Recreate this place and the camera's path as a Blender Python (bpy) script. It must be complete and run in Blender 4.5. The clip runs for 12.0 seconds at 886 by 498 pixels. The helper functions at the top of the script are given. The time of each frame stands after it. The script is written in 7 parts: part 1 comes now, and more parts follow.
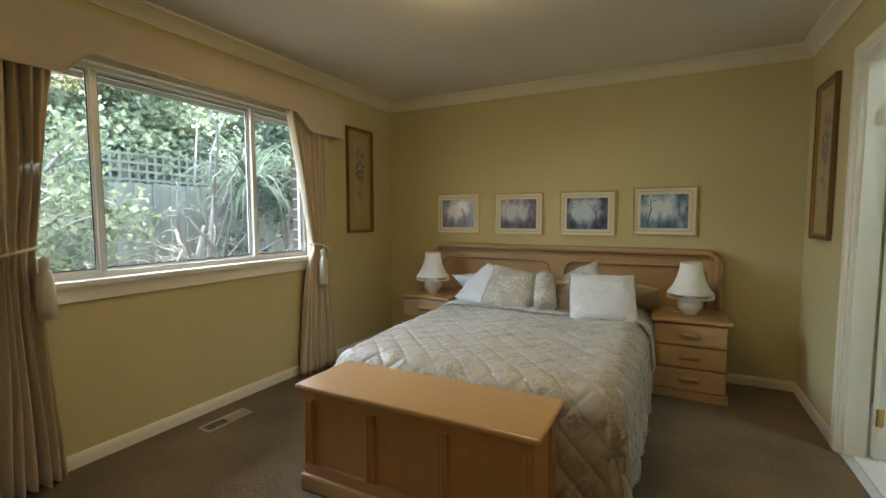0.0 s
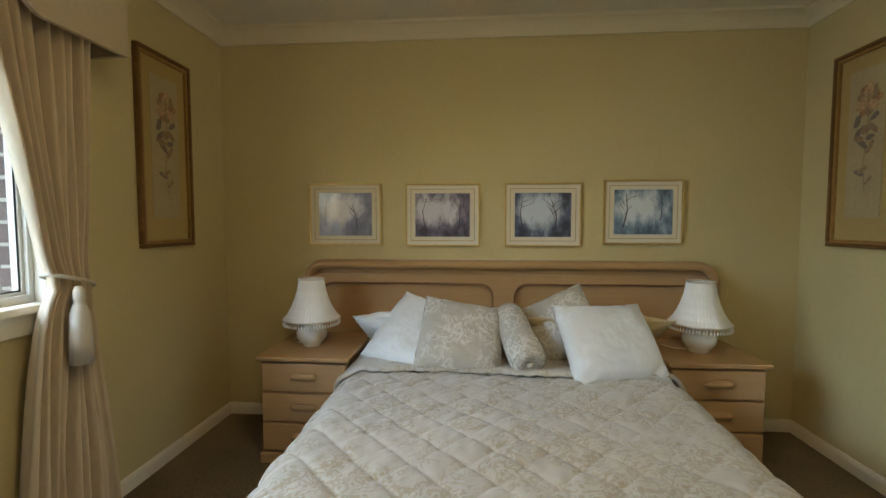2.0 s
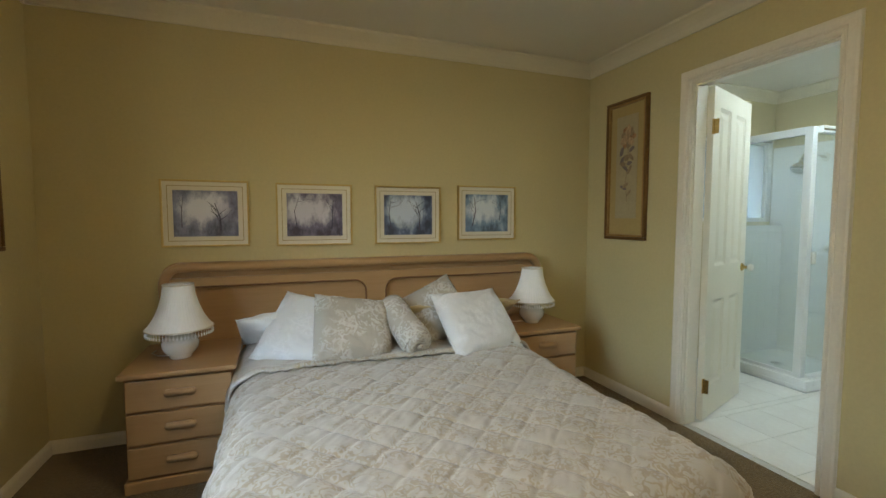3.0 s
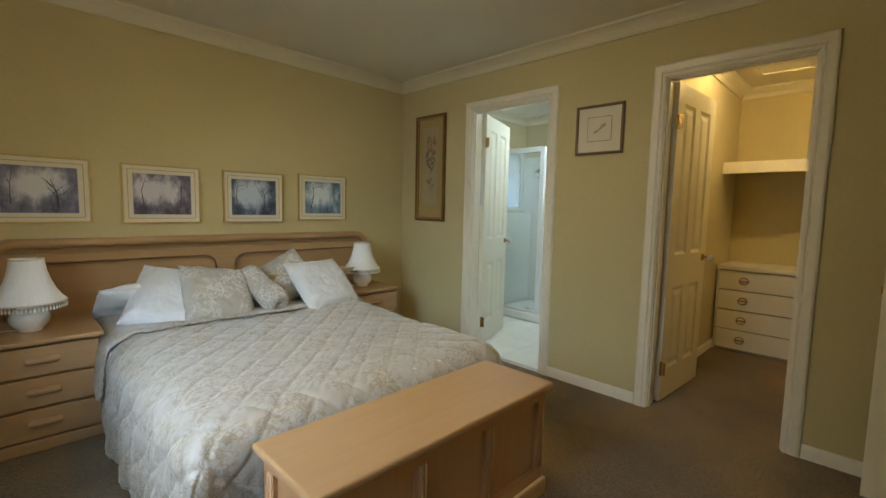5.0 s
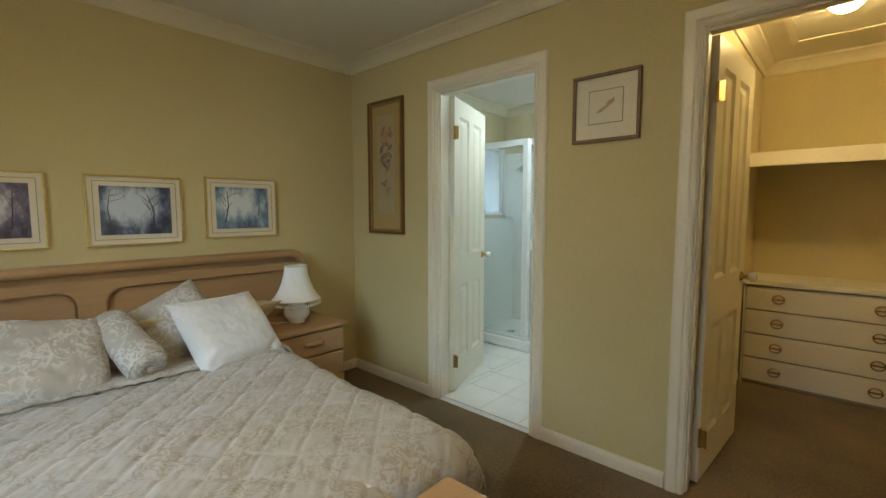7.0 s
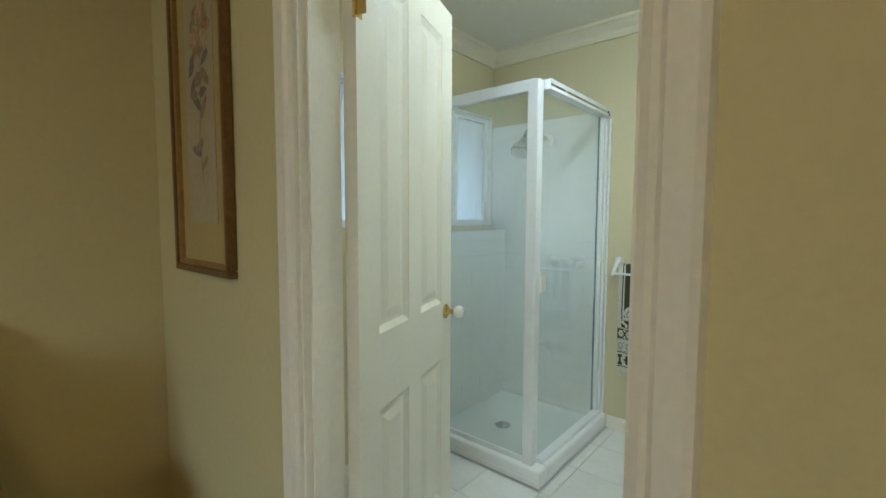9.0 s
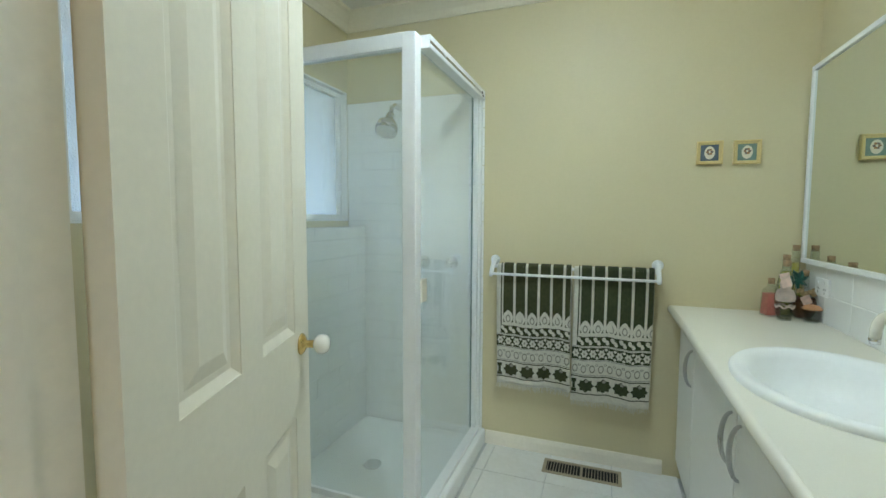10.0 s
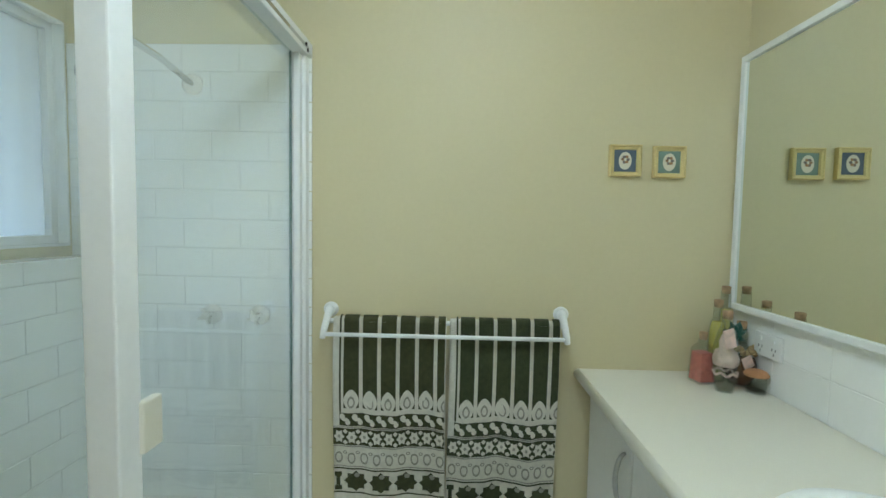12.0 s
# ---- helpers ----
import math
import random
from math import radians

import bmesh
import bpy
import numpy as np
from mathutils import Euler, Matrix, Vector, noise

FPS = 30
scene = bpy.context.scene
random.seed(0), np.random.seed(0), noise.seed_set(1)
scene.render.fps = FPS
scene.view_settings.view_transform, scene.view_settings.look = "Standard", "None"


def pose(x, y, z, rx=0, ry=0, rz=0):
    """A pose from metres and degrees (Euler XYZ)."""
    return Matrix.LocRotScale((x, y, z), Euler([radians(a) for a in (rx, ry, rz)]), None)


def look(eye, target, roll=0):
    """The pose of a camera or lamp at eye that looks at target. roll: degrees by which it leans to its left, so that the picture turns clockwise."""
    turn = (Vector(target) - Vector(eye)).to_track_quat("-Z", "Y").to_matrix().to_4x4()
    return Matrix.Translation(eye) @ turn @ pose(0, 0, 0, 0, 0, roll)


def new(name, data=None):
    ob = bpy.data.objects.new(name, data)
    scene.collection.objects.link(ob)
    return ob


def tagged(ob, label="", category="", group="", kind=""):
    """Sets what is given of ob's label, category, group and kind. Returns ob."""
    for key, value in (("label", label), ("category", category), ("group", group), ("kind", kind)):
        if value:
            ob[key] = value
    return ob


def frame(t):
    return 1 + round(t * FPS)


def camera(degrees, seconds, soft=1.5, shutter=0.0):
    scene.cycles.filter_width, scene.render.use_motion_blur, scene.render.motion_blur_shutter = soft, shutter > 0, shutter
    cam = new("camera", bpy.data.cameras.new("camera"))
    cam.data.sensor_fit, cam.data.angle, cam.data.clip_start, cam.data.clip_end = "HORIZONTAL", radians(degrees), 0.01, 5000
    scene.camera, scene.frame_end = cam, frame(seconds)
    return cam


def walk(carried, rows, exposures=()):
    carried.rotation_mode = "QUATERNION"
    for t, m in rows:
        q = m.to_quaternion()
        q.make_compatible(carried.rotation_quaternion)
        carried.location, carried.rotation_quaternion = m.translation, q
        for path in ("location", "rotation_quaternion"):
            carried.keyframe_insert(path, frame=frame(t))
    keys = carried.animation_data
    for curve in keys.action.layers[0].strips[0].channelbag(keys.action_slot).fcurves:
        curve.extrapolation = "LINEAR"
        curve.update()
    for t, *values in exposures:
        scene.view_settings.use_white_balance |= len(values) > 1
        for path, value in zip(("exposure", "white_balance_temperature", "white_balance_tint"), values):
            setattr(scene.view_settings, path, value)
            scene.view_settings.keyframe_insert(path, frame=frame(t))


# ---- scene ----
cam = camera(90.3, 12.0)
PATH = [
    (0, (2.635, -3.91, 1.262), (1.72, -2.137, 1.116), -0.1),
    (0.5, (2.393, -3.528, 1.232), (1.536, -1.725, 1.107), 0.2),
    (1, (2.162, -3.143, 1.225), (1.427, -1.287, 1.101), 0.1),
    (1.5, (1.886, -2.897, 1.23), (1.379, -0.966, 1.116), 0.1),
    (2, (1.603, -2.705, 1.237), (1.451, -0.715, 1.12), -0.0),
    (2.5, (1.388, -2.719, 1.257), (1.629, -0.738, 1.124), -0.1),
    (3, (1.182, -2.88, 1.259), (1.876, -1.009, 1.124), 0.0),
    (3.5, (1.009, -3.082, 1.242), (2.025, -1.365, 1.105), 0.0),
    (3.7, (0.943, -3.16, 1.236), (2.069, -1.514, 1.094), 0.2),
    (5.3, (0.541, -3.449, 1.238), (1.974, -2.067, 1.048), 0.8),
    (5.5, (0.508, -3.461, 1.238), (1.946, -2.085, 1.045), 0.2),
    (6, (0.641, -3.375, 1.226), (2.088, -2.007, 1.035), 0.2),
    (6.5, (0.941, -3.196, 1.275), (2.39, -1.833, 1.074), 0.2),
    (7, (1.332, -2.929, 1.288), (2.801, -1.584, 1.113), 0.0),
    (7.1, (1.421, -2.891, 1.294), (2.886, -1.54, 1.121), 0.1),
    (7.9, (2.125, -2.455, 1.310), (3.605, -1.110, 1.150), 0.3),
    (8.8, (2.825, -1.935, 1.292), (4.315, -0.605, 1.152), 0.4),
    (9, (2.918, -1.813, 1.285), (4.438, -0.520, 1.143), 0.2),
    (9.5, (3.094, -1.574, 1.275), (4.770, -0.494, 1.12), 0.6),
    (10, (3.271, -1.472, 1.256), (5.142, -0.78, 1.113), 0.2),
    (10.5, (3.457, -1.429, 1.283), (5.42, -1.078, 1.135), 0.5),
    (11, (3.701, -1.366, 1.338), (5.688, -1.207, 1.173), 0.5),
    (11.5, (3.934, -1.344, 1.353), (5.926, -1.26, 1.197), 0.6),
    (12, (4.09, -1.345, 1.332), (6.086, -1.286, 1.218), 1.0),
]
walk(cam, [(t, look(eye, target, roll)) for t, eye, target, roll in PATH],
     exposures=[(0, 4.35), (7.2, 4.35), (8.8, 4.24), (9.2, 4.26), (10.0, 4.34), (10.5, 4.29), (12, 4.31)])

# ---- light ----
world = bpy.data.worlds.new("sky")
scene.world = world
world.use_nodes = True
_n, _l = world.node_tree.nodes, world.node_tree.links
_sky = _n.new("ShaderNodeTexSky")
_sky.sky_type = "NISHITA"
_sky.sun_disc = False
_sky.sun_elevation = radians(68.8)
_sky.sun_rotation = radians(303.7)
_sky.air_density, _sky.dust_density = 1.5, 3.0
_n["Background"].inputs["Strength"].default_value = 0.15
_l.new(_sky.outputs["Color"], _n["Background"].inputs["Color"])
_sun = bpy.data.lights.new("sun", "SUN")
_sun.energy, _sun.angle, _sun.color = 1.0, radians(14), (0.95, 0.98, 1.0)
sun = new("sun", _sun)
sun.matrix_world = look((0, 0, 0), (0.30, -0.20, -0.93))
LAMP_BED, LAMP_BATH, LAMP_ROBE = 1.88, 2.95, 5.0
# added area lamp in bedroom window's opening for sky light, slanting towards bed
_day = bpy.data.lights.new("window_fill_lamp", "AREA")
_day.shape, _day.size, _day.size_y = "RECTANGLE", 1.1, 1.0
_day.energy, _day.color, _day.spread = 0.36, (0.66, 0.86, 1.0), radians(82)
window_fill_lamp = new("window_fill_lamp", _day)
window_fill_lamp.matrix_world = look((-0.20, -2.05, 1.52), (0.714, -1.690, 1.14))

# added lamp for the sky above the eave, steep onto sill, carpet and bed
_high = bpy.data.lights.new("steep_fill_lamp", "AREA")
_high.shape, _high.size, _high.size_y = "RECTANGLE", 1.7, 0.6
_high.energy, _high.color, _high.spread = 0.20, (0.60, 0.83, 1.0), radians(116)
steep_fill_lamp = new("steep_fill_lamp", _high)
steep_fill_lamp.matrix_world = look((-0.12, -2.16, 1.62), (0.287, -1.925, 0.737))

# ---- materials ----


def surf(name, col, rough=0.5, metal=0.0, var=0.08, big=2.0, small=60.0, bump=0.15, bscale=150.0, coat=0.0,
         sheen=0.0, trans=0.0, ior=1.45, emit=0.0, piece=0.0, stretch=(1, 1, 1), spec=0.5, alt=None, dist=0.002, rng=(0.7, 1.3)):
    """A painted, wooden, woven or metal surface: two scales of colour variation and fine relief."""
    m = bpy.data.materials.new(name)
    m.use_nodes = True
    n, l = m.node_tree.nodes, m.node_tree.links
    b = n["Principled BSDF"]
    tc = n.new("ShaderNodeTexCoord")
    mp = n.new("ShaderNodeMapping")
    mp.inputs["Scale"].default_value = stretch
    l.new(tc.outputs["Object"], mp.inputs["Vector"])
    n1, n2 = n.new("ShaderNodeTexNoise"), n.new("ShaderNodeTexNoise")
    n1.inputs["Scale"].default_value, n1.inputs["Detail"].default_value = big, 3
    n2.inputs["Scale"].default_value, n2.inputs["Detail"].default_value = small, 4
    for q in (n1, n2):
        l.new(mp.outputs["Vector"], q.inputs["Vector"])
    add = n.new("ShaderNodeMath")
    l.new(n1.outputs["Fac"], add.inputs[0])
    l.new(n2.outputs["Fac"], add.inputs[1])
    last = add
    if piece:
        oi, ma = n.new("ShaderNodeObjectInfo"), n.new("ShaderNodeMath")
        ma.operation = "MULTIPLY_ADD"
        ma.inputs[1].default_value = piece
        l.new(oi.outputs["Random"], ma.inputs[0])
        l.new(add.outputs[0], ma.inputs[2])
        last = ma
    ramp = n.new("ShaderNodeMapRange")
    ramp.inputs["From Min"].default_value, ramp.inputs["From Max"].default_value = rng[0], rng[1] + piece
    l.new(last.outputs[0], ramp.inputs["Value"])
    mix = n.new("ShaderNodeMix")
    mix.data_type = "RGBA"
    lo = tuple(c * (1 - var) for c in col) if alt is None else col
    hi = tuple(min(1, c * (1 + var)) for c in col) if alt is None else alt
    mix.inputs["A"].default_value, mix.inputs["B"].default_value = (*lo, 1), (*hi, 1)
    l.new(ramp.outputs["Result"], mix.inputs["Factor"])
    l.new(mix.outputs["Result"], b.inputs["Base Color"])
    rr = n.new("ShaderNodeMapRange")
    rr.inputs["To Min"].default_value, rr.inputs["To Max"].default_value = rough * 0.88, min(1, rough * 1.12)
    l.new(n1.outputs["Fac"], rr.inputs["Value"])
    l.new(rr.outputs["Result"], b.inputs["Roughness"])
    b.inputs["Metallic"].default_value = metal
    b.inputs["Coat Weight"].default_value = coat
    b.inputs["Coat Roughness"].default_value = 0.15
    b.inputs["Sheen Weight"].default_value = sheen
    b.inputs["Transmission Weight"].default_value = trans
    b.inputs["IOR"].default_value = ior
    b.inputs["Specular IOR Level"].default_value = spec
    if emit:
        b.inputs["Emission Color"].default_value = (*col, 1)
        b.inputs["Emission Strength"].default_value = emit
    if bump:
        n3, bp = n.new("ShaderNodeTexNoise"), n.new("ShaderNodeBump")
        n3.inputs["Scale"].default_value, n3.inputs["Detail"].default_value = bscale, 3
        l.new(mp.outputs["Vector"], n3.inputs["Vector"])
        bp.inputs["Strength"].default_value, bp.inputs["Distance"].default_value = bump, dist
        l.new(n3.outputs["Fac"], bp.inputs["Height"])
        l.new(bp.outputs["Normal"], b.inputs["Normal"])
    return m


def damask(name, col, alt, scale=7.0, rings=21.0, soft=0.25, gloss=(0.30, 0.50), cover=(0.43, 0.53)):
    """Satin with woven blooms: lighter and duller figures on a sheeny ground."""
    m = surf(name, col, rough=0.42, var=0.05, bump=0.1, bscale=900, sheen=0.3, dist=0.0006)
    n, l = m.node_tree.nodes, m.node_tree.links
    b = n["Principled BSDF"]
    tc = n.new("ShaderNodeTexCoord")
    warp, vor, fine = n.new("ShaderNodeTexNoise"), n.new("ShaderNodeTexVoronoi"), n.new("ShaderNodeTexNoise")
    warp.inputs["Scale"].default_value, warp.inputs["Detail"].default_value = scale * 1.1, 2
    mixv = n.new("ShaderNodeMix")
    mixv.data_type = "VECTOR"
    mixv.inputs["Factor"].default_value = 0.16
    l.new(tc.outputs["Object"], warp.inputs["Vector"])
    l.new(tc.outputs["Object"], mixv.inputs["A"])
    l.new(warp.outputs["Color"], mixv.inputs["B"])
    vor.inputs["Scale"].default_value = scale * 1.6
    l.new(mixv.outputs["Result"], vor.inputs["Vector"])
    sn = n.new("ShaderNodeMath")
    sn.operation = "SINE"
    mu = n.new("ShaderNodeMath")
    mu.operation = "MULTIPLY"
    mu.inputs[1].default_value = rings
    l.new(vor.outputs["Distance"], mu.inputs[0])
    l.new(mu.outputs[0], sn.inputs[0])
    fine.inputs["Scale"].default_value = scale * 0.55
    l.new(tc.outputs["Object"], fine.inputs["Vector"])
    mask = n.new("ShaderNodeMapRange")
    mask.inputs["From Min"].default_value, mask.inputs["From Max"].default_value = cover
    l.new(fine.outputs["Fac"], mask.inputs["Value"])
    fig = n.new("ShaderNodeMapRange")
    fig.inputs["From Min"].default_value, fig.inputs["From Max"].default_value = 0.1 - soft / 2, 0.1 + soft
    l.new(sn.outputs[0], fig.inputs["Value"])
    both = n.new("ShaderNodeMath")
    both.operation = "MULTIPLY"
    l.new(fig.outputs["Result"], both.inputs[0])
    l.new(mask.outputs["Result"], both.inputs[1])
    mix = n.new("ShaderNodeMix")
    mix.data_type = "RGBA"
    mix.inputs["A"].default_value, mix.inputs["B"].default_value = (*col, 1), (*alt, 1)
    l.new(both.outputs[0], mix.inputs["Factor"])
    l.new(mix.outputs["Result"], b.inputs["Base Color"])
    ro = n.new("ShaderNodeMapRange")
    ro.inputs["To Min"].default_value, ro.inputs["To Max"].default_value = gloss
    l.new(both.outputs[0], ro.inputs["Value"])
    l.new(ro.outputs["Result"], b.inputs["Roughness"])
    return m


def wood(name, col, alt, axis=0, rough=0.36):
    """Limed oak: long grain streaks along one axis under a satin varnish."""
    st = [26, 26, 26]
    st[axis] = 1.6
    return surf(name, col, rough=rough, alt=alt, big=1.2, small=5.0, bump=0.12, bscale=9.0, stretch=tuple(st), coat=0.3, dist=0.001)


def clear(name, col=(1, 1, 1), rough=0.0, bump=0.0, veil=0.0, mirror=0.06):
    """A thin pane: light passes straight through, with a weak mirror image on top."""
    m = bpy.data.materials.new(name)
    m.use_nodes = True
    n, l = m.node_tree.nodes, m.node_tree.links
    n.remove(n["Principled BSDF"])
    out = n["Material Output"]
    if rough:
        t = n.new("ShaderNodeBsdfTranslucent")
    else:
        t = n.new("ShaderNodeBsdfTransparent")
    t.inputs["Color"].default_value = (*col, 1)
    g = n.new("ShaderNodeBsdfGlossy")
    g.inputs["Roughness"].default_value = 0.02
    mx, lw = n.new("ShaderNodeMixShader"), n.new("ShaderNodeLayerWeight")
    lw.inputs["Blend"].default_value = 0.5
    pw_, fr = n.new("ShaderNodeMath"), n.new("ShaderNodeMath")
    pw_.operation, fr.operation = "POWER", "MULTIPLY_ADD"
    pw_.inputs[1].default_value = 4.0
    fr.inputs[1].default_value, fr.inputs[2].default_value = mirror * 10, mirror
    l.new(lw.outputs["Facing"], pw_.inputs[0])
    l.new(pw_.outputs[0], fr.inputs[0])
    l.new(fr.outputs[0], mx.inputs[0])
    l.new(t.outputs[0], mx.inputs[1])
    l.new(g.outputs[0], mx.inputs[2])
    if veil:
        # scatters a little light: slight film plus a painted veil of haze and glare
        df, fx = n.new("ShaderNodeBsdfTranslucent"), n.new("ShaderNodeMixShader")
        d2, f2 = n.new("ShaderNodeBsdfDiffuse"), n.new("ShaderNodeMixShader")
        df.inputs["Color"].default_value = d2.inputs["Color"].default_value = (0.85, 0.9, 0.9, 1)
        f2.inputs[0].default_value, fx.inputs[0].default_value = 0.5, veil
        l.new(df.outputs[0], f2.inputs[1])
        l.new(d2.outputs[0], f2.inputs[2])
        l.new(mx.outputs[0], fx.inputs[1])
        l.new(f2.outputs[0], fx.inputs[2])
        mx = fx
    l.new(mx.outputs[0], out.inputs["Surface"])
    if bump:
        nz, bp = n.new("ShaderNodeTexNoise"), n.new("ShaderNodeBump")
        nz.inputs["Scale"].default_value = 90
        bp.inputs["Strength"].default_value, bp.inputs["Distance"].default_value = bump, 0.004
        l.new(nz.outputs["Fac"], bp.inputs["Height"])
        l.new(bp.outputs["Normal"], t.inputs["Normal"])
        l.new(bp.outputs["Normal"], g.inputs["Normal"])
    return m


def misty(name, sky, shade, seed, dark=0.5):
    """A printed watercolour wood: pale glade in the middle, dark undergrowth and trunks round it."""
    m = bpy.data.materials.new(name)
    m.use_nodes = True
    n, l = m.node_tree.nodes, m.node_tree.links
    b = n["Principled BSDF"]
    tc, mp = n.new("ShaderNodeTexCoord"), n.new("ShaderNodeMapping")
    mp.inputs["Location"].default_value = (seed * 3.7, seed * 1.3, seed)
    mp.inputs["Scale"].default_value = (14, 14, 7)
    l.new(tc.outputs["Object"], mp.inputs["Vector"])
    nz = n.new("ShaderNodeTexNoise")
    nz.inputs["Scale"].default_value, nz.inputs["Detail"].default_value = 1.0, 7
    nz.inputs["Roughness"].default_value = 0.66
    l.new(mp.outputs["Vector"], nz.inputs["Vector"])
    mp2, gr = n.new("ShaderNodeMapping"), n.new("ShaderNodeTexGradient")
    gr.gradient_type = "SPHERICAL"
    mp2.inputs["Location"].default_value = (0.12, 0, -0.22)
    mp2.inputs["Scale"].default_value = (5.4, 1, 7.6)
    l.new(tc.outputs["Object"], mp2.inputs["Vector"])
    l.new(mp2.outputs["Vector"], gr.inputs["Vector"])
    s = n.new("ShaderNodeMath")
    s.operation = "MULTIPLY_ADD"
    s.inputs[1].default_value = 0.50
    l.new(gr.outputs["Fac"], s.inputs[0])
    l.new(nz.outputs["Fac"], s.inputs[2])
    rp = n.new("ShaderNodeValToRGB")
    e = rp.color_ramp.elements
    e[0].position, e[0].color = 0.36 + 0.08 * dark, (*[c * 0.35 for c in shade], 1)
    e[1].position, e[1].color = 0.80, (*sky, 1)
    q = e.new(0.58)
    q.color = (*shade, 1)
    l.new(s.outputs[0], rp.inputs["Fac"])
    l.new(rp.outputs["Color"], b.inputs["Base Color"])
    b.inputs["Roughness"].default_value = 0.35
    b.inputs["Coat Weight"].default_value = 0.5
    b.inputs["Coat Roughness"].default_value = 0.03
    return m


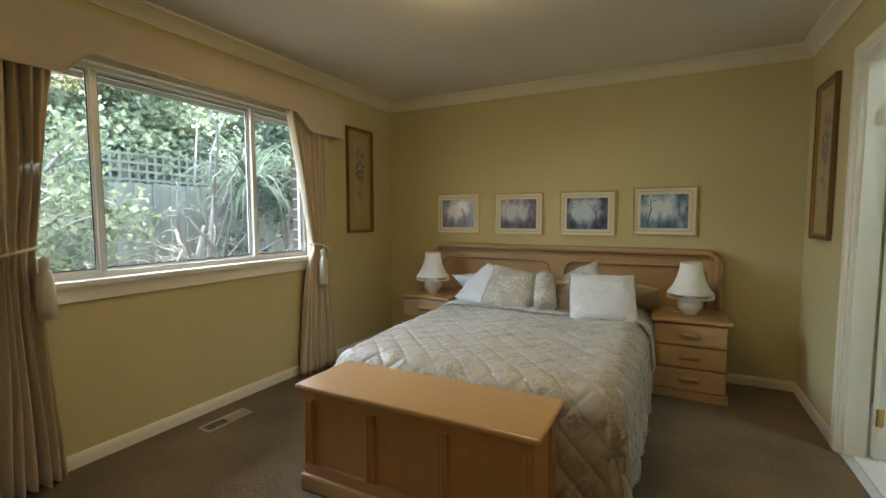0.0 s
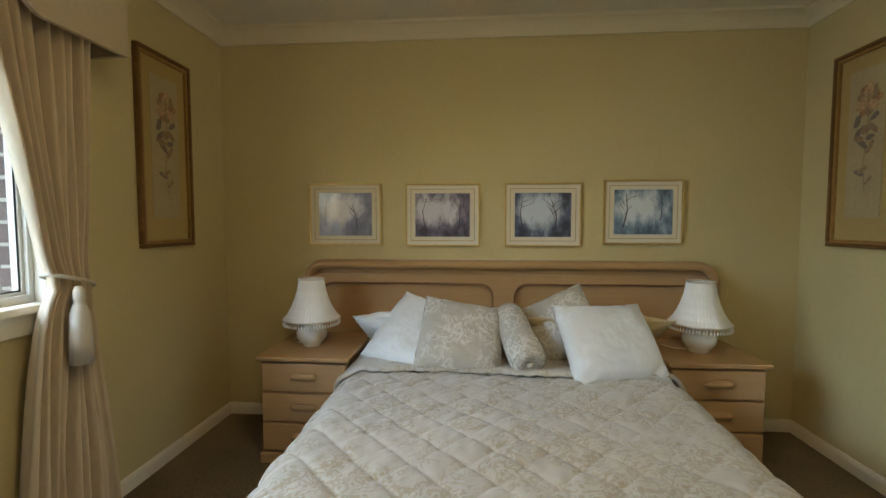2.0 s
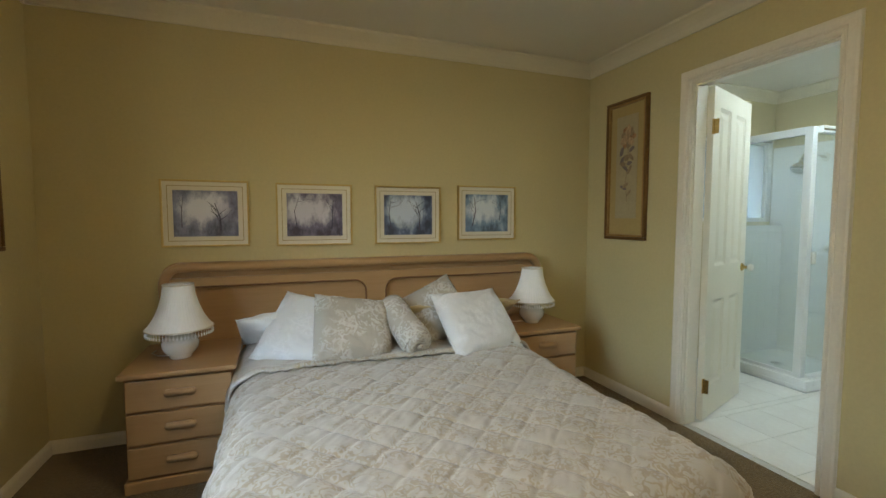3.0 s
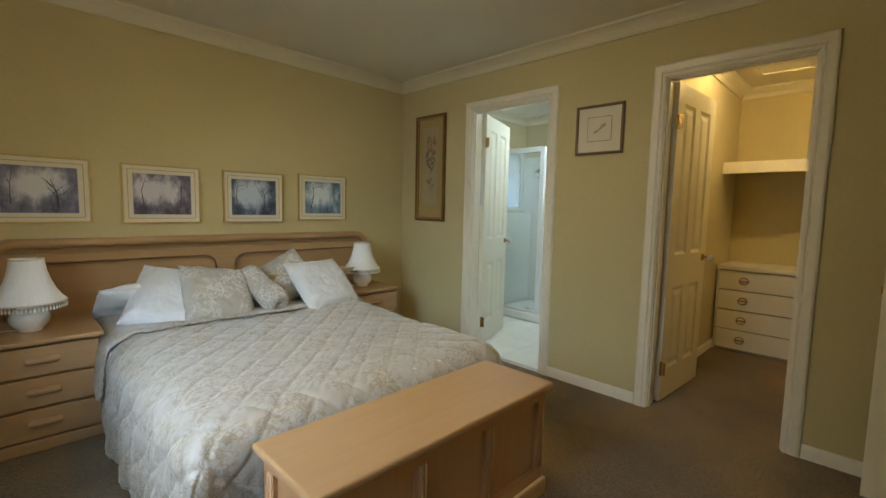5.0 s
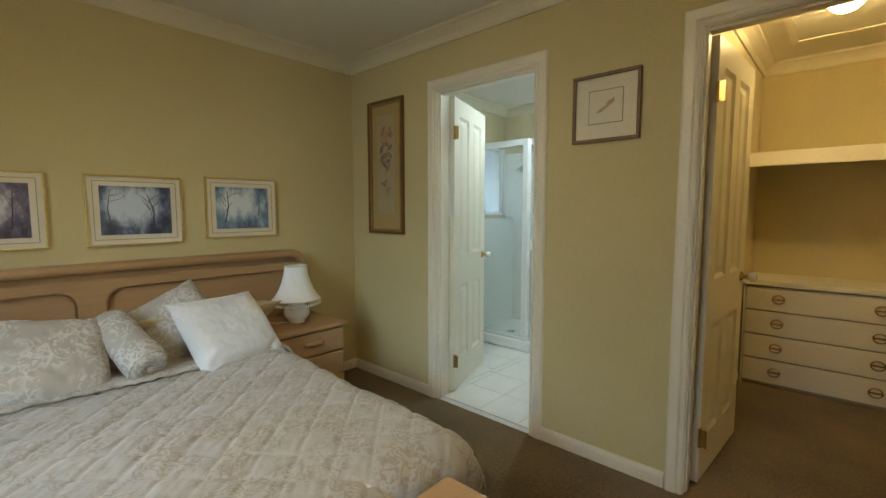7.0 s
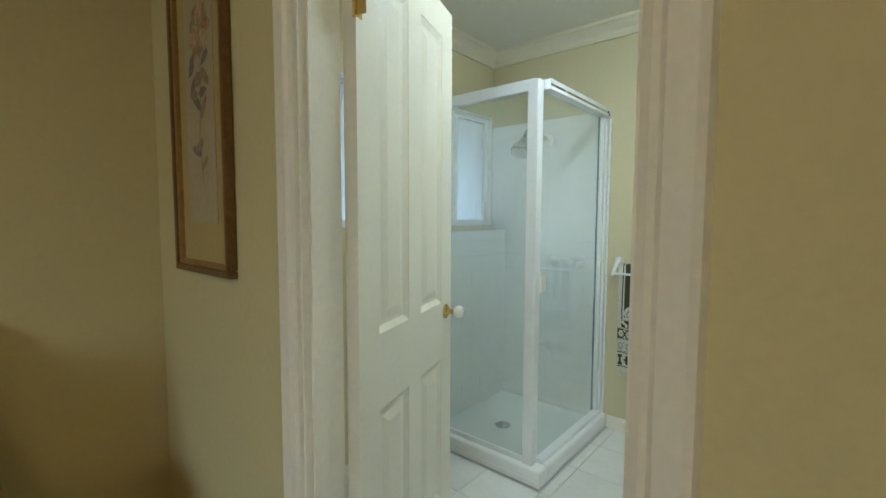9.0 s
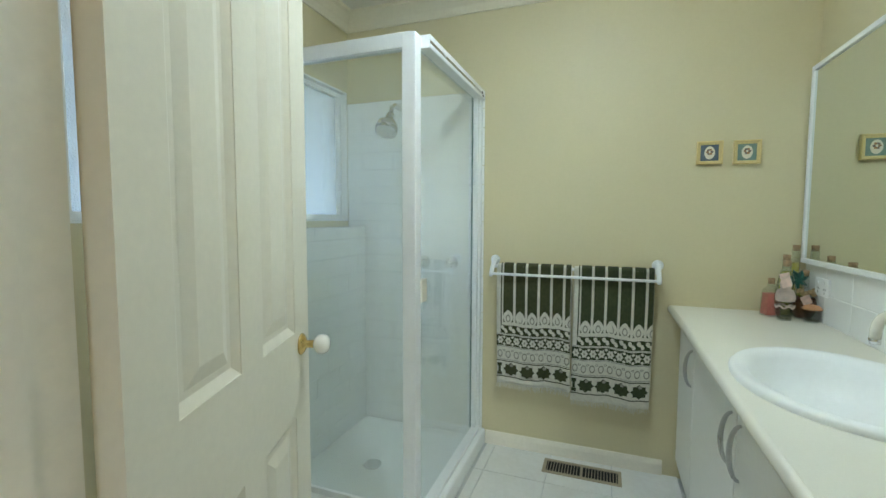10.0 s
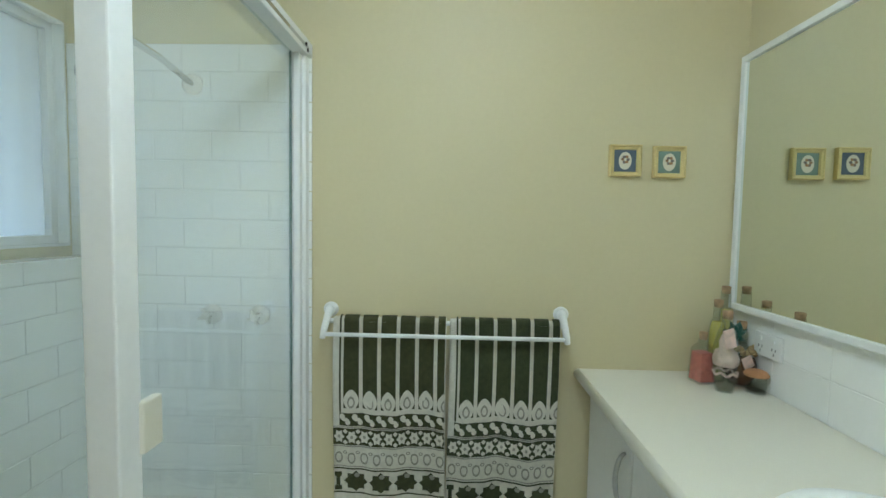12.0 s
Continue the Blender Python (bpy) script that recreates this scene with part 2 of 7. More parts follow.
M = {
    "wall": surf("wall_paint", (0.61, 0.520, 0.280), rough=0.72, var=0.035, bump=0.12, bscale=260, spec=0.3),
    # same paint as wall, colour made paler for the ensuite's neutral light
    "wall_neutral": surf("wall_paint_neutral_lit", (0.645, 0.57, 0.36), rough=0.5, var=0.015, bump=0.05, bscale=260, spec=0.4),
    "ceil": surf("ceiling_paint", (0.77, 0.73, 0.63), rough=0.8, var=0.02, bump=0.08, bscale=200, spec=0.2),
    "trim": surf("trim_gloss", (0.83, 0.775, 0.655), rough=0.34, var=0.04, bump=0.06, bscale=70),
    "cornice": surf("cornice_paint", (0.74, 0.68, 0.53), rough=0.7, var=0.03, bump=0.06, bscale=120),
    "carpet": surf("carpet_pile", (0.085, 0.059, 0.027), alt=(0.205, 0.140, 0.066), rough=0.95, rng=(0.80, 1.20), big=1.6, small=75, bump=1.0, bscale=120, sheen=0.25, dist=0.006, spec=0.1),
    "oakx": wood("limed_oak_x", (0.44, 0.268, 0.122), (0.485, 0.30, 0.145), 0),
    # same oak with upright grain, colour darkened for the shaded sides
    "oakz_shade": wood("limed_oak_z_shade", (0.40, 0.212, 0.088), (0.44, 0.245, 0.11), 2),
    "bead": surf("dark_oak_bead", (0.24, 0.125, 0.06), rough=0.4, var=0.15, bump=0.1),
    "oaky": wood("limed_oak_y", (0.46, 0.28, 0.15), (0.52, 0.33, 0.185), 1),
    "satin": damask("quilt_satin", (0.415, 0.385, 0.33), (0.325, 0.27, 0.19), 15.0, 13.0, 0.8, (0.30, 0.40), (0.38, 0.52)),
    "cush": damask("cushion_damask", (0.41, 0.375, 0.315), (0.52, 0.495, 0.445), 14.0, 12.0, 0.8, (0.27, 0.42)),
    "white": damask("white_cushion", (0.62, 0.615, 0.60), (0.67, 0.665, 0.65), 14.0, 12.0, 0.8, (0.34, 0.55)),
    "linen": surf("white_linen", (0.74, 0.74, 0.72), rough=0.8, var=0.04, bump=0.3, bscale=300),
    "gold_cloth": surf("gold_pillowcase", (0.55, 0.43, 0.22), rough=0.5, var=0.1, bump=0.2, bscale=200, sheen=0.3),
    "curtain": surf("curtain_cloth", (0.60, 0.49, 0.345), rough=0.75, var=0.09, bump=0.35, bscale=420, sheen=0.3, stretch=(1, 1, 0.25)),
    "tassel": surf("tassel_cord", (0.66, 0.60, 0.50), rough=0.6, var=0.1, bump=0.5, bscale=300, stretch=(4, 4, 0.3)),
    "pelmet": surf("pelmet_cloth", (0.60, 0.50, 0.36), rough=0.8, var=0.05, bump=0.3, bscale=500),
    "alu": surf("window_aluminium", (0.70, 0.68, 0.62), rough=0.38, metal=0.15, var=0.04, bump=0.04),
    "seal": surf("rubber_seal", (0.03, 0.03, 0.03), rough=0.6, bump=0),
    "gilt": surf("gilt_frame", (0.62, 0.45, 0.17), rough=0.35, metal=0.65, var=0.12, bump=0.2, bscale=80),
    "bronze": surf("bronze_frame", (0.19, 0.10, 0.036), rough=0.4, metal=0.3, var=0.25, bump=0.4, bscale=120),
    "brown": surf("brown_frame", (0.17, 0.10, 0.055), rough=0.4, var=0.2, bump=0.2, bscale=90),
    "mat": surf("cream_mount", (0.76, 0.70, 0.56), rough=0.85, var=0.03, bump=0.1, bscale=500),
    "mat2": surf("buff_mount", (0.44, 0.325, 0.13), rough=0.85, var=0.05, bump=0.1, bscale=500),
    "paper": surf("aged_paper", (0.43, 0.355, 0.21), rough=0.85, var=0.08, big=6, bump=0.1, bscale=500),
    "ink": surf("grey_ink", (0.20, 0.16, 0.14), rough=0.8, var=0.3, bump=0),
    "sepia": surf("sepia_wash", (0.30, 0.22, 0.13), rough=0.8, var=0.3, bump=0),
    "petal": surf("petal_wash", (0.36, 0.20, 0.10), rough=0.8, var=0.35, big=30, bump=0),
    "glaze": surf("white_ceramic", (0.80, 0.77, 0.70), rough=0.12, var=0.02, bump=0.02, coat=0.6),
    "shade": surf("pleated_shade", (0.85, 0.84, 0.81), rough=0.8, var=0.03, bump=0.25, bscale=200, stretch=(1, 1, 0.2), trans=0.0),
    "brass": surf("brass", (0.66, 0.46, 0.17), rough=0.25, metal=0.95, var=0.12, bump=0.04),
    "chrome": surf("chrome", (0.72, 0.72, 0.72), rough=0.12, metal=1.0, var=0.03, bump=0.0),
    "steel": surf("satin_steel", (0.52, 0.52, 0.52), rough=0.28, metal=1.0, var=0.05, bump=0.03),
    "door": surf("door_enamel", (0.79, 0.74, 0.61), rough=0.36, var=0.03, bump=0.08, bscale=55),
    "powder": surf("white_powdercoat", (0.82, 0.83, 0.82), rough=0.3, var=0.02, bump=0.03),
    "acryl": surf("white_acrylic", (0.89, 0.90, 0.88), rough=0.32, var=0.02, bump=0.02, coat=0.1),
    "tile": surf("white_glazed_tile", (0.88, 0.89, 0.87), rough=0.1, var=0.02, piece=0.3, bump=0.04, bscale=25, coat=0.4),
    "grout": surf("pale_grout", (0.60, 0.61, 0.60), rough=0.9, var=0.1, bump=0.2),
    "grout_white": surf("white_grout", (0.80, 0.81, 0.79), rough=0.9, var=0.06, bump=0.2),
    "ftile": surf("floor_tile", (0.75, 0.74, 0.69), alt=(0.86, 0.86, 0.82), rough=0.3, big=5, small=40, piece=0.5, bump=0.08, bscale=40),
    "lam": surf("white_laminate", (0.86, 0.85, 0.81), rough=0.4, var=0.02, bump=0.04),
    "bench": surf("cream_laminate", (0.76, 0.73, 0.625), rough=0.36, var=0.02, big=5, small=300, bump=0.06, bscale=400),
    "porc": surf("cream_tapware", (0.76, 0.72, 0.62), rough=0.15, var=0.02, bump=0.0, coat=0.5),
    "vent": surf("vent_metal_gap_shade", (0.44, 0.37, 0.26), rough=0.5, metal=0.3, var=0.1, bump=0.1),
    "dark": surf("dark_void", (0.02, 0.018, 0.015), rough=0.9, bump=0),
    "ivory": surf("ivory_enamel", (0.74, 0.70, 0.60), rough=0.4, var=0.03, bump=0.04),
    "glass": clear("window_glass", veil=0.015, mirror=0.008),
    "showerglass": clear("shower_glass", (0.95, 0.98, 0.97), veil=0.09),
    "frost": clear("frosted_glass", (0.37, 0.405, 0.43), rough=0.5, bump=0.6),
    "paling": surf("weathered_paling", (0.150, 0.150, 0.105), rough=0.9, var=0.35, piece=0.6, bump=0.6, bscale=12, stretch=(14, 14, 1), dist=0.004),
    "bark": surf("bark", (0.25, 0.235, 0.20), rough=0.9, var=0.35, bump=0.8, bscale=30, stretch=(3, 3, 0.6), dist=0.01),
    "soil": surf("leaf_litter", (0.07, 0.06, 0.035), rough=1.0, var=0.5, bump=1.0, bscale=30, dist=0.02),
    "brick": surf("brown_brick", (0.12, 0.085, 0.07), rough=0.9, var=0.25, piece=0.5, bump=0.5, bscale=60),
    "mortar": surf("mortar", (0.40, 0.36, 0.30), rough=0.95, var=0.15, bump=0.4),
    "eave": surf("eave_lining", (0.42, 0.41, 0.36), rough=0.7, var=0.05, bump=0.1),
    "lampglow": surf("warm_glass_dome", (1.0, 0.77, 0.42), rough=0.4, bump=0, emit=LAMP_BED),
    "bathglow": surf("white_glass_dome", (0.80, 1.0, 1.13), rough=0.4, bump=0, emit=LAMP_BATH),
    "robeglow": surf("warm_glass_dome_small", (1.0, 0.72, 0.30), rough=0.4, bump=0, emit=LAMP_ROBE),
}


def leafy(name, a, b_, trans=0.45):
    m = surf(name, a, alt=b_, rough=0.7, spec=0.2, big=3, small=14, bump=0.0)
    n, l = m.node_tree.nodes, m.node_tree.links
    b = n["Principled BSDF"]
    g, mix = n.new("ShaderNodeNewGeometry"), n.new("ShaderNodeMix")
    mix.data_type = "RGBA"
    mix.inputs["A"].default_value, mix.inputs["B"].default_value = (*a, 1), (*b_, 1)
    l.new(g.outputs["Random Per Island"], mix.inputs["Factor"])
    l.new(mix.outputs["Result"], b.inputs["Base Color"])
    t, ms = n.new("ShaderNodeBsdfTranslucent"), n.new("ShaderNodeMixShader")
    l.new(mix.outputs["Result"], t.inputs["Color"])
    ms.inputs[0].default_value = trans
    l.new(b.outputs[0], ms.inputs[1])
    l.new(t.outputs[0], ms.inputs[2])
    l.new(ms.outputs[0], n["Material Output"].inputs["Surface"])
    return m


M["leaf"] = leafy("shrub_leaf", (0.070, 0.105, 0.058), (0.18, 0.215, 0.135))
M["leaf2"] = leafy("dark_leaf", (0.035, 0.058, 0.038), (0.09, 0.12, 0.08))
M["strap"] = leafy("strap_leaf", (0.06, 0.10, 0.06), (0.15, 0.19, 0.135))

# ---- building helpers ----


def link(name, bm, mat, parent=None, label="", smooth=False, m=None):
    me = bpy.data.meshes.new(name)
    bm.normal_update()
    bm.to_mesh(me)
    bm.free()
    me.materials.append(M[mat] if isinstance(mat, str) else mat)
    if smooth:
        for p in me.polygons:
            p.use_smooth = True
    ob = new(name, me)
    if parent is not None:
        ob.parent = parent
    if m is not None:
        ob.matrix_basis = m
    if label:
        ob["label"] = label
    return ob


def part(name, bm, mat, parent, label="", smooth=False, m=None):
    return link(name, bm, mat, parent, label, smooth, m)


def thing(name, label, category, group="", kind="", m=None):
    ob = new(name)
    ob.empty_display_size = 0.1
    if m is not None:
        ob.matrix_basis = m
    return tagged(ob, label, category, group, kind)


def box(x0, x1, y0, y1, z0, z1, bevel=0.0, bm=None, seg=2):
    """A box, rounded at its edges; added to bm where one is given."""
    b = bmesh.new()
    bmesh.ops.create_cube(b, size=1)
    bmesh.ops.transform(b, matrix=Matrix.Translation(((x0 + x1) / 2, (y0 + y1) / 2, (z0 + z1) / 2)) @ Matrix.Diagonal((abs(x1 - x0), abs(y1 - y0), abs(z1 - z0), 1)), verts=b.verts)
    if bevel:
        bmesh.ops.bevel(b, geom=list(b.edges), offset=bevel, segments=seg, affect="EDGES", profile=0.6)
    if bm is None:
        return b
    return merge(bm, b)


def merge(bm, b, m=None):
    if m is not None:
        bmesh.ops.transform(b, matrix=m, verts=b.verts)
    me = bpy.data.meshes.new("tmp")
    b.to_mesh(me)
    b.free()
    bm.from_mesh(me)
    bpy.data.meshes.remove(me)
    return bm


def prism(pts, depth, bm=None, bevel=0.0):
    """A closed outline in x, z pushed along +y by depth."""
    b = bmesh.new()
    vs = [b.verts.new((x, 0, z)) for x, z in pts]
    f = b.faces.new(vs)
    r = bmesh.ops.extrude_face_region(b, geom=[f])
    bmesh.ops.translate(b, vec=(0, depth, 0), verts=[v for v in r["geom"] if isinstance(v, bmesh.types.BMVert)])
    bmesh.ops.recalc_face_normals(b, faces=b.faces)
    if bevel:
        bmesh.ops.bevel(b, geom=list(b.edges), offset=bevel, segments=2, affect="EDGES")
    return b if bm is None else merge(bm, b)


def rounded(x0, x1, z0, z1, r, n=5, corners=(1, 1, 1, 1)):
    """Outline of a rectangle with rounded corners (order: lower left, lower right, upper right, upper left)."""
    out = []
    for (cx, cz, a0, on) in ((x0 + r, z0 + r, 180, corners[0]), (x1 - r, z0 + r, 270, corners[1]), (x1 - r, z1 - r, 0, corners[2]), (x0 + r, z1 - r, 90, corners[3])):
        if not on:
            out.append((x0 if cx < (x0 + x1) / 2 else x1, z0 if cz < (z0 + z1) / 2 else z1))
            continue
        for i in range(n + 1):
            a = radians(a0 + 90 * i / n)
            out.append((cx + r * math.cos(a), cz + r * math.sin(a)))
    return out


def lathe(profile, n=32, bm=None, wave=None):
    """Turn a profile of (radius, height) about z."""
    b = bmesh.new()
    rings = []
    for i, (r, z) in enumerate(profile):
        ring = []
        for k in range(n):
            a = 2 * math.pi * k / n
            q = r * (1 + (wave(i, k) if wave else 0))
            ring.append(b.verts.new((q * math.cos(a), q * math.sin(a), z)))
        rings.append(ring)
    for r0, r1 in zip(rings, rings[1:]):
        for k in range(n):
            b.faces.new((r0[k], r0[(k + 1) % n], r1[(k + 1) % n], r1[k]))
    if profile[0][0] > 1e-4:
        b.faces.new(list(reversed(rings[0])))
    if profile[-1][0] > 1e-4:
        b.faces.new(rings[-1])
    bmesh.ops.remove_doubles(b, verts=b.verts, dist=1e-5)
    bmesh.ops.recalc_face_normals(b, faces=b.faces)
    return b if bm is None else merge(bm, b)


def tube(pts, r, n=8, bm=None, radii=None):
    """A round bar along a line of points."""
    b = bmesh.new()
    pts = [Vector(p) for p in pts]
    rings = []
    up = Vector((0.13, 0.27, 0.95)).normalized()
    for i, p in enumerate(pts):
        d = (pts[min(i + 1, len(pts) - 1)] - pts[max(i - 1, 0)]).normalized()
        s = d.cross(up)
        if s.length < 0.05:
            s = d.cross(Vector((1, 0, 0)))
        s.normalize()
        u = s.cross(d)
        q = radii[i] if radii else r
        rings.append([b.verts.new(p + q * (math.cos(2 * math.pi * k / n) * s + math.sin(2 * math.pi * k / n) * u)) for k in range(n)])
    for r0, r1 in zip(rings, rings[1:]):
        for k in range(n):
            b.faces.new((r0[k], r0[(k + 1) % n], r1[(k + 1) % n], r1[k]))
    b.faces.new(list(reversed(rings[0])))
    b.faces.new(rings[-1])
    bmesh.ops.recalc_face_normals(b, faces=b.faces)
    return b if bm is None else merge(bm, b)


def sweep(section, path, name, mat, parent=None, label="", closed=False):
    """A moulding: a section of (out, up) run round a path of (x, y) corners at height 0; mitred."""
    b = bmesh.new()
    n = len(path)
    rings = []
    for i in range(n):
        p = Vector(path[i])
        a = Vector(path[i - 1]) if (i or closed) else None
        c = Vector(path[(i + 1) % n]) if (i < n - 1 or closed) else None
        d0 = (p - a).normalized() if a is not None else (c - p).normalized()
        d1 = (c - p).normalized() if c is not None else d0
        n0, n1 = Vector((-d0.y, d0.x)), Vector((-d1.y, d1.x))
        mi = (n0 + n1).normalized()
        k = 1 / max(0.2, mi.dot(n0))
        rings.append([b.verts.new((p.x + mi.x * o * k, p.y + mi.y * o * k, z)) for o, z in section])
    pairs = list(zip(rings, rings[1:])) + ([(rings[-1], rings[0])] if closed else [])
    for r0, r1 in pairs:
        for k in range(len(section)):
            b.faces.new((r0[k], r0[(k + 1) % len(section)], r1[(k + 1) % len(section)], r1[k]))
    if not closed:
        b.faces.new(rings[0])
        b.faces.new(list(reversed(rings[-1])))
    bmesh.ops.recalc_face_normals(b, faces=b.faces)
    return link(name, b, mat, parent, label)


def structure(name, bm, mat, label, category):
    return tagged(link(name, bm, mat), label, category, kind="structure")


def wall_bm(axis, at0, at1, a0, a1, z0, z1, holes=()):
    """A wall slab with openings right through it. axis 'x': the slab fills x from at0 to at1 and runs along y."""
    b = bmesh.new()
    cuts = sorted({a0, a1, *[h[0] for h in holes], *[h[1] for h in holes]})
    for c0, c1 in zip(cuts, cuts[1:]):
        spans = [(z0, z1)]
        for h0, h1, hz0, hz1 in holes:
            if h0 <= c0 and c1 <= h1:
                spans = [s for lo, hi in spans for s in ((lo, min(hi, hz0)), (max(lo, hz1), hi)) if s[1] - s[0] > 1e-4]
        for lo, hi in spans:
            if axis == "x":
                box(at0, at1, c0, c1, lo, hi, bm=b)
            else:
                box(c0, c1, at0, at1, lo, hi, bm=b)
    return b

# ---- the rooms ----
W, CEIL, SOUTH = 3.47, 2.426, -4.30          # bedroom: x 0..W, y SOUTH..0
BX0, BX1, BY0 = 3.58, 5.60, -2.295           # ensuite: x BX0..BX1, y BY0..0
RX1, RY0, RY1 = 5.72, -3.75, -2.37          # walk-in robe: x BX0..RX1, y RY0..RY1
ENS = (-1.650, -0.918, -0.05, 2.055)
ROBE = (-3.145, -2.445, -0.05, 2.05)
WIN = (-3.13, -1.20, 0.945, 2.05)
ENTRY = (2.40, 3.24, -0.05, 2.055)
BWIN = (4.10, 5.585, 1.235, 1.990)

structure("floor", box(-0.12, RX1 + 0.1, SOUTH - 1.4, 0.1, -0.12, -0.02), "carpet", "grey-brown carpet underlay of the bedroom", "floor")
carpet = box(0, W, SOUTH, 0, -0.02, 0.0)
box(W, BX0, ROBE[0], ROBE[1], -0.02, 0.0, bm=carpet)
box(BX0, RX1, RY0, RY1, -0.02, 0.0, bm=carpet)
box(2.0, W, SOUTH - 1.4, SOUTH, -0.02, 0.0, bm=carpet)
structure("carpet", carpet, "carpet", "worn grey-brown cut-pile carpet with faint tread marks", "carpet")
structure("ceiling", box(-0.1, RX1 + 0.1, SOUTH - 1.5, 0.1, CEIL, CEIL + 0.1), "ceil", "plain off-white plasterboard ceiling", "ceiling")
structure("wall_west", wall_bm("x", -0.11, 0.0, SOUTH - 0.1, 0.11, -0.02, CEIL, [WIN]), "wall", "mustard-cream painted wall with the bedroom window", "wall")
structure("wall_west_outer", wall_bm("x", -0.24, -0.11, SOUTH - 0.1, 0.11, -0.4, CEIL, [(WIN[0] - 0.065, WIN[1] + 0.065, WIN[2] - 0.05, WIN[3] + 0.02)]), "mortar", "brown brick outer wall of the house", "wall")
structure("wall_north", box(0, W, 0, 0.11, -0.02, CEIL), "wall", "plain mustard-cream painted wall behind the bed", "wall")
structure("wall_north_bathroom", wall_bm("y", 0.0, 0.20, W, RX1 + 0.1, -0.02, CEIL, [BWIN]), "wall_neutral", "cream painted ensuite wall with a frosted window", "wall")
structure("wall_east", wall_bm("x", W, BX0, SOUTH, 0, -0.02, CEIL, [ENS, ROBE]), "wall", "cream painted wall with ensuite and robe doorways", "wall")
structure("wall_south", wall_bm("y", SOUTH - 0.11, SOUTH, 0, RX1 + 0.1, -0.02, CEIL, [ENTRY]), "wall", "plain cream painted wall with the entry doorway", "wall")
structure("wall_hall", wall_bm("y", SOUTH - 1.5, SOUTH - 1.4, 0, RX1 + 0.1, -0.02, CEIL), "wall", "plain cream painted hallway wall", "wall")
structure("wall_hall_side", box(1.9, 2.0, SOUTH - 1.4, SOUTH - 0.11, -0.02, CEIL), "wall", "plain cream painted hallway end wall", "wall")
structure("wall_east_bathroom", box(BX1, BX1 + 0.12, BY0, 0, -0.02, CEIL), "wall_neutral", "cream painted ensuite wall, made paler for neutral light, with the towel rail", "wall")
structure("wall_south_bathroom", box(BX0, RX1 + 0.1, RY1, BY0, -0.02, CEIL), "wall_neutral", "cream painted wall, made paler for neutral light, behind the vanity", "wall")
structure("wall_east_robe", box(RX1, RX1 + 0.1, SOUTH, RY1, -0.02, CEIL), "wall", "yellow-cream painted robe end wall", "wall")
structure("wall_south_robe", box(BX0, RX1, RY0 - 0.1, RY0, -0.02, CEIL), "wall", "yellow-cream painted robe side wall", "wall")

# cornices: a plaster cove
COVE = [(0, 0), (0, 0.088), (0.088, 0.088), (0.084, 0.074), (0.066, 0.066), (0.045, 0.052), (0.026, 0.034), (0.015, 0.012), (0.012, 0.0)]


def cornice(name, corners, mat, label):
    ob = sweep(COVE, corners, name, mat, closed=True)
    ob.location.z = CEIL - 0.0885
    return tagged(ob, label, "cornice", kind="structure")


cornice("cornice_bedroom", [(0, SOUTH), (W, SOUTH), (W, 0), (0, 0)], "cornice", "cream plaster cove cornice round the bedroom")
cornice("cornice_bathroom", [(BX0, BY0), (BX1, BY0), (BX1, 0), (BX0, 0)], "cornice", "off-white plaster cove cornice round the ensuite")
cornice("cornice_robe", [(BX0, RY0), (RX1, RY0), (RX1, RY1), (BX0, RY1)], "cornice", "cream plaster cove cornice round the robe")

SKIRT = [(0, 0), (0, 0.072), (0.006, 0.072), (0.011, 0.062), (0.014, 0.05), (0.015, 0.0)]


def skirting(path, label="glossy cream timber skirting board"):
    return tagged(sweep(SKIRT, path, "baseboard", "trim"), label, "skirting", kind="structure")


skirting([(W, ENS[1] + 0.076), (W, 0), (0, 0), (0, SOUTH), (ENTRY[0] - 0.076, SOUTH)])
skirting([(W, ROBE[1] + 0.076), (W, ENS[0] - 0.076)])
skirting([(W, SOUTH), (W, ROBE[0] - 0.076)])
skirting([(BX1, -1.76), (BX1, -0.87)], "white timber skirting board in the ensuite")
skirting([(RX1, RY1), (BX0 + 0.02, RY1)])
skirting([(BX0, RY0), (RX1, RY0)])

# architraves: moulded, round each opening
ARCH = [(0.0, 0.0), (0.0, 0.012), (0.012, 0.016), (0.02, 0.011), (0.028, 0.019), (0.06, 0.021), (0.070, 0.016), (0.075, 0.0)]


def architrave(name, along, at, out, lo, hi, top, mat="trim"):
    """Three mitred moulded lengths round an opening. along 'y': the opening runs along y in a wall whose face is x = at."""
    b = bmesh.new()
    pts = [(lo, 0.0), (lo, top), (hi, top), (hi, 0.0)]
    rings = []
    for i, (a, z) in enumerate(pts):
        s = -1 if i < 2 else 1
        ring = []
        for o, h in ARCH:
            aa, zz = a + s * o, z + (o if 0 < i < 3 else 0)
            ring.append(b.verts.new((at + out * h, aa, zz) if along == "y" else (aa, at + out * h, zz)))
        rings.append(ring)
    for r0, r1 in zip(rings, rings[1:]):
        for k in range(len(ARCH)):
            b.faces.new((r0[k], r0[(k + 1) % len(ARCH)], r1[(k + 1) % len(ARCH)], r1[k]))
    b.faces.new(rings[0])
    b.faces.new(list(reversed(rings[-1])))
    bmesh.ops.recalc_face_normals(b, faces=b.faces)
    return tagged(link(name, b, mat), "cream gloss moulded architrave round a doorway", "architrave", kind="structure")


for lo, hi, top, o in ((*ENS[:2], ENS[3], -1), (*ROBE[:2], ROBE[3], -1)):
    architrave("trim", "y", W, o, lo, hi, top)
    architrave("trim", "y", BX0, 1, lo - 0.03, hi + 0.035, top + 0.03)
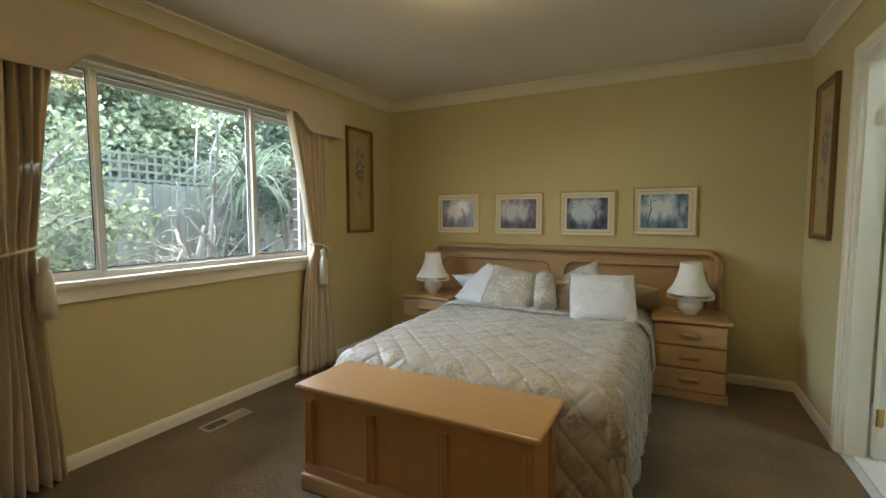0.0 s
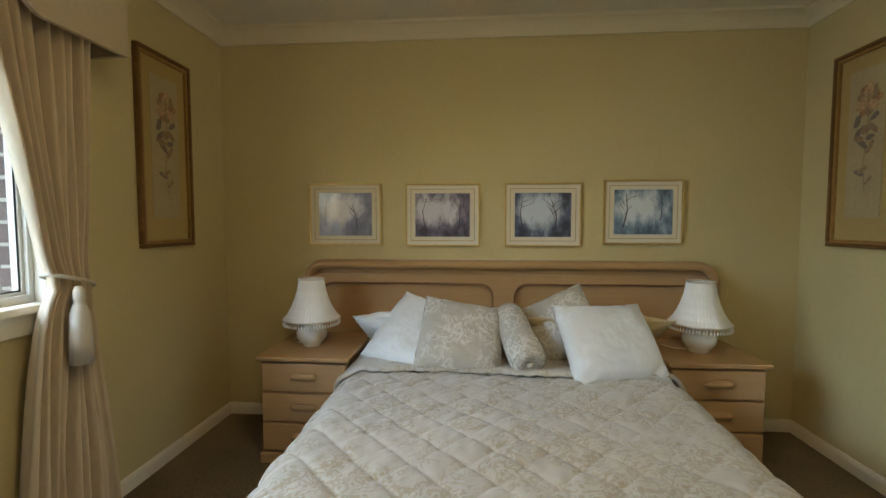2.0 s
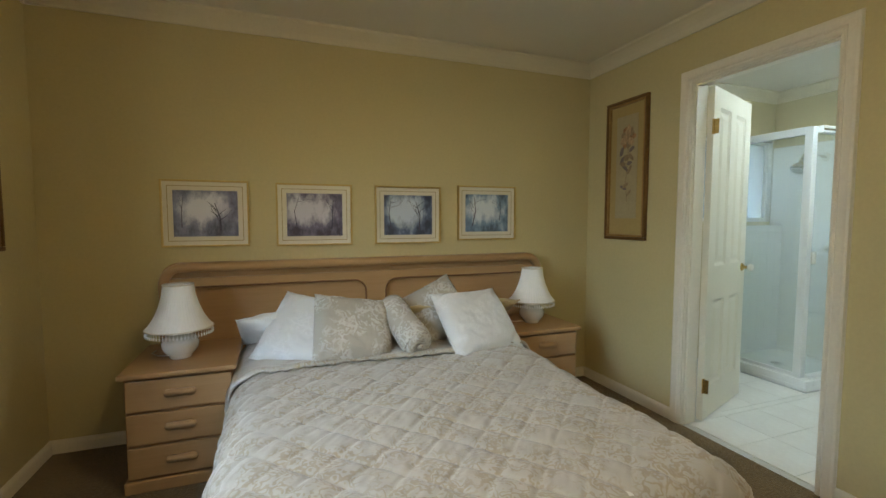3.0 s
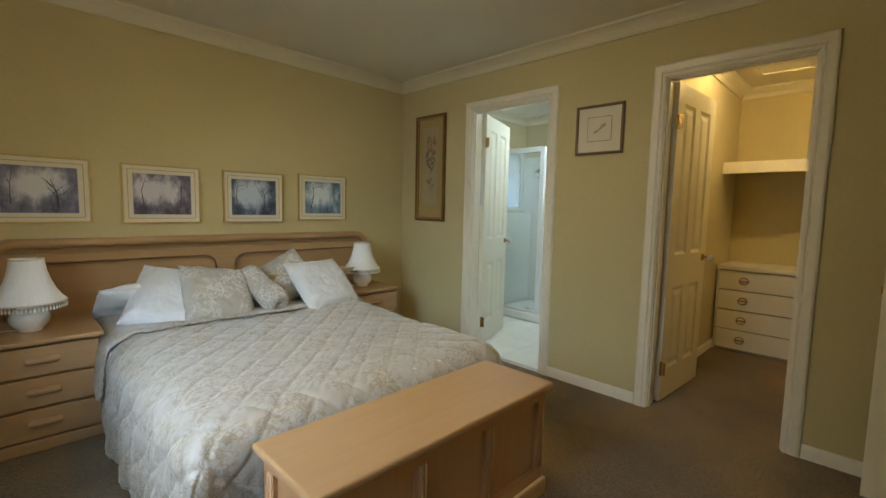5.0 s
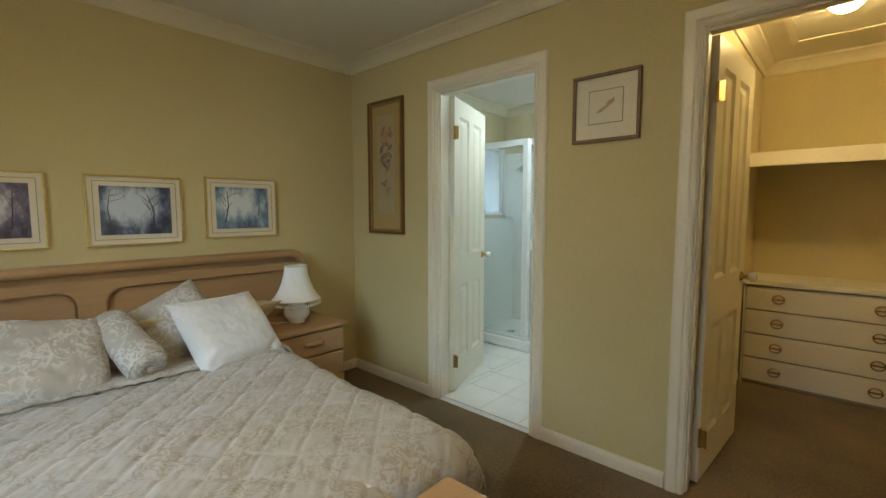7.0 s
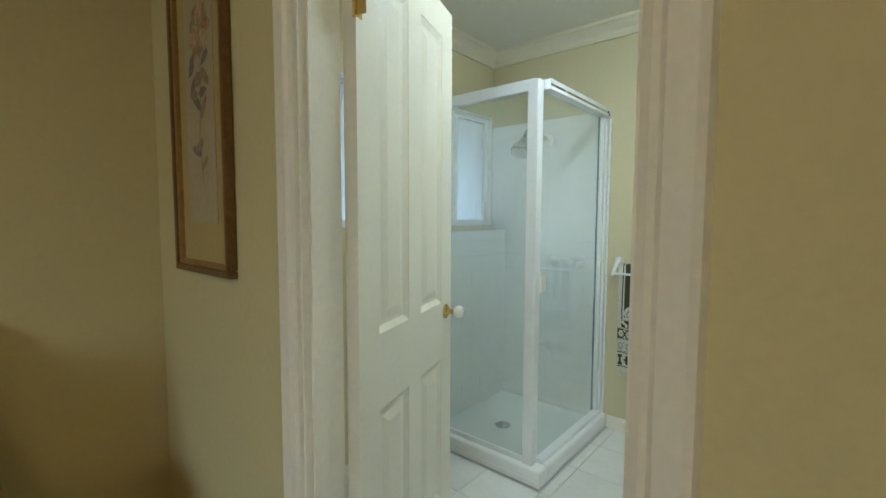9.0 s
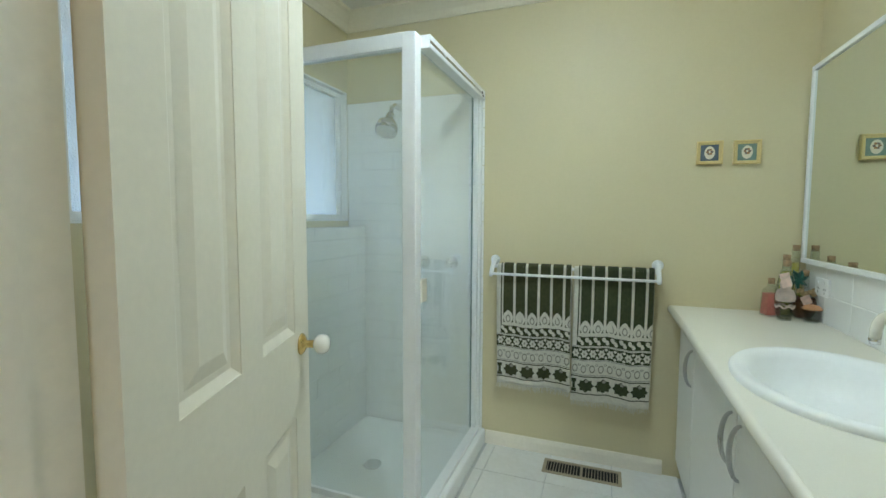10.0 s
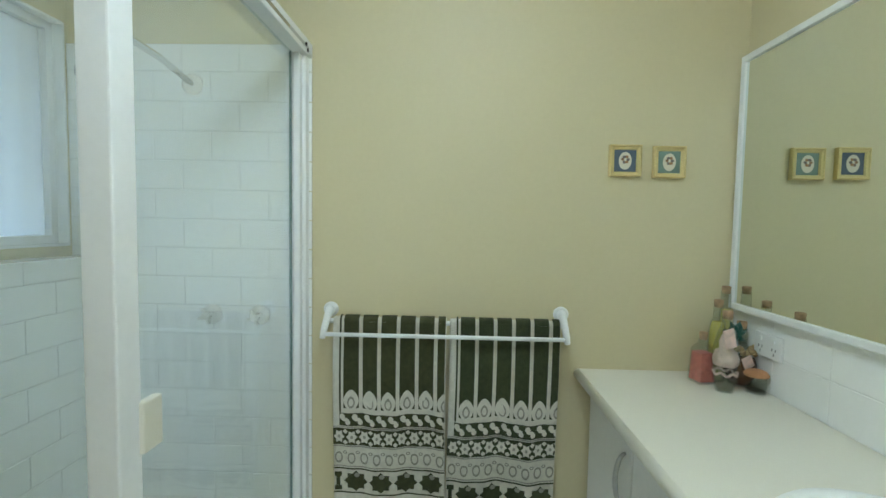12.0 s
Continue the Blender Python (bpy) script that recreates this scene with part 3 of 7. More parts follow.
architrave("trim", "x", SOUTH, 1, ENTRY[0], ENTRY[1], ENTRY[3])


def jamb(name, along, d0, d1, lo, hi, top, stop):
    """Door lining with a door stop; d0..d1 is the depth through the wall."""
    b = bmesh.new()
    t = 0.006

    def put(a0, a1, z0, z1, e0, e1):
        if along == "y":
            box(e0, e1, a0, a1, z0, z1, bm=b)
        else:
            box(a0, a1, e0, e1, z0, z1, bm=b)
    put(lo, lo + t, 0, top, d0, d1)
    put(hi - t, hi, 0, top, d0, d1)
    put(lo + t, hi - t, top - t, top, d0, d1)
    s0, s1 = stop
    put(lo + t, lo + t + 0.008, 0, top - t, s0, s1)
    put(hi - t - 0.008, hi - t, 0, top - t, s0, s1)
    put(lo + t + 0.008, hi - t - 0.008, top - t - 0.012, top - t, s0, s1)
    return tagged(link(name, b, "trim"), "cream gloss timber door lining with a stop", "door frame", kind="structure")


jamb("door_frame_1", "y", W - 0.001, BX0 + 0.001, ENS[0], ENS[1], ENS[3], (W + 0.02, W + 0.06))
jamb("door_frame_2", "y", W - 0.001, BX0 + 0.001, ROBE[0], ROBE[1], ROBE[3], (W + 0.02, W + 0.06))
jamb("door_frame_3", "x", SOUTH - 0.111, SOUTH + 0.001, ENTRY[0], ENTRY[1], ENTRY[3], (SOUTH - 0.09, SOUTH - 0.05))


# ---- doors: leaf along local +x from the hinge, thickness along y ----
def door_leaf(name, width, height, m, label, hinge_side=-1):
    d = thing(name, label, "door", kind="structure", m=m)
    t = 0.036
    st, mid = 0.105, 0.095
    pw = (width - 2 * st - mid) / 2
    cols = [(st, st + pw), (st + pw + mid, width - st)]
    rows = [(0.20, 0.74), (0.955, height - 0.115)]
    b = bmesh.new()
    xs = [0, cols[0][0], cols[0][1], cols[1][0], cols[1][1], width]
    for x0, x1 in ((xs[0], xs[1]), (xs[2], xs[3]), (xs[4], xs[5])):
        box(x0, x1, -t / 2, t / 2, 0, height, bm=b)
    for x0, x1 in cols:
        for z0, z1 in ((0, rows[0][0]), (rows[0][1], rows[1][0]), (rows[1][1], height)):
            box(x0, x1, -t / 2, t / 2, z0, z1, bm=b)
    part("leaf_frame", b, "door", d)
    for x0, x1 in cols:
        for z0, z1 in rows:
            b = bmesh.new()
            box(x0, x1, -0.007, 0.007, z0, z1, bm=b)
            for s in (-1, 1):
                for inset, h0, h1 in ((0.0, 0.007, 0.016),):
                    # sloped moulding round the panel
                    ring = [[(x0, z0), (x1, z0), (x1, z1), (x0, z1)]]
                    k = 0.018
                    ring.append([(x0 + k, z0 + k), (x1 - k, z0 + k), (x1 - k, z1 - k), (x0 + k, z1 - k)])
                    vs = [[b.verts.new((x, s * h, z)) for x, z in r] for r, h in zip(ring, (0.0165, 0.0072))]
                    for i in range(4):
                        b.faces.new((vs[0][i], vs[0][(i + 1) % 4], vs[1][(i + 1) % 4], vs[1][i]))
                k, k2 = 0.03, 0.058
                r1 = [(x0 + k, z0 + k), (x1 - k, z0 + k), (x1 - k, z1 - k), (x0 + k, z1 - k)]
                r2 = [(x0 + k2, z0 + k2), (x1 - k2, z0 + k2), (x1 - k2, z1 - k2), (x0 + k2, z1 - k2)]
                v1 = [b.verts.new((x, s * 0.0073, z)) for x, z in r1]
                v2 = [b.verts.new((x, s * 0.0155, z)) for x, z in r2]
                for i in range(4):
                    b.faces.new((v1[i], v1[(i + 1) % 4], v2[(i + 1) % 4], v2[i]))
                b.faces.new(v2)
            bmesh.ops.recalc_face_normals(b, faces=b.faces)
            part("panel", b, "door", d)
    for s in (-1, 1):
        rot = Matrix.Translation((width - 0.06, s * t / 2, 0.915)) @ Euler((radians(-90 * s), 0, 0)).to_matrix().to_4x4()
        k = part("door_knob", lathe([(0.0, 0.075), (0.012, 0.074), (0.022, 0.068), (0.0265, 0.056), (0.024, 0.044), (0.014, 0.036), (0.009, 0.033)], 20), "glaze", d, "white porcelain knob", True, rot)
        part("rosette", lathe([(0.0, 0.034), (0.010, 0.034), (0.010, 0.014), (0.020, 0.010), (0.027, 0.004), (0.028, 0.0)], 24), "brass", k, "brass rose", True)
    part("latch", box(width - 0.001, width + 0.006, -0.01, 0.01, 0.905, 0.935, 0.001), "brass", d, "brass latch")
    for z in (0.22, height - 0.24):
        b = bmesh.new()
        tube([(0, 0, z - 0.045), (0, 0, z + 0.045)], 0.007, 10, b)
        box(0.0, 0.03, -0.0015, 0.0015, z - 0.043, z + 0.043, bm=b)
        box(-0.0015, 0.0015, 0.0, 0.03 * hinge_side, z - 0.043, z + 0.043, bm=b)
        part("hinge", b, "brass", d, "brass butt hinge", m=Matrix.Translation((-0.004, hinge_side * 0.018, 0)))
    return d


door_leaf("door_1", 0.685, 2.035, pose(BX0 + 0.024, ENS[1] - 0.014, 0.012, 0, 0, 19.8), "open cream four-panel ensuite door with porcelain knob", -1)
door_leaf("door_2", 0.685, 2.030, pose(BX0 + 0.012, ROBE[1] - 0.018, 0.012, 0, 0, -3.0), "open cream four-panel robe door with porcelain knob", -1)
door_leaf("door_3", 0.820, 2.035, pose(ENTRY[1] + 0.02, SOUTH + 0.03, 0.012, 0, 0, 90.0), "open cream four-panel entry door standing along the wall", 1)

# ---- bedroom window ----
win = thing("window_1", "three-light sliding aluminium window onto the garden", "window", kind="structure")
y0, y1, z0, z1 = WIN
fx0, fx1 = -0.10, -0.03
b = bmesh.new()
box(fx0, fx1, y0, y1, z0, z0 + 0.032, bm=b)
box(fx0, fx1, y0, y1, z1 - 0.024, z1, bm=b)
box(fx0, fx1, y0, y0 + 0.022, z0 + 0.032, z1 - 0.024, bm=b)
box(fx0, fx1, y1 - 0.022, y1, z0 + 0.032, z1 - 0.024, bm=b)
part("window_frame", b, "alu", win)
MUL = (-2.665, -1.69)
for c in MUL:
    part("mullion", box(fx0 + 0.01, fx1 - 0.006, c - 0.016, c + 0.016, z0 + 0.032, z1 - 0.024, 0.003), "alu", win)
for a0, a1, x in ((y0 + 0.022, MUL[0] - 0.016, -0.058), (MUL[0] + 0.016, MUL[1] - 0.016, -0.075), (MUL[1] + 0.016, y1 - 0.022, -0.058)):
    b = bmesh.new()
    s = 0.011
    box(x - 0.012, x + 0.012, a0, a1, z0 + 0.032, z0 + 0.032 + s, bm=b)
    box(x - 0.012, x + 0.012, a0, a1, z1 - 0.024 - s, z1 - 0.024, bm=b)
    box(x - 0.012, x + 0.012, a0, a0 + s, z0 + 0.032 + s, z1 - 0.024 - s, bm=b)
    box(x - 0.012, x + 0.012, a1 - s, a1, z0 + 0.032 + s, z1 - 0.024 - s, bm=b)
    sash = part("sash", b, "alu", win)
    pane = part("pane", box(x - 0.003, x + 0.003, a0 + s, a1 - s, z0 + 0.032 + s, z1 - 0.024 - s), "glass", sash)
    pane.visible_shadow = False
    b = bmesh.new()
    q = 0.006
    box(x + 0.0035, x + 0.0055, a0 + s, a1 - s, z0 + 0.032 + s, z0 + 0.032 + s + q, bm=b)
    box(x + 0.0035, x + 0.0055, a0 + s, a1 - s, z1 - 0.024 - s - q, z1 - 0.024 - s, bm=b)
    box(x + 0.0035, x + 0.0055, a0 + s, a0 + s + q, z0 + 0.032 + s + q, z1 - 0.024 - s - q, bm=b)
    box(x + 0.0035, x + 0.0055, a1 - s - q, a1 - s, z0 + 0.032 + s + q, z1 - 0.024 - s - q, bm=b)
    part("seal", b, "seal", sash)
part("window_sill", box(-0.03, 0.045, y0 - 0.06, y1 + 0.06, z0 - 0.028, z0 + 0.002, 0.006), "trim", win, "cream gloss sill board")
part("apron", box(0.0005, 0.018, y0 - 0.05, y1 + 0.05, z0 - 0.105, z0 - 0.028, 0.004), "trim", win)
b = bmesh.new()
box(0.0, 0.018, y0 - 0.065, y0 + 0.004, z0 + 0.002, z1 + 0.06, bm=b)
box(0.0, 0.018, y1 - 0.004, y1 + 0.065, z0 + 0.002, z1 + 0.06, bm=b)
box(0.0, 0.018, y0 + 0.004, y1 - 0.004, z1 - 0.004, z1 + 0.06, bm=b)
box(-0.03, 0.0, y0, y0 + 0.004, z0 + 0.002, z1, bm=b)
box(-0.03, 0.0, y1 - 0.004, y1, z0 + 0.002, z1, bm=b)
box(-0.03, 0.0, y0 + 0.004, y1 - 0.004, z1 - 0.004, z1, bm=b)
part("window_lining", b, "trim", win)

# pelmet: upholstered board with a raised middle
PY0, PY1 = -3.39, -0.955


def pelmet_outline():
    out = []
    for i in range(13):
        u = i / 12
        s = u * u * (3 - 2 * u)
        out.append((-2.90 + 0.15 * u, 1.915 + 0.125 * s))
    for i in range(13):
        u = i / 12
        s = u * u * (3 - 2 * u)
        out.append((-1.48 + 0.17 * u, 2.04 - 0.125 * s))
    return [(PY0, 2.225), (PY0, 1.915), *out, (PY1, 1.915), (PY1, 2.225)]


pel = thing("pelmet", "cream fabric-covered pelmet with scooped lower edge", "pelmet")
b = prism(pelmet_outline(), 0.02)
part("front_board", b, "pelmet", pel, m=Matrix.Translation((0.175, 0, 0)) @ Euler((0, 0, radians(90))).to_matrix().to_4x4())
part("return_board", box(0.0, 0.155, PY0, PY0 + 0.018, 1.915, 2.205), "pelmet", pel)
part("return_board", box(0.0, 0.155, PY1 - 0.018, PY1, 1.915, 2.205), "pelmet", pel)
part("top_board", box(0.0, 0.155, PY0, PY1, 2.207, 2.225), "pelmet", pel)
b = tube([(0.178, y, z) for y, z in pelmet_outline()[1:-1]], 0.005, 6)
part("piping", b, "pelmet", pel)


def curtain(name, ya, yb, tie_y, tie_w, tie_z, side, label, seed):
    """A gathered curtain from the pelmet to the floor, pinched by a cord at tie_z."""
    c = thing(name, label, "curtain", "curtains at the window")
    rnd = random.Random(seed)
    nf, rows = 9, 46
    top, bot = 2.06, 0.02
    cols = nf * 10
    ph = [rnd.uniform(-0.5, 0.5) for _ in range(nf + 1)]
    b = bmesh.new()
    grid = []
    for j in range(rows + 1):
        z = top + (bot - top) * j / rows
        if z > tie_z:
            k = (z - tie_z) / (top - tie_z)
            k = k ** 0.75
            lo, hi = tie_y - tie_w / 2 + (ya - tie_y + tie_w / 2) * k, tie_y + tie_w / 2 + (yb - tie_y - tie_w / 2) * k
            amp = 0.016 + 0.024 * k
        else:
            k = min(1.0, (tie_z - z) / 0.95) ** 0.6
            spread = 0.40
            lo = tie_y - tie_w / 2 + (tie_y - spread * 0.58 - tie_y + tie_w / 2) * k
            hi = tie_y + tie_w / 2 + (spread * 0.42 - tie_w / 2) * k
            amp = 0.016 + 0.026 * k
        row = []
        for i in range(cols + 1):
            u = i / cols
            f = u * nf
            w = math.sin(2 * math.pi * f + ph[int(f) % nf] + 0.8 * math.sin(2.2 * z + int(f)))
            w2 = 0.35 * math.sin(4 * math.pi * f * 0.77 + 1.7 * z + seed)
            x = 0.092 + amp * (w + w2) + 0.012 * math.exp(-((z - tie_z) / 0.06) ** 2)
            y = lo + (hi - lo) * u + 0.006 * math.sin(5 * z + 9 * u)
            row.append(b.verts.new((x, y, z)))
        grid.append(row)
    for r0, r1 in zip(grid, grid[1:]):
        for i in range(cols):
            b.faces.new((r0[i], r0[i + 1], r1[i + 1], r1[i]))
    bmesh.ops.recalc_face_normals(b, faces=b.faces)
    ob = part("drape", b, "curtain", c, smooth=True)
    so = ob.modifiers.new("thick", "SOLIDIFY")
    so.thickness = 0.004
    pts = [(0.092 + 0.062 * math.cos(a), tie_y + (tie_w / 2 + 0.022) * math.sin(a), tie_z + 0.015 + 0.03 * side * math.sin(a)) for a in [2 * math.pi * i / 28 for i in range(29)]]
    part("tieback_cord", tube(pts, 0.0075, 8), "tassel", c, "cream twisted tieback cord", True)
    tx, ty = 0.162, tie_y + (0.11 if side > 0 else -0.035)
    t = part("tassel", lathe([(0.0, 0.0), (0.010, -0.002), (0.019, -0.02), (0.021, -0.045), (0.015, -0.062), (0.020, -0.07), (0.029, -0.10), (0.034, -0.20), (0.035, -0.285), (0.0, -0.287)], 24, wave=lambda i, k: 0.07 * (k % 2) if i > 5 else 0), "tassel", c, "cream thread tassel", True, Matrix.Translation((tx, ty, tie_z)))
    return c


curtain("curtain", -1.47, -1.04, -1.185, 0.13, 1.01, -1, "beige lined curtain tied back with a cream tassel", 3)
curtain("curtain", -3.36, -2.88, -3.10, 0.20, 1.09, 1, "beige lined curtain tied back at the window end", 8)


# ---- floor vents ----
def floor_vent(x, y, sx, sy, mat, label, nslat, shut=False):
    v = thing("floor_vent", label, "vent", m=Matrix.Translation((x, y, 0.0)))
    b = bmesh.new()
    t = 0.016
    box(-sx / 2, sx / 2, -sy / 2, -sy / 2 + t, 0.0, 0.006, bm=b)
    box(-sx / 2, sx / 2, sy / 2 - t, sy / 2, 0.0, 0.006, bm=b)
    box(-sx / 2, -sx / 2 + t, -sy / 2 + t, sy / 2 - t, 0.0, 0.006, bm=b)
    box(sx / 2 - t, sx / 2, -sy / 2 + t, sy / 2 - t, 0.0, 0.006, bm=b)
    box(-sx / 2 + t, sx / 2 - t, -0.006, 0.006, 0.0, 0.006, bm=b)
    part("frame", b, mat, v)
    part("backing", box(-sx / 2 + t, sx / 2 - t, -sy / 2 + t, sy / 2 - t, 0.0004, 0.0012), "dark", v)
    if shut:
        part("flap", box(-sx / 2 + t, sx / 2 - t, 0.006, sy / 2 - t, 0.0014, 0.0026), mat, v, "closed flap under the slats")
    for i in range(nslat):
        yy = -sy / 2 + t + (sy - 2 * t) * (i + 0.5) / nslat
        if abs(yy) < 0.009:
            continue
        part("slat", box(-sx / 2 + t, sx / 2 - t, yy - 0.0014, yy + 0.0014, 0.0012, 0.0045), mat, v)
    return v


floor_vent(0.215, -2.165, 0.11, 0.31, "vent", "brown metal heating vent set in the carpet, half shut", 16, True)
floor_vent(5.475, -1.39, 0.125, 0.37, "vent", "brown metal heating vent set in the bathroom tiles", 24)


def dome_light(name, x, y, r, mat, label):
    d = thing(name, label, "ceiling light", m=Matrix.Translation((x, y, CEIL)))
    part("base", lathe([(0, 0), (r * 1.06, 0), (r * 1.06, -0.02), (r * 0.98, -0.028), (0, -0.028)], 40), "ivory", d, smooth=False)
    part("diffuser", lathe([(r * 0.97, -0.028), (r * 0.93, -0.05), (r * 0.8, -0.075), (r * 0.55, -0.095), (r * 0.25, -0.105), (0.0, -0.107)], 40), mat, d, "glowing glass diffuser", True)
    return d


dome_light("ceiling_light", 1.73, -2.02, 0.17, "lampglow", "lit round glass ceiling light in the bedroom")
dome_light("ceiling_light", 4.45, -1.36, 0.15, "bathglow", "lit round white glass ceiling light in the ensuite")
dome_light("ceiling_light", 4.52, -2.86, 0.085, "robeglow", "lit round ceiling light in the robe")
dome_light("ceiling_light", 2.9, SOUTH - 0.75, 0.12, "lampglow", "lit round ceiling light in the hallway")
hatch = thing("ceiling_hatch", "white framed access panel in the robe ceiling", "hatch", m=Matrix.Translation((4.95, -2.86, CEIL)))
b = bmesh.new()
for x0, x1, a0, a1 in ((-0.28, 0.28, -0.28, -0.24), (-0.28, 0.28, 0.24, 0.28), (-0.28, -0.24, -0.24, 0.24), (0.24, 0.28, -0.24, 0.24)):
    box(x0, x1, a0, a1, -0.016, 0.0, bm=b)
part("frame", b, "trim", hatch)
part("panel", box(-0.24, 0.24, -0.24, 0.24, -0.008, 0.0), "ceil", hatch)

# ---- bed and its furniture ----
HB0, HB1 = 0.550, 2.990
hb = thing("headboard", "wide limed-oak headboard with two rounded sunk panels", "headboard")
b = prism(rounded(HB0, HB1, 0.0, 1.012, 0.09, 6, (0, 0, 1, 1)), 0.03)
part("back_panel", b, "oakx", hb, m=Matrix.Translation((0, -0.032, 0)))


def plate_with_holes(x0, x1, z0, z1, holes, depth, r):
    """A board with rounded windows cut through, made of strips round each window."""
    b = bmesh.new()
    xs = sorted({x0, x1, *[h[0] for h in holes], *[h[1] for h in holes]})
    for a, c in zip(xs, xs[1:]):
        inside = [h for h in holes if h[0] <= a and c <= h[1]]
        if not inside:
            box(a, c, 0, depth, z0, z1, bm=b)
        else:
            h = inside[0]
            box(a, c, 0, depth, h[3], z1, bm=b)
            if h[2] > z0:
                box(a, c, 0, depth, z0, h[2], bm=b)
    for h in holes:
        for cx, cz, sx, sz in ((h[0], h[3], 1, -1), (h[1], h[3], -1, -1), (h[0], h[2], 1, 1), (h[1], h[2], -1, 1)):
            pts = [(cx, cz)]
            for i in range(9):
                a = radians(90 * i / 8)
                pts.append((cx + sx * r * (1 - math.sin(a)), cz + sz * r * (1 - math.cos(a))))
            if sx * sz > 0:
                pts.reverse()
            prism(pts, depth, b)
    return b


HOLES = [(HB0 + 0.10, 1.70, 0.30, 0.872), (1.83, HB1 - 0.10, 0.30, 0.872)]
b = plate_with_holes(HB0 + 0.012, HB1 - 0.012, 0.02, 0.925, HOLES, 0.022, 0.075)
part("front_frame", b, "oakx", hb, m=Matrix.Translation((0, -0.0545, 0)))
for h in HOLES:
    pts = rounded(h[0], h[1], h[2], h[3], 0.075, 6)
    part("panel_bead", tube([(x, -0.056, z) for x, z in pts + pts[:1]], 0.006, 6), "bead", hb, "darker oak bead", True)
# rolled cap that turns down at both ends
cap = []
for i in range(7):
    a = radians(180 - 90 * i / 6)
    cap.append((HB0 + 0.115 + 0.09 * math.cos(a), 0.897 + 0.09 * math.sin(a)))
for i in range(7):
    a = radians(90 - 90 * i / 6)
    cap.append((HB1 - 0.115 + 0.09 * math.cos(a), 0.897 + 0.09 * math.sin(a)))
cap = [(HB0 + 0.025, 0.30)] + cap + [(HB1 - 0.025, 0.30)]
b = bmesh.new()
SEC = [(-0.024, 0.0), (-0.024, 0.030), (-0.014, 0.046), (0.002, 0.052), (0.018, 0.046), (0.026, 0.028), (0.026, 0.0)]
rings = []
for i, (x, z) in enumerate(cap):
    p, q = cap[max(i - 1, 0)], cap[min(i + 1, len(cap) - 1)]
    d = Vector((q[0] - p[0], q[1] - p[1])).normalized()
    nn = Vector((-d.y, d.x))
    rings.append([b.verts.new((x + nn.x * o, -0.0545 - h, z + nn.y * o)) for o, h in SEC])
for r0, r1 in zip(rings, rings[1:]):
    for k in range(len(SEC)):
        b.faces.new((r0[k], r0[(k + 1) % len(SEC)], r1[(k + 1) % len(SEC)], r1[k]))
b.faces.new(rings[0])
b.faces.new(list(reversed(rings[-1])))
bmesh.ops.recalc_face_normals(b, faces=b.faces)
part("cap_moulding", b, "oakx", hb, "rounded oak cap rail", True)

BXL, BXR, BFT, BTOP = 0.985, 2.505, -2.035, 0.540
EDGE = 0.115                                  # how softly the cover turns over the mattress edge
bed = thing("bed", "double bed base and mattress under a satin bedspread", "bed")
part("bed_base", box(BXL + 0.02, BXR - 0.02, BFT + 0.02, -0.11, 0.03, 0.30, 0.015), "linen", bed)
part("mattress", box(BXL + 0.02, BXR - 0.02, BFT + 0.02, -0.11, 0.30, BTOP - 0.016, 0.098, seg=5), "linen", bed)


def over(a, half):
    """Distance a along the cover from the middle: place across, drop, and slope where it turns over an edge."""
    flat = half - EDGE
    if a <= flat:
        return a, 0.0, 0.0
    q = (a - flat) / EDGE
    if q < math.pi / 2:
        return flat + EDGE * math.sin(q), EDGE * (1 - math.cos(q)), q
    return half, EDGE + (a - flat - EDGE * math.pi / 2), math.pi / 2


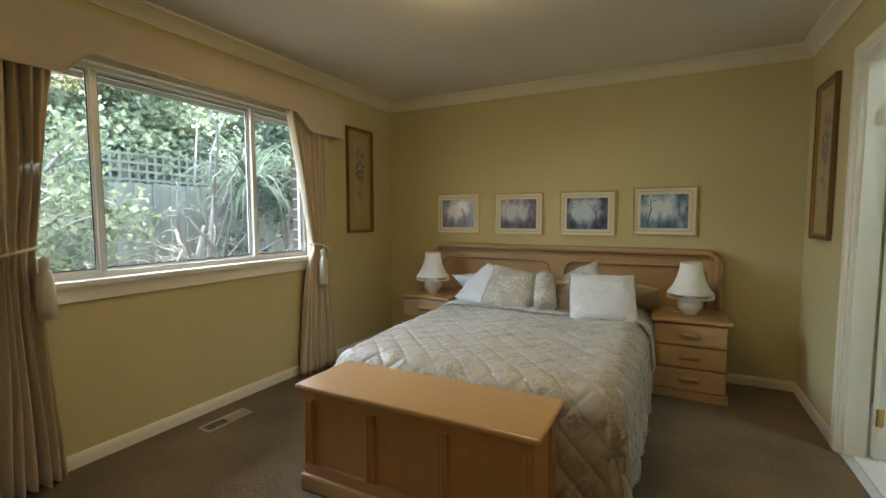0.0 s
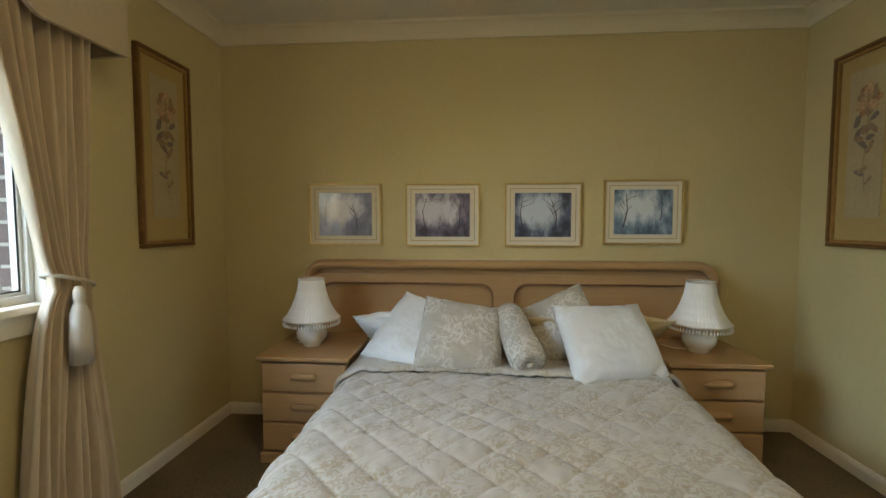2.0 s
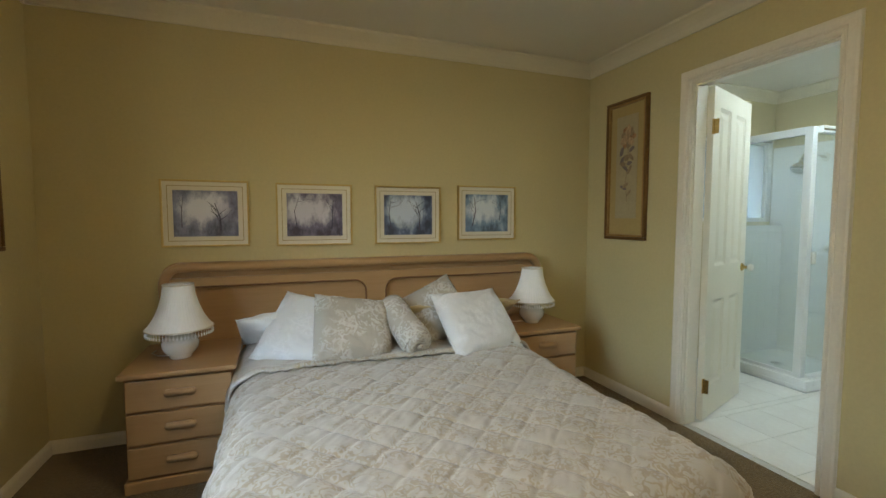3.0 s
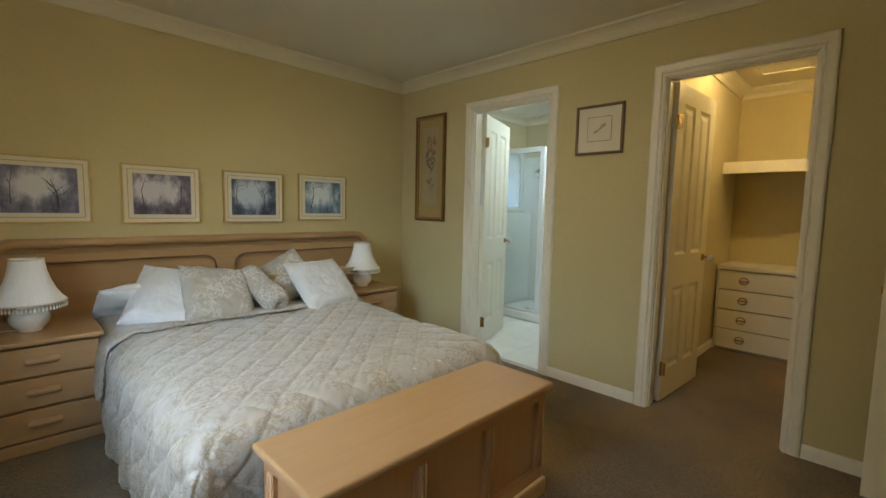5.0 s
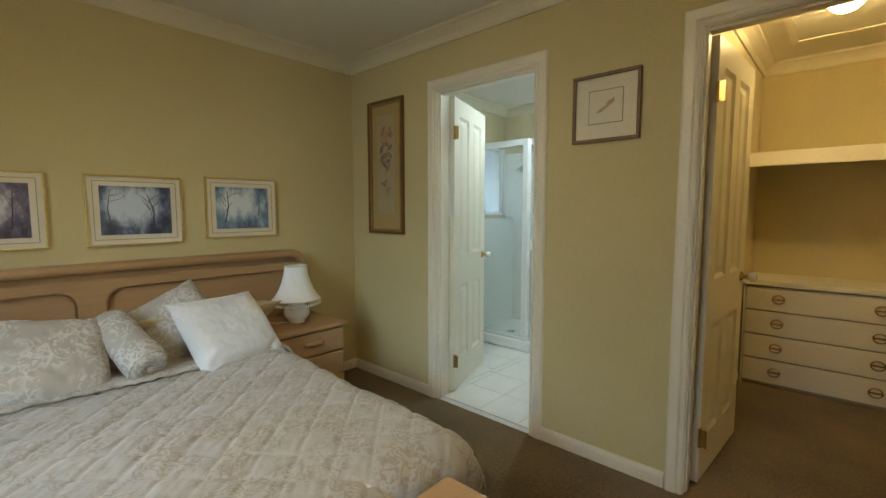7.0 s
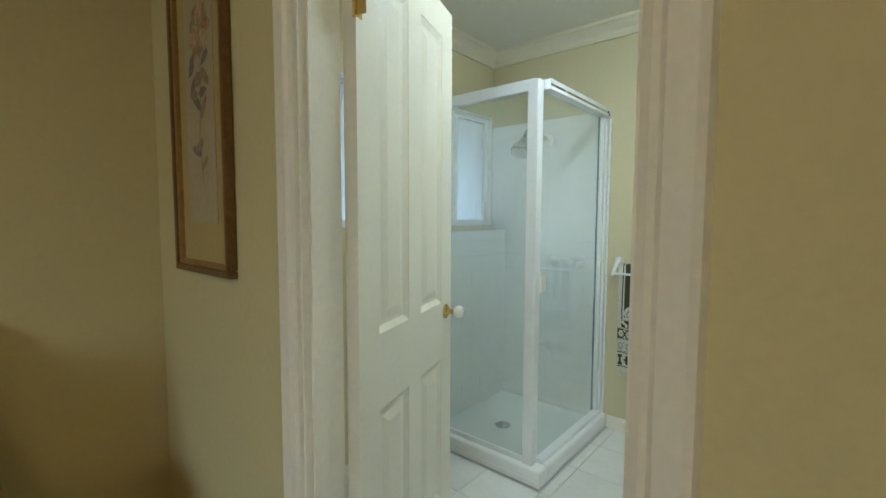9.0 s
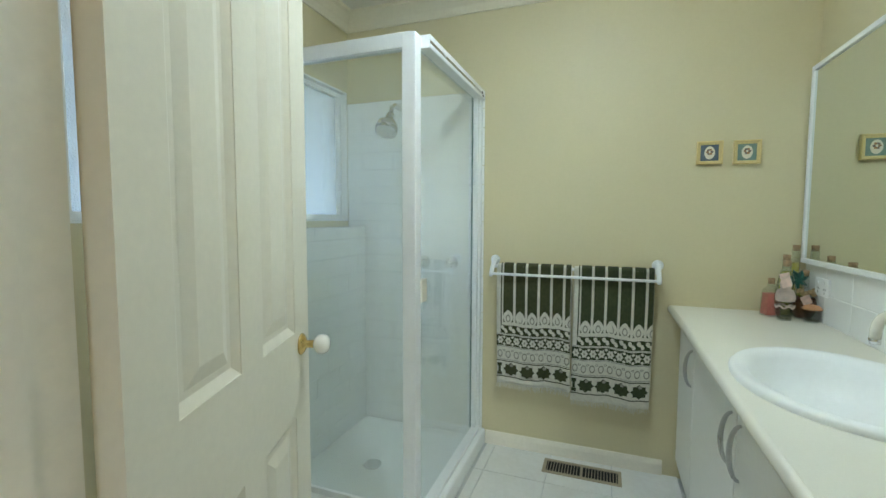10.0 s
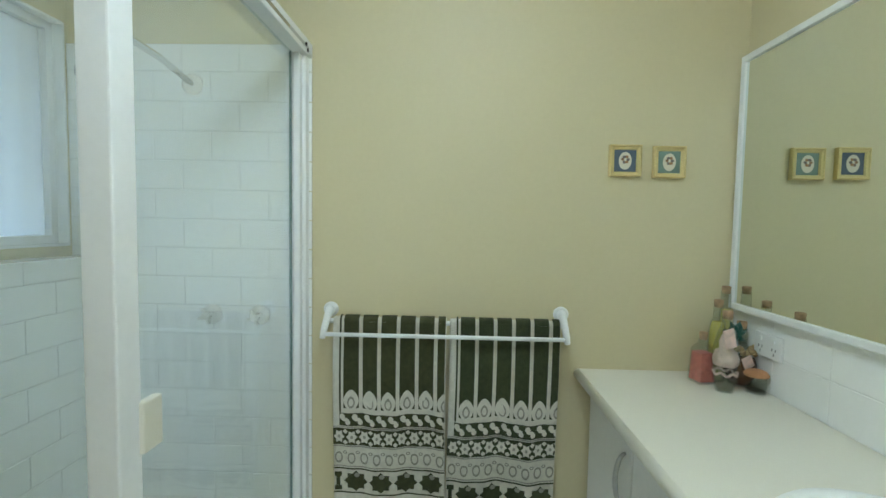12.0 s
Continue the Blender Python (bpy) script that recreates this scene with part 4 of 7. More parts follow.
def bedspread():
    """Quilted cover: flat on top, turned softly over the edges, hanging in folds; split at one foot corner."""
    nx, ny = 420, 400
    hw, cx = (BXR - BXL) / 2, (BXL + BXR) / 2
    drop = 0.52
    smax = hw + drop
    b = bmesh.new()
    vs = {}
    tlen = -0.16 - BFT
    tmax = tlen + drop
    for i in range(nx + 1):
        s = -smax + 2 * smax * i / nx
        for j in range(ny + 1):
            t = tmax * j / ny
            px, dx, ax = over(abs(s), hw)
            py, dy, ay = over(t, tlen)
            side = 1 if s > 0 else -1
            if dx > 0.17 and dy > 0.17 and side < 0:
                continue
            px *= 1 - (0.045 if side > 0 else 0.0) * min(1.0, t / tlen) ** 2
            fall = (dx ** 1.5 + dy ** 1.5) ** (1 / 1.5) if min(dx, dy) < EDGE else (dx ** 3 + dy ** 3) ** (1 / 3)
            nrm = Vector((side * math.sin(ax), -math.sin(ay), max(0.05, math.cos(ax) * math.cos(ay)))).normalized()
            # quilting: stitched diamonds, narrow seams between soft pads
            u, v = (s + t) / 0.165, (s - t) / 0.165
            q2, q1 = abs(u - round(u)) * 2, abs(v - round(v)) * 2
            wob = 1.0 + 0.35 * noise.noise((s * 3.1, t * 3.1, 7.0))
            puff = wob * (0.010 * (1 - math.exp(-q1 * 5.5)) + 0.007 * (1 - math.exp(-q2 * 6.5)))
            puff += 0.004 * noise.noise((s * 9, t * 9, 2.0)) + 0.003 * noise.noise((s * 26, t * 12, 5.0)) + 0.004 * (0.4 - abs(noise.noise(((s - t) * 6, (s + t) * 30, 9.0))))
            hang = min(1.0, max(dx, dy) / 0.35)
            crease = 0.0
            if dx > 0.02:
                crease += min(1.0, dx / 0.12) * (0.012 * (0.5 - abs(noise.noise((dx * 4, t * 19, 8.0)))) + 0.009 * (0.4 - abs(noise.noise((dx * 9, t * 38 + dx * 6, 3.0)))))
                crease += hang * (0.016 * math.sin(t * 21 + 1.2 * math.sin(t * 5)) + 0.022)
            if dy > 0.02:
                crease += 0.5 * min(1.0, dy / 0.15) * (0.006 * noise.noise((s * 27, dy * 7, 8.0)) + 0.010 * hang)
            p = Vector((cx + side * px, -0.16 - py, BTOP - fall)) + nrm * (puff + crease)
            if dx > EDGE and dy > EDGE:
                k = min(1.0, (dx - EDGE) / 0.2) * min(1.0, (dy - EDGE) / 0.2)
                p += Vector((side * 0.03, -0.04, 0)) * k * (1 + math.sin(dx * 16 + dy * 9))
            p.z += 0.012 * noise.noise((s * 2.2, t * 2.2, 1.0)) * math.cos(ax) * math.cos(ay) - 0.016 * min(1.0, t / tlen) ** 3
            vs[i, j] = b.verts.new((p.x, p.y, max(p.z, 0.02)))
    for i in range(nx):
        for j in range(ny):
            k = [(i, j), (i + 1, j), (i + 1, j + 1), (i, j + 1)]
            if all(a in vs for a in k):
                b.faces.new([vs[a] for a in k])
    bmesh.ops.recalc_face_normals(b, faces=b.faces)
    return b


spread = thing("bedspread", "cream quilted satin bedspread with woven floral figures", "bedspread")
sp = part("cover", bedspread(), "satin", spread, smooth=True)
so = sp.modifiers.new("thick", "SOLIDIFY")
so.thickness, so.offset = 0.008, 1.0


def turnback():
    """The head end folded back over the cover, with a puckered free edge."""
    b = bmesh.new()
    n, m_ = 220, 30
    hw, cx = (BXR - BXL) / 2, (BXL + BXR) / 2
    g = []
    for i in range(n + 1):
        s = -hw - 0.26 + (2 * hw + 0.52) * i / n
        px, dx, ax = over(abs(s), hw)
        side = 1 if s > 0 else -1
        edge = 0.60 + 0.014 * math.sin(s * 6.5) + 0.006 * math.sin(s * 31) - 0.16 * max(0.0, abs(s) - hw * 0.8)
        nrm = Vector((side * math.sin(ax), 0, math.cos(ax)))
        row = []
        for j in range(m_ + 1):
            t = 0.02 + (edge - 0.02) * j / m_
            lip = math.exp(-((edge - t) / 0.02) ** 2)
            h = 0.032 + 0.005 * noise.noise((s * 11, t * 11, 3)) + lip * (0.009 + 0.004 * math.sin(s * 90 + 3 * math.sin(s * 13))) - (0.020 if j == m_ else 0)
            h += 0.030 * min(1.0, dx / 0.35)
            p = Vector((cx + side * px, -0.16 - t, BTOP - dx)) + nrm * h
            p.z += 0.012 * noise.noise((s * 2.2, t * 2.2, 1.0)) * math.cos(ax)
            row.append(b.verts.new(p))
        g.append(row)
    for r0, r1 in zip(g, g[1:]):
        for j in range(m_):
            b.faces.new((r0[j], r1[j], r1[j + 1], r0[j + 1]))
    bmesh.ops.recalc_face_normals(b, faces=b.faces)
    return b


tb = part("turned_back_end", turnback(), "satin", spread, "satin edge folded back under the cushions", True)
so = tb.modifiers.new("thick", "SOLIDIFY")
so.thickness, so.offset = 0.008, 1.0


def cushion_bm(w, h, t, seed=0, flat=0.0):
    """A square stuffed cushion with drawn corners and a seam round the edge."""
    b = bmesh.new()
    n = 44
    sides = []
    for s in (1, -1):
        g = []
        for i in range(n + 1):
            row = []
            for j in range(n + 1):
                u, v = 2 * i / n - 1, 2 * j / n - 1
                e = (1 - u ** 4) * (1 - v ** 4)
                th = t / 2 * e ** 0.62 * (0.92 + 0.16 * noise.noise((u * 1.6 + seed, v * 1.6, s * 3.0)))
                x = u * w / 2 * (1 - 0.07 * (1 - v * v) * abs(u) ** 3 * -1) * (1 - 0.06 * (1 - v * v) * u * u)
                z = v * h / 2 * (1 - 0.06 * (1 - u * u) * v * v)
                wr = (0.005 * noise.noise((u * 4 + seed, v * 4, s * 1.0)) + 0.004 * noise.noise((u * 11 + seed, v * 8, s * 1.0))) * min(1.0, e * 2) - 0.006 * math.exp(-((abs(u) + abs(v) - 1.55) / 0.16) ** 2) * (1 + math.sin(14 * (u - v)))
                row.append(b.verts.new((x, s * (th + wr), z)))
            g.append(row)
        for i in range(n):
            for j in range(n):
                f = (g[i][j], g[i + 1][j], g[i + 1][j + 1], g[i][j + 1])
                b.faces.new(f if s < 0 else tuple(reversed(f)))
        sides.append(g)
    bmesh.ops.remove_doubles(b, verts=b.verts, dist=0.0006)
    bmesh.ops.recalc_face_normals(b, faces=b.faces)
    return b


def cushion(w, h, t, mat, m, label, seed, name="cushion"):
    c = thing(name, label, "cushion", "cushions on the bed", m=m)
    part("cover", cushion_bm(w, h, t, seed), mat, c, smooth=True)
    pts = []
    for k in range(64):
        a = k / 64 * 4
        e, f = int(a), a - int(a)
        u, v = ((2 * f - 1, -1), (1, 2 * f - 1), (1 - 2 * f, 1), (-1, 1 - 2 * f))[e]
        pts.append((u * w / 2 * (1 - 0.06 * (1 - v * v) * u * u) * 1.006, 0, v * h / 2 * (1 - 0.06 * (1 - u * u) * v * v) * 1.006))
    part("piping", tube(pts + pts[:1], 0.004, 6), mat, c, smooth=True)
    return c


TOP = BTOP + 0.022
# flat sleeping pillows against the headboard
for i, (x, mt, lab) in enumerate(((1.34, "linen", "white sleeping pillow lying against the headboard"), (2.20, "gold_cloth", "gold satin sleeping pillow lying against the headboard"))):
    cushion(0.74, 0.44, 0.14, mt, pose(x, -0.31, TOP + 0.085, 60, 0, 0), lab, 11 + i, "pillow")
cushion(0.45, 0.43, 0.17, "white", pose(1.325, -0.53, TOP + 0.112, -50, 12, -24), "white square cushion leaning on the pillows", 1)
cushion(0.40, 0.39, 0.17, "cush", pose(1.530, -0.60, TOP + 0.125, -42, 9, 2), "silver-gold damask cushion leaning forward", 2)
cushion(0.39, 0.38, 0.17, "cush", pose(2.015, -0.45, TOP + 0.14, -40, -27, -10), "silver-gold damask cushion leaning on its corner", 3)
cushion(0.44, 0.42, 0.16, "white", pose(2.220, -0.635, TOP + 0.120, -45, 0, 11), "white square cushion leaning on the damask cushion", 4)


def bolster(m):
    c = thing("bolster", "silver-gold damask bolster with gathered button ends", "bolster", "cushions on the bed", m=m)
    L, R = 0.37, 0.082
    prof = [(0.0, -L / 2 + 0.012), (0.02, -L / 2 + 0.004), (0.05, -L / 2 - 0.004), (R * 0.85, -L / 2 + 0.006), (R * 0.98, -L / 2 + 0.03)]
    prof += [(R * (1 + 0.03 * math.sin(i)), -L / 2 + 0.03 + (L - 0.06) * i / 10) for i in range(1, 10)]
    prof += [(R * 0.98, L / 2 - 0.03), (R * 0.85, L / 2 - 0.006), (0.05, L / 2 + 0.004), (0.02, L / 2 - 0.004), (0.0, L / 2 - 0.012)]
    part("cover", lathe(prof, 48, wave=lambda i, k: (0.05 * math.sin(k * 48 / 48 * 2.1 * math.pi) if i in (1, 2, 17, 18) else 0.006 * math.sin(k * math.pi / 8 + i))), "cush", c, smooth=True)
    for z in (-L / 2 + 0.02, L / 2 - 0.02):
        part("piping", tube([(R * 0.96 * math.cos(2 * math.pi * k / 32), R * 0.96 * math.sin(2 * math.pi * k / 32), z) for k in range(33)], 0.004, 6), "cush", c, smooth=True)
    for z in (-L / 2, L / 2):
        part("button", lathe([(0.0, 0.012), (0.012, 0.009), (0.017, 0.0), (0.012, -0.009), (0.0, -0.012)], 16), "cush", c, smooth=True, m=Matrix.Translation((0, 0, z)))
    return c


bolster(Matrix.Translation((1.80, -0.60, TOP + 0.128)) @ Vector((-0.08, 0.29, 0.15)).to_track_quat("Z", "Y").to_matrix().to_4x4())

# ---- chest at the foot ----
CH = (1.128, 2.266, -2.475, -2.095, 0.503)
ch = thing("blanket_chest", "long limed-oak panelled blanket chest at the bed foot", "chest")
x0, x1, y0, y1, zt = CH
b = box(x0, x1, y0, y1, zt - 0.028, zt, 0.013, seg=4)
part("lid", b, "oakx", ch, "smooth oak lid with rounded edge")
part("plinth", box(x0 + 0.012, x1 - 0.012, y0 + 0.008, y1 - 0.008, 0.0, 0.075, 0.012), "oakx", ch)
part("body", box(x0 + 0.042, x1 - 0.042, y0 + 0.042, y1 - 0.042, 0.075, zt - 0.028), "oakz_shade", ch)
bx0, bx1, by0, by1 = x0 + 0.028, x1 - 0.028, y0 + 0.024, y1 - 0.024
third = (bx1 - bx0 - 0.05) / 3
fr = bmesh.new()
for s, yy in ((1, by0), (-1, by1)):
    a, c = sorted((yy, yy + s * 0.02))
    box(bx0, bx1, a, c, zt - 0.075, zt - 0.028, bm=fr)
    box(bx0, bx1, a, c, 0.075, 0.125, bm=fr)
    for i in range(4):
        q = bx0 + i * third
        box(q, q + 0.05, a, c, 0.125, zt - 0.075, bm=fr)
for s, xx in ((1, bx0), (-1, bx1)):
    a, c = sorted((xx, xx + s * 0.02))
    box(a, c, by0 + 0.02, by1 - 0.02, zt - 0.075, zt - 0.028, bm=fr)
    box(a, c, by0 + 0.02, by1 - 0.02, 0.075, 0.125, bm=fr)
    for q0, q1 in ((by0 + 0.02, by0 + 0.065), (by1 - 0.065, by1 - 0.02)):
        box(a, c, q0, q1, 0.125, zt - 0.075, bm=fr)
part("panel_frame", fr, "oakz_shade", ch)
for i in range(4):
    q = bx0 + i * third + 0.025
    for dx in (-0.009, 0.009):
        part("reed", tube([(q + dx, by0 - 0.001, 0.13), (q + dx, by0 - 0.001, zt - 0.08)], 0.0055, 8), "oakz_shade", ch, smooth=True)
for yq in (by0 + 0.045, by1 - 0.045):
    for dy in (-0.009, 0.009):
        part("reed", tube([(bx0 - 0.001, yq + dy, 0.13), (bx0 - 0.001, yq + dy, zt - 0.08)], 0.0055, 8), "oakz_shade", ch, smooth=True)


# ---- bedside cabinets ----
def bedside(m, w, d, h, label):
    n = thing("bedside_cabinet", label, "bedside cabinet", "bedside cabinets by the bed", m=m)
    part("top", box(-w / 2, w / 2, -d, 0, h - 0.024, h, 0.008, seg=3), "oakx", n, "smooth oak top with rounded edge")
    part("body", box(-w / 2 + 0.018, w / 2 - 0.018, -d + 0.040, -0.004, 0.05, h - 0.024), "oakz_shade", n)
    part("plinth", box(-w / 2 + 0.006, w / 2 - 0.006, -d + 0.018, -0.002, 0.0, 0.058, 0.008), "oakx", n)
    dh = (h - 0.024 - 0.058 - 0.012) / 3
    for i in range(3):
        z0 = 0.064 + i * dh
        dr = part("drawer_front", box(-w / 2 + 0.024, w / 2 - 0.024, -d + 0.020, -d + 0.039, z0 + 0.005, z0 + dh - 0.008, 0.005), "oakx", n)
        b = prism(rounded(-0.066, 0.066, -0.017, 0.017, 0.0165, 5), 0.020)
        bmesh.ops.bevel(b, geom=[e for e in b.edges if all(abs(v.co.y) < 1e-4 for v in e.verts)], offset=0.006, segments=3, affect="EDGES")
        part("handle", b, "oakx", dr, "rounded oak pull", True, Matrix.Translation((0, -d + 0.001, z0 + dh * 0.52)))
    return n


bedside(pose(0.730, -0.06, 0, 0, 0, 0), 0.485, 0.535, 0.564, "limed-oak bedside cabinet with three drawers by the window")
bedside(pose(2.775, -0.06, 0, 0, 0, 0), 0.485, 0.475, 0.562, "limed-oak bedside cabinet with three drawers by the doorway")


def table_lamp(m, label, seed):
    p = thing("table_lamp", label, "lamp", "lamps by the bed", m=m)
    base = [(0.0, 0.0), (0.048, 0.0), (0.052, 0.008), (0.05, 0.014), (0.068, 0.028), (0.082, 0.052), (0.084, 0.075), (0.074, 0.102), (0.052, 0.122), (0.03, 0.132), (0.026, 0.142), (0.0, 0.142)]
    part("base", lathe(base, 36), "glaze", p, "round white ceramic body", True)
    part("stem", tube([(0, 0, 0.14), (0, 0, 0.22)], 0.009, 10), "brass", p, "brass lamp holder")
    prof = [(0.150, 0.150), (0.149, 0.154), (0.128, 0.180), (0.108, 0.215), (0.090, 0.260), (0.076, 0.310), (0.068, 0.366), (0.067, 0.370)]
    b = bmesh.new()
    n = 96
    rings = []
    for r, z in prof:
        rings.append([b.verts.new((r * (1 + 0.012 * (k % 2)) * math.cos(2 * math.pi * k / n), r * (1 + 0.012 * (k % 2)) * math.sin(2 * math.pi * k / n), z)) for k in range(n)])
    for r0, r1 in zip(rings, rings[1:]):
        for k in range(n):
            b.faces.new((r0[k], r0[(k + 1) % n], r1[(k + 1) % n], r1[k]))
    sh = part("shade", b, "shade", p, "white pleated bell shade")
    so = sh.modifiers.new("thick", "SOLIDIFY")
    so.thickness = 0.002
    for r, z in ((0.1505, 0.152), (0.068, 0.369)):
        part("trim_band", tube([(r * math.cos(2 * math.pi * k / 48), r * math.sin(2 * math.pi * k / 48), z) for k in range(49)], 0.004, 6), "tassel", sh, smooth=True)
    b = bmesh.new()
    for k in range(60):
        a = 2 * math.pi * k / 60
        c, s = 0.149 * math.cos(a), 0.149 * math.sin(a)
        tube([(c, s, 0.150), (c, s, 0.136), (c, s, 0.132), (c, s, 0.128), (c, s, 0.122), (c, s, 0.118)], 0.002, 6, b, [0.0012, 0.0012, 0.0038, 0.0045, 0.0038, 0.001])
    part("bead_fringe", b, "shade", sh, "white bead fringe")
    part("cord", tube([(-0.05, 0.02, 0.006), (-0.11, 0.04, 0.004), (-0.15, 0.10, 0.004), (-0.14, 0.15, 0.004)], 0.003, 6), "glaze", p, "white flex")
    return p


table_lamp(pose(0.70, -0.365, 0.564), "white ceramic lamp with fringed bell shade, unlit, by the window", 1)
table_lamp(pose(2.775, -0.315, 0.562), "white ceramic lamp with fringed bell shade, unlit, by the doorway", 2)


# ---- pictures: built in local x (across) and z (up), facing -y ----
def frame_bars(w, h, t, d, mat, parent, bevel=0.004):
    for x0, x1, z0, z1 in ((-w / 2, w / 2, -h / 2, -h / 2 + t), (-w / 2, w / 2, h / 2 - t, h / 2), (-w / 2, -w / 2 + t, -h / 2 + t, h / 2 - t), (w / 2 - t, w / 2, -h / 2 + t, h / 2 - t)):
        part("frame_bar", box(x0, x1, -d, 0, z0, z1, bevel), mat, parent)


def slab(x0, x1, z0, z1, y0, y1):
    return box(x0, x1, y0, y1, z0, z1)


def trunk_bm(x, z0, z1, lean, w, seed, kids=5):
    """The painted outline of one bare tree, a millimetre thick."""
    rnd = random.Random(seed)
    b = bmesh.new()

    def limb(p, q, w0, w1):
        d = (q - p).normalized()
        s = Vector((-d.y, d.x))
        mid = (p + q) / 2 + s * rnd.uniform(-0.12, 0.12) * (q - p).length
        pts = [p, mid, q]
        ws = [w0, (w0 + w1) / 2, w1]
        l, r = [], []
        for k, (c, ww) in enumerate(zip(pts, ws)):
            l.append(b.verts.new((c.x + s.x * ww, 0, c.y + s.y * ww)))
            r.append(b.verts.new((c.x - s.x * ww, 0, c.y - s.y * ww)))
        for k in range(2):
            b.faces.new((l[k], r[k], r[k + 1], l[k + 1]))
        return mid
    base, top = Vector((x, z0)), Vector((x + lean, z1))
    limb(base, top, w * 0.7, w * 0.25)
    for k in range(kids):
        u = rnd.uniform(0.35, 0.95)
        p = base.lerp(top, u)
        a = rnd.uniform(0.4, 1.1) * rnd.choice((-1, 1))
        L = rnd.uniform(0.35, 0.7) * (z1 - z0)
        limb(p, Vector((max(-0.138, min(0.138, p.x + L * math.sin(a))), min(0.098, p.y + L * math.cos(a)))), w * 0.28, w * 0.08)
    return b


def print_picture(x, zc, w, h, look_mat, trees, label):
    p = thing("framed_print", label, "picture", "prints over the bed", m=pose(x, -0.0005, zc))
    frame_bars(w, h, 0.011, 0.02, "gilt", p, 0.003)
    part("mount", slab(-w / 2 + 0.011, w / 2 - 0.011, -h / 2 + 0.011, h / 2 - 0.011, -0.008, -0.001), "mat", p, "cream mount")
    a, c = w / 2 - 0.033, h / 2 - 0.033
    for x0, x1, z0, z1 in ((-a, a, -c, -c + 0.0035), (-a, a, c - 0.0035, c), (-a, -a + 0.0035, -c, c), (a - 0.0035, a, -c, c)):
        part("mount_line", slab(x0, x1, z0, z1, -0.0092, -0.008), "mat2", p)
    pa, pc = w / 2 - 0.062, h / 2 - 0.060
    pr = part("print", slab(-pa, pa, -pc, pc, -0.0102, -0.0085), look_mat, p, "misty woodland print")
    for k, t in enumerate(trees):
        part("tree_shape", trunk_bm(*t), M["treeink"], pr, m=Matrix.Translation((0, -0.0108, 0)))
    return p


M["treeink"] = surf("tree_ink", (0.075, 0.07, 0.11), rough=0.7, var=0.3, bump=0)
PZ = (1.095 + 1.482) / 2
print_picture(0.788, PZ + 0.003, 0.458, 0.384, misty("print_a", (0.74, 0.74, 0.80), (0.26, 0.27, 0.40), 1, 0.2), [(0.075, -0.10, 0.06, -0.03, 0.008, 4, 6), (-0.125, -0.08, 0.10, 0.01, 0.004, 5, 3)], "gilt-framed blue-grey woodland print with a leaning tree")
print_picture(1.394, PZ - 0.002, 0.458, 0.384, misty("print_b", (0.70, 0.68, 0.73), (0.21, 0.19, 0.28), 2, 0.6), [(0.10, -0.09, 0.10, 0.01, 0.005, 9, 3), (-0.11, -0.07, 0.11, 0.015, 0.004, 2, 2)], "gilt-framed purple-grey misty woodland print")
print_picture(1.999, PZ - 0.002, 0.458, 0.384, misty("print_c", (0.62, 0.70, 0.80), (0.13, 0.17, 0.28), 3, 1.0), [(0.075, -0.10, 0.09, -0.025, 0.007, 14, 6), (-0.12, -0.09, 0.11, 0.0, 0.005, 6, 2)], "gilt-framed dark blue woodland print with a bare tree")
print_picture(2.584, PZ + 0.014, 0.460, 0.384, misty("print_d", (0.74, 0.80, 0.84), (0.20, 0.30, 0.44), 4, 0.6), [(-0.115, -0.09, 0.11, 0.015, 0.007, 21, 4), (0.10, -0.05, 0.11, 0.0, 0.004, 7, 2)], "gilt-framed pale blue snowy woodland print")


def blob(cx, cz, rx, rz, n, rough, seed, rot=0.0):
    rnd = random.Random(seed)
    b = bmesh.new()
    vs = []
    for k in range(n):
        a = 2 * math.pi * k / n
        q = 1 + rough * rnd.uniform(-1, 1)
        u, v = rx * q * math.cos(a), rz * q * math.sin(a)
        vs.append(b.verts.new((cx + u * math.cos(rot) - v * math.sin(rot), 0, cz + u * math.sin(rot) + v * math.cos(rot))))
    b.faces.new(vs)
    return b


M["petalpale"] = surf("pale_petal_wash", (0.44, 0.30, 0.17), rough=0.8, var=0.3, big=30, bump=0)
M["oldgold"] = surf("old_gold_slip", (0.36, 0.21, 0.075), rough=0.4, metal=0.4, var=0.2, bump=0.3, bscale=120)


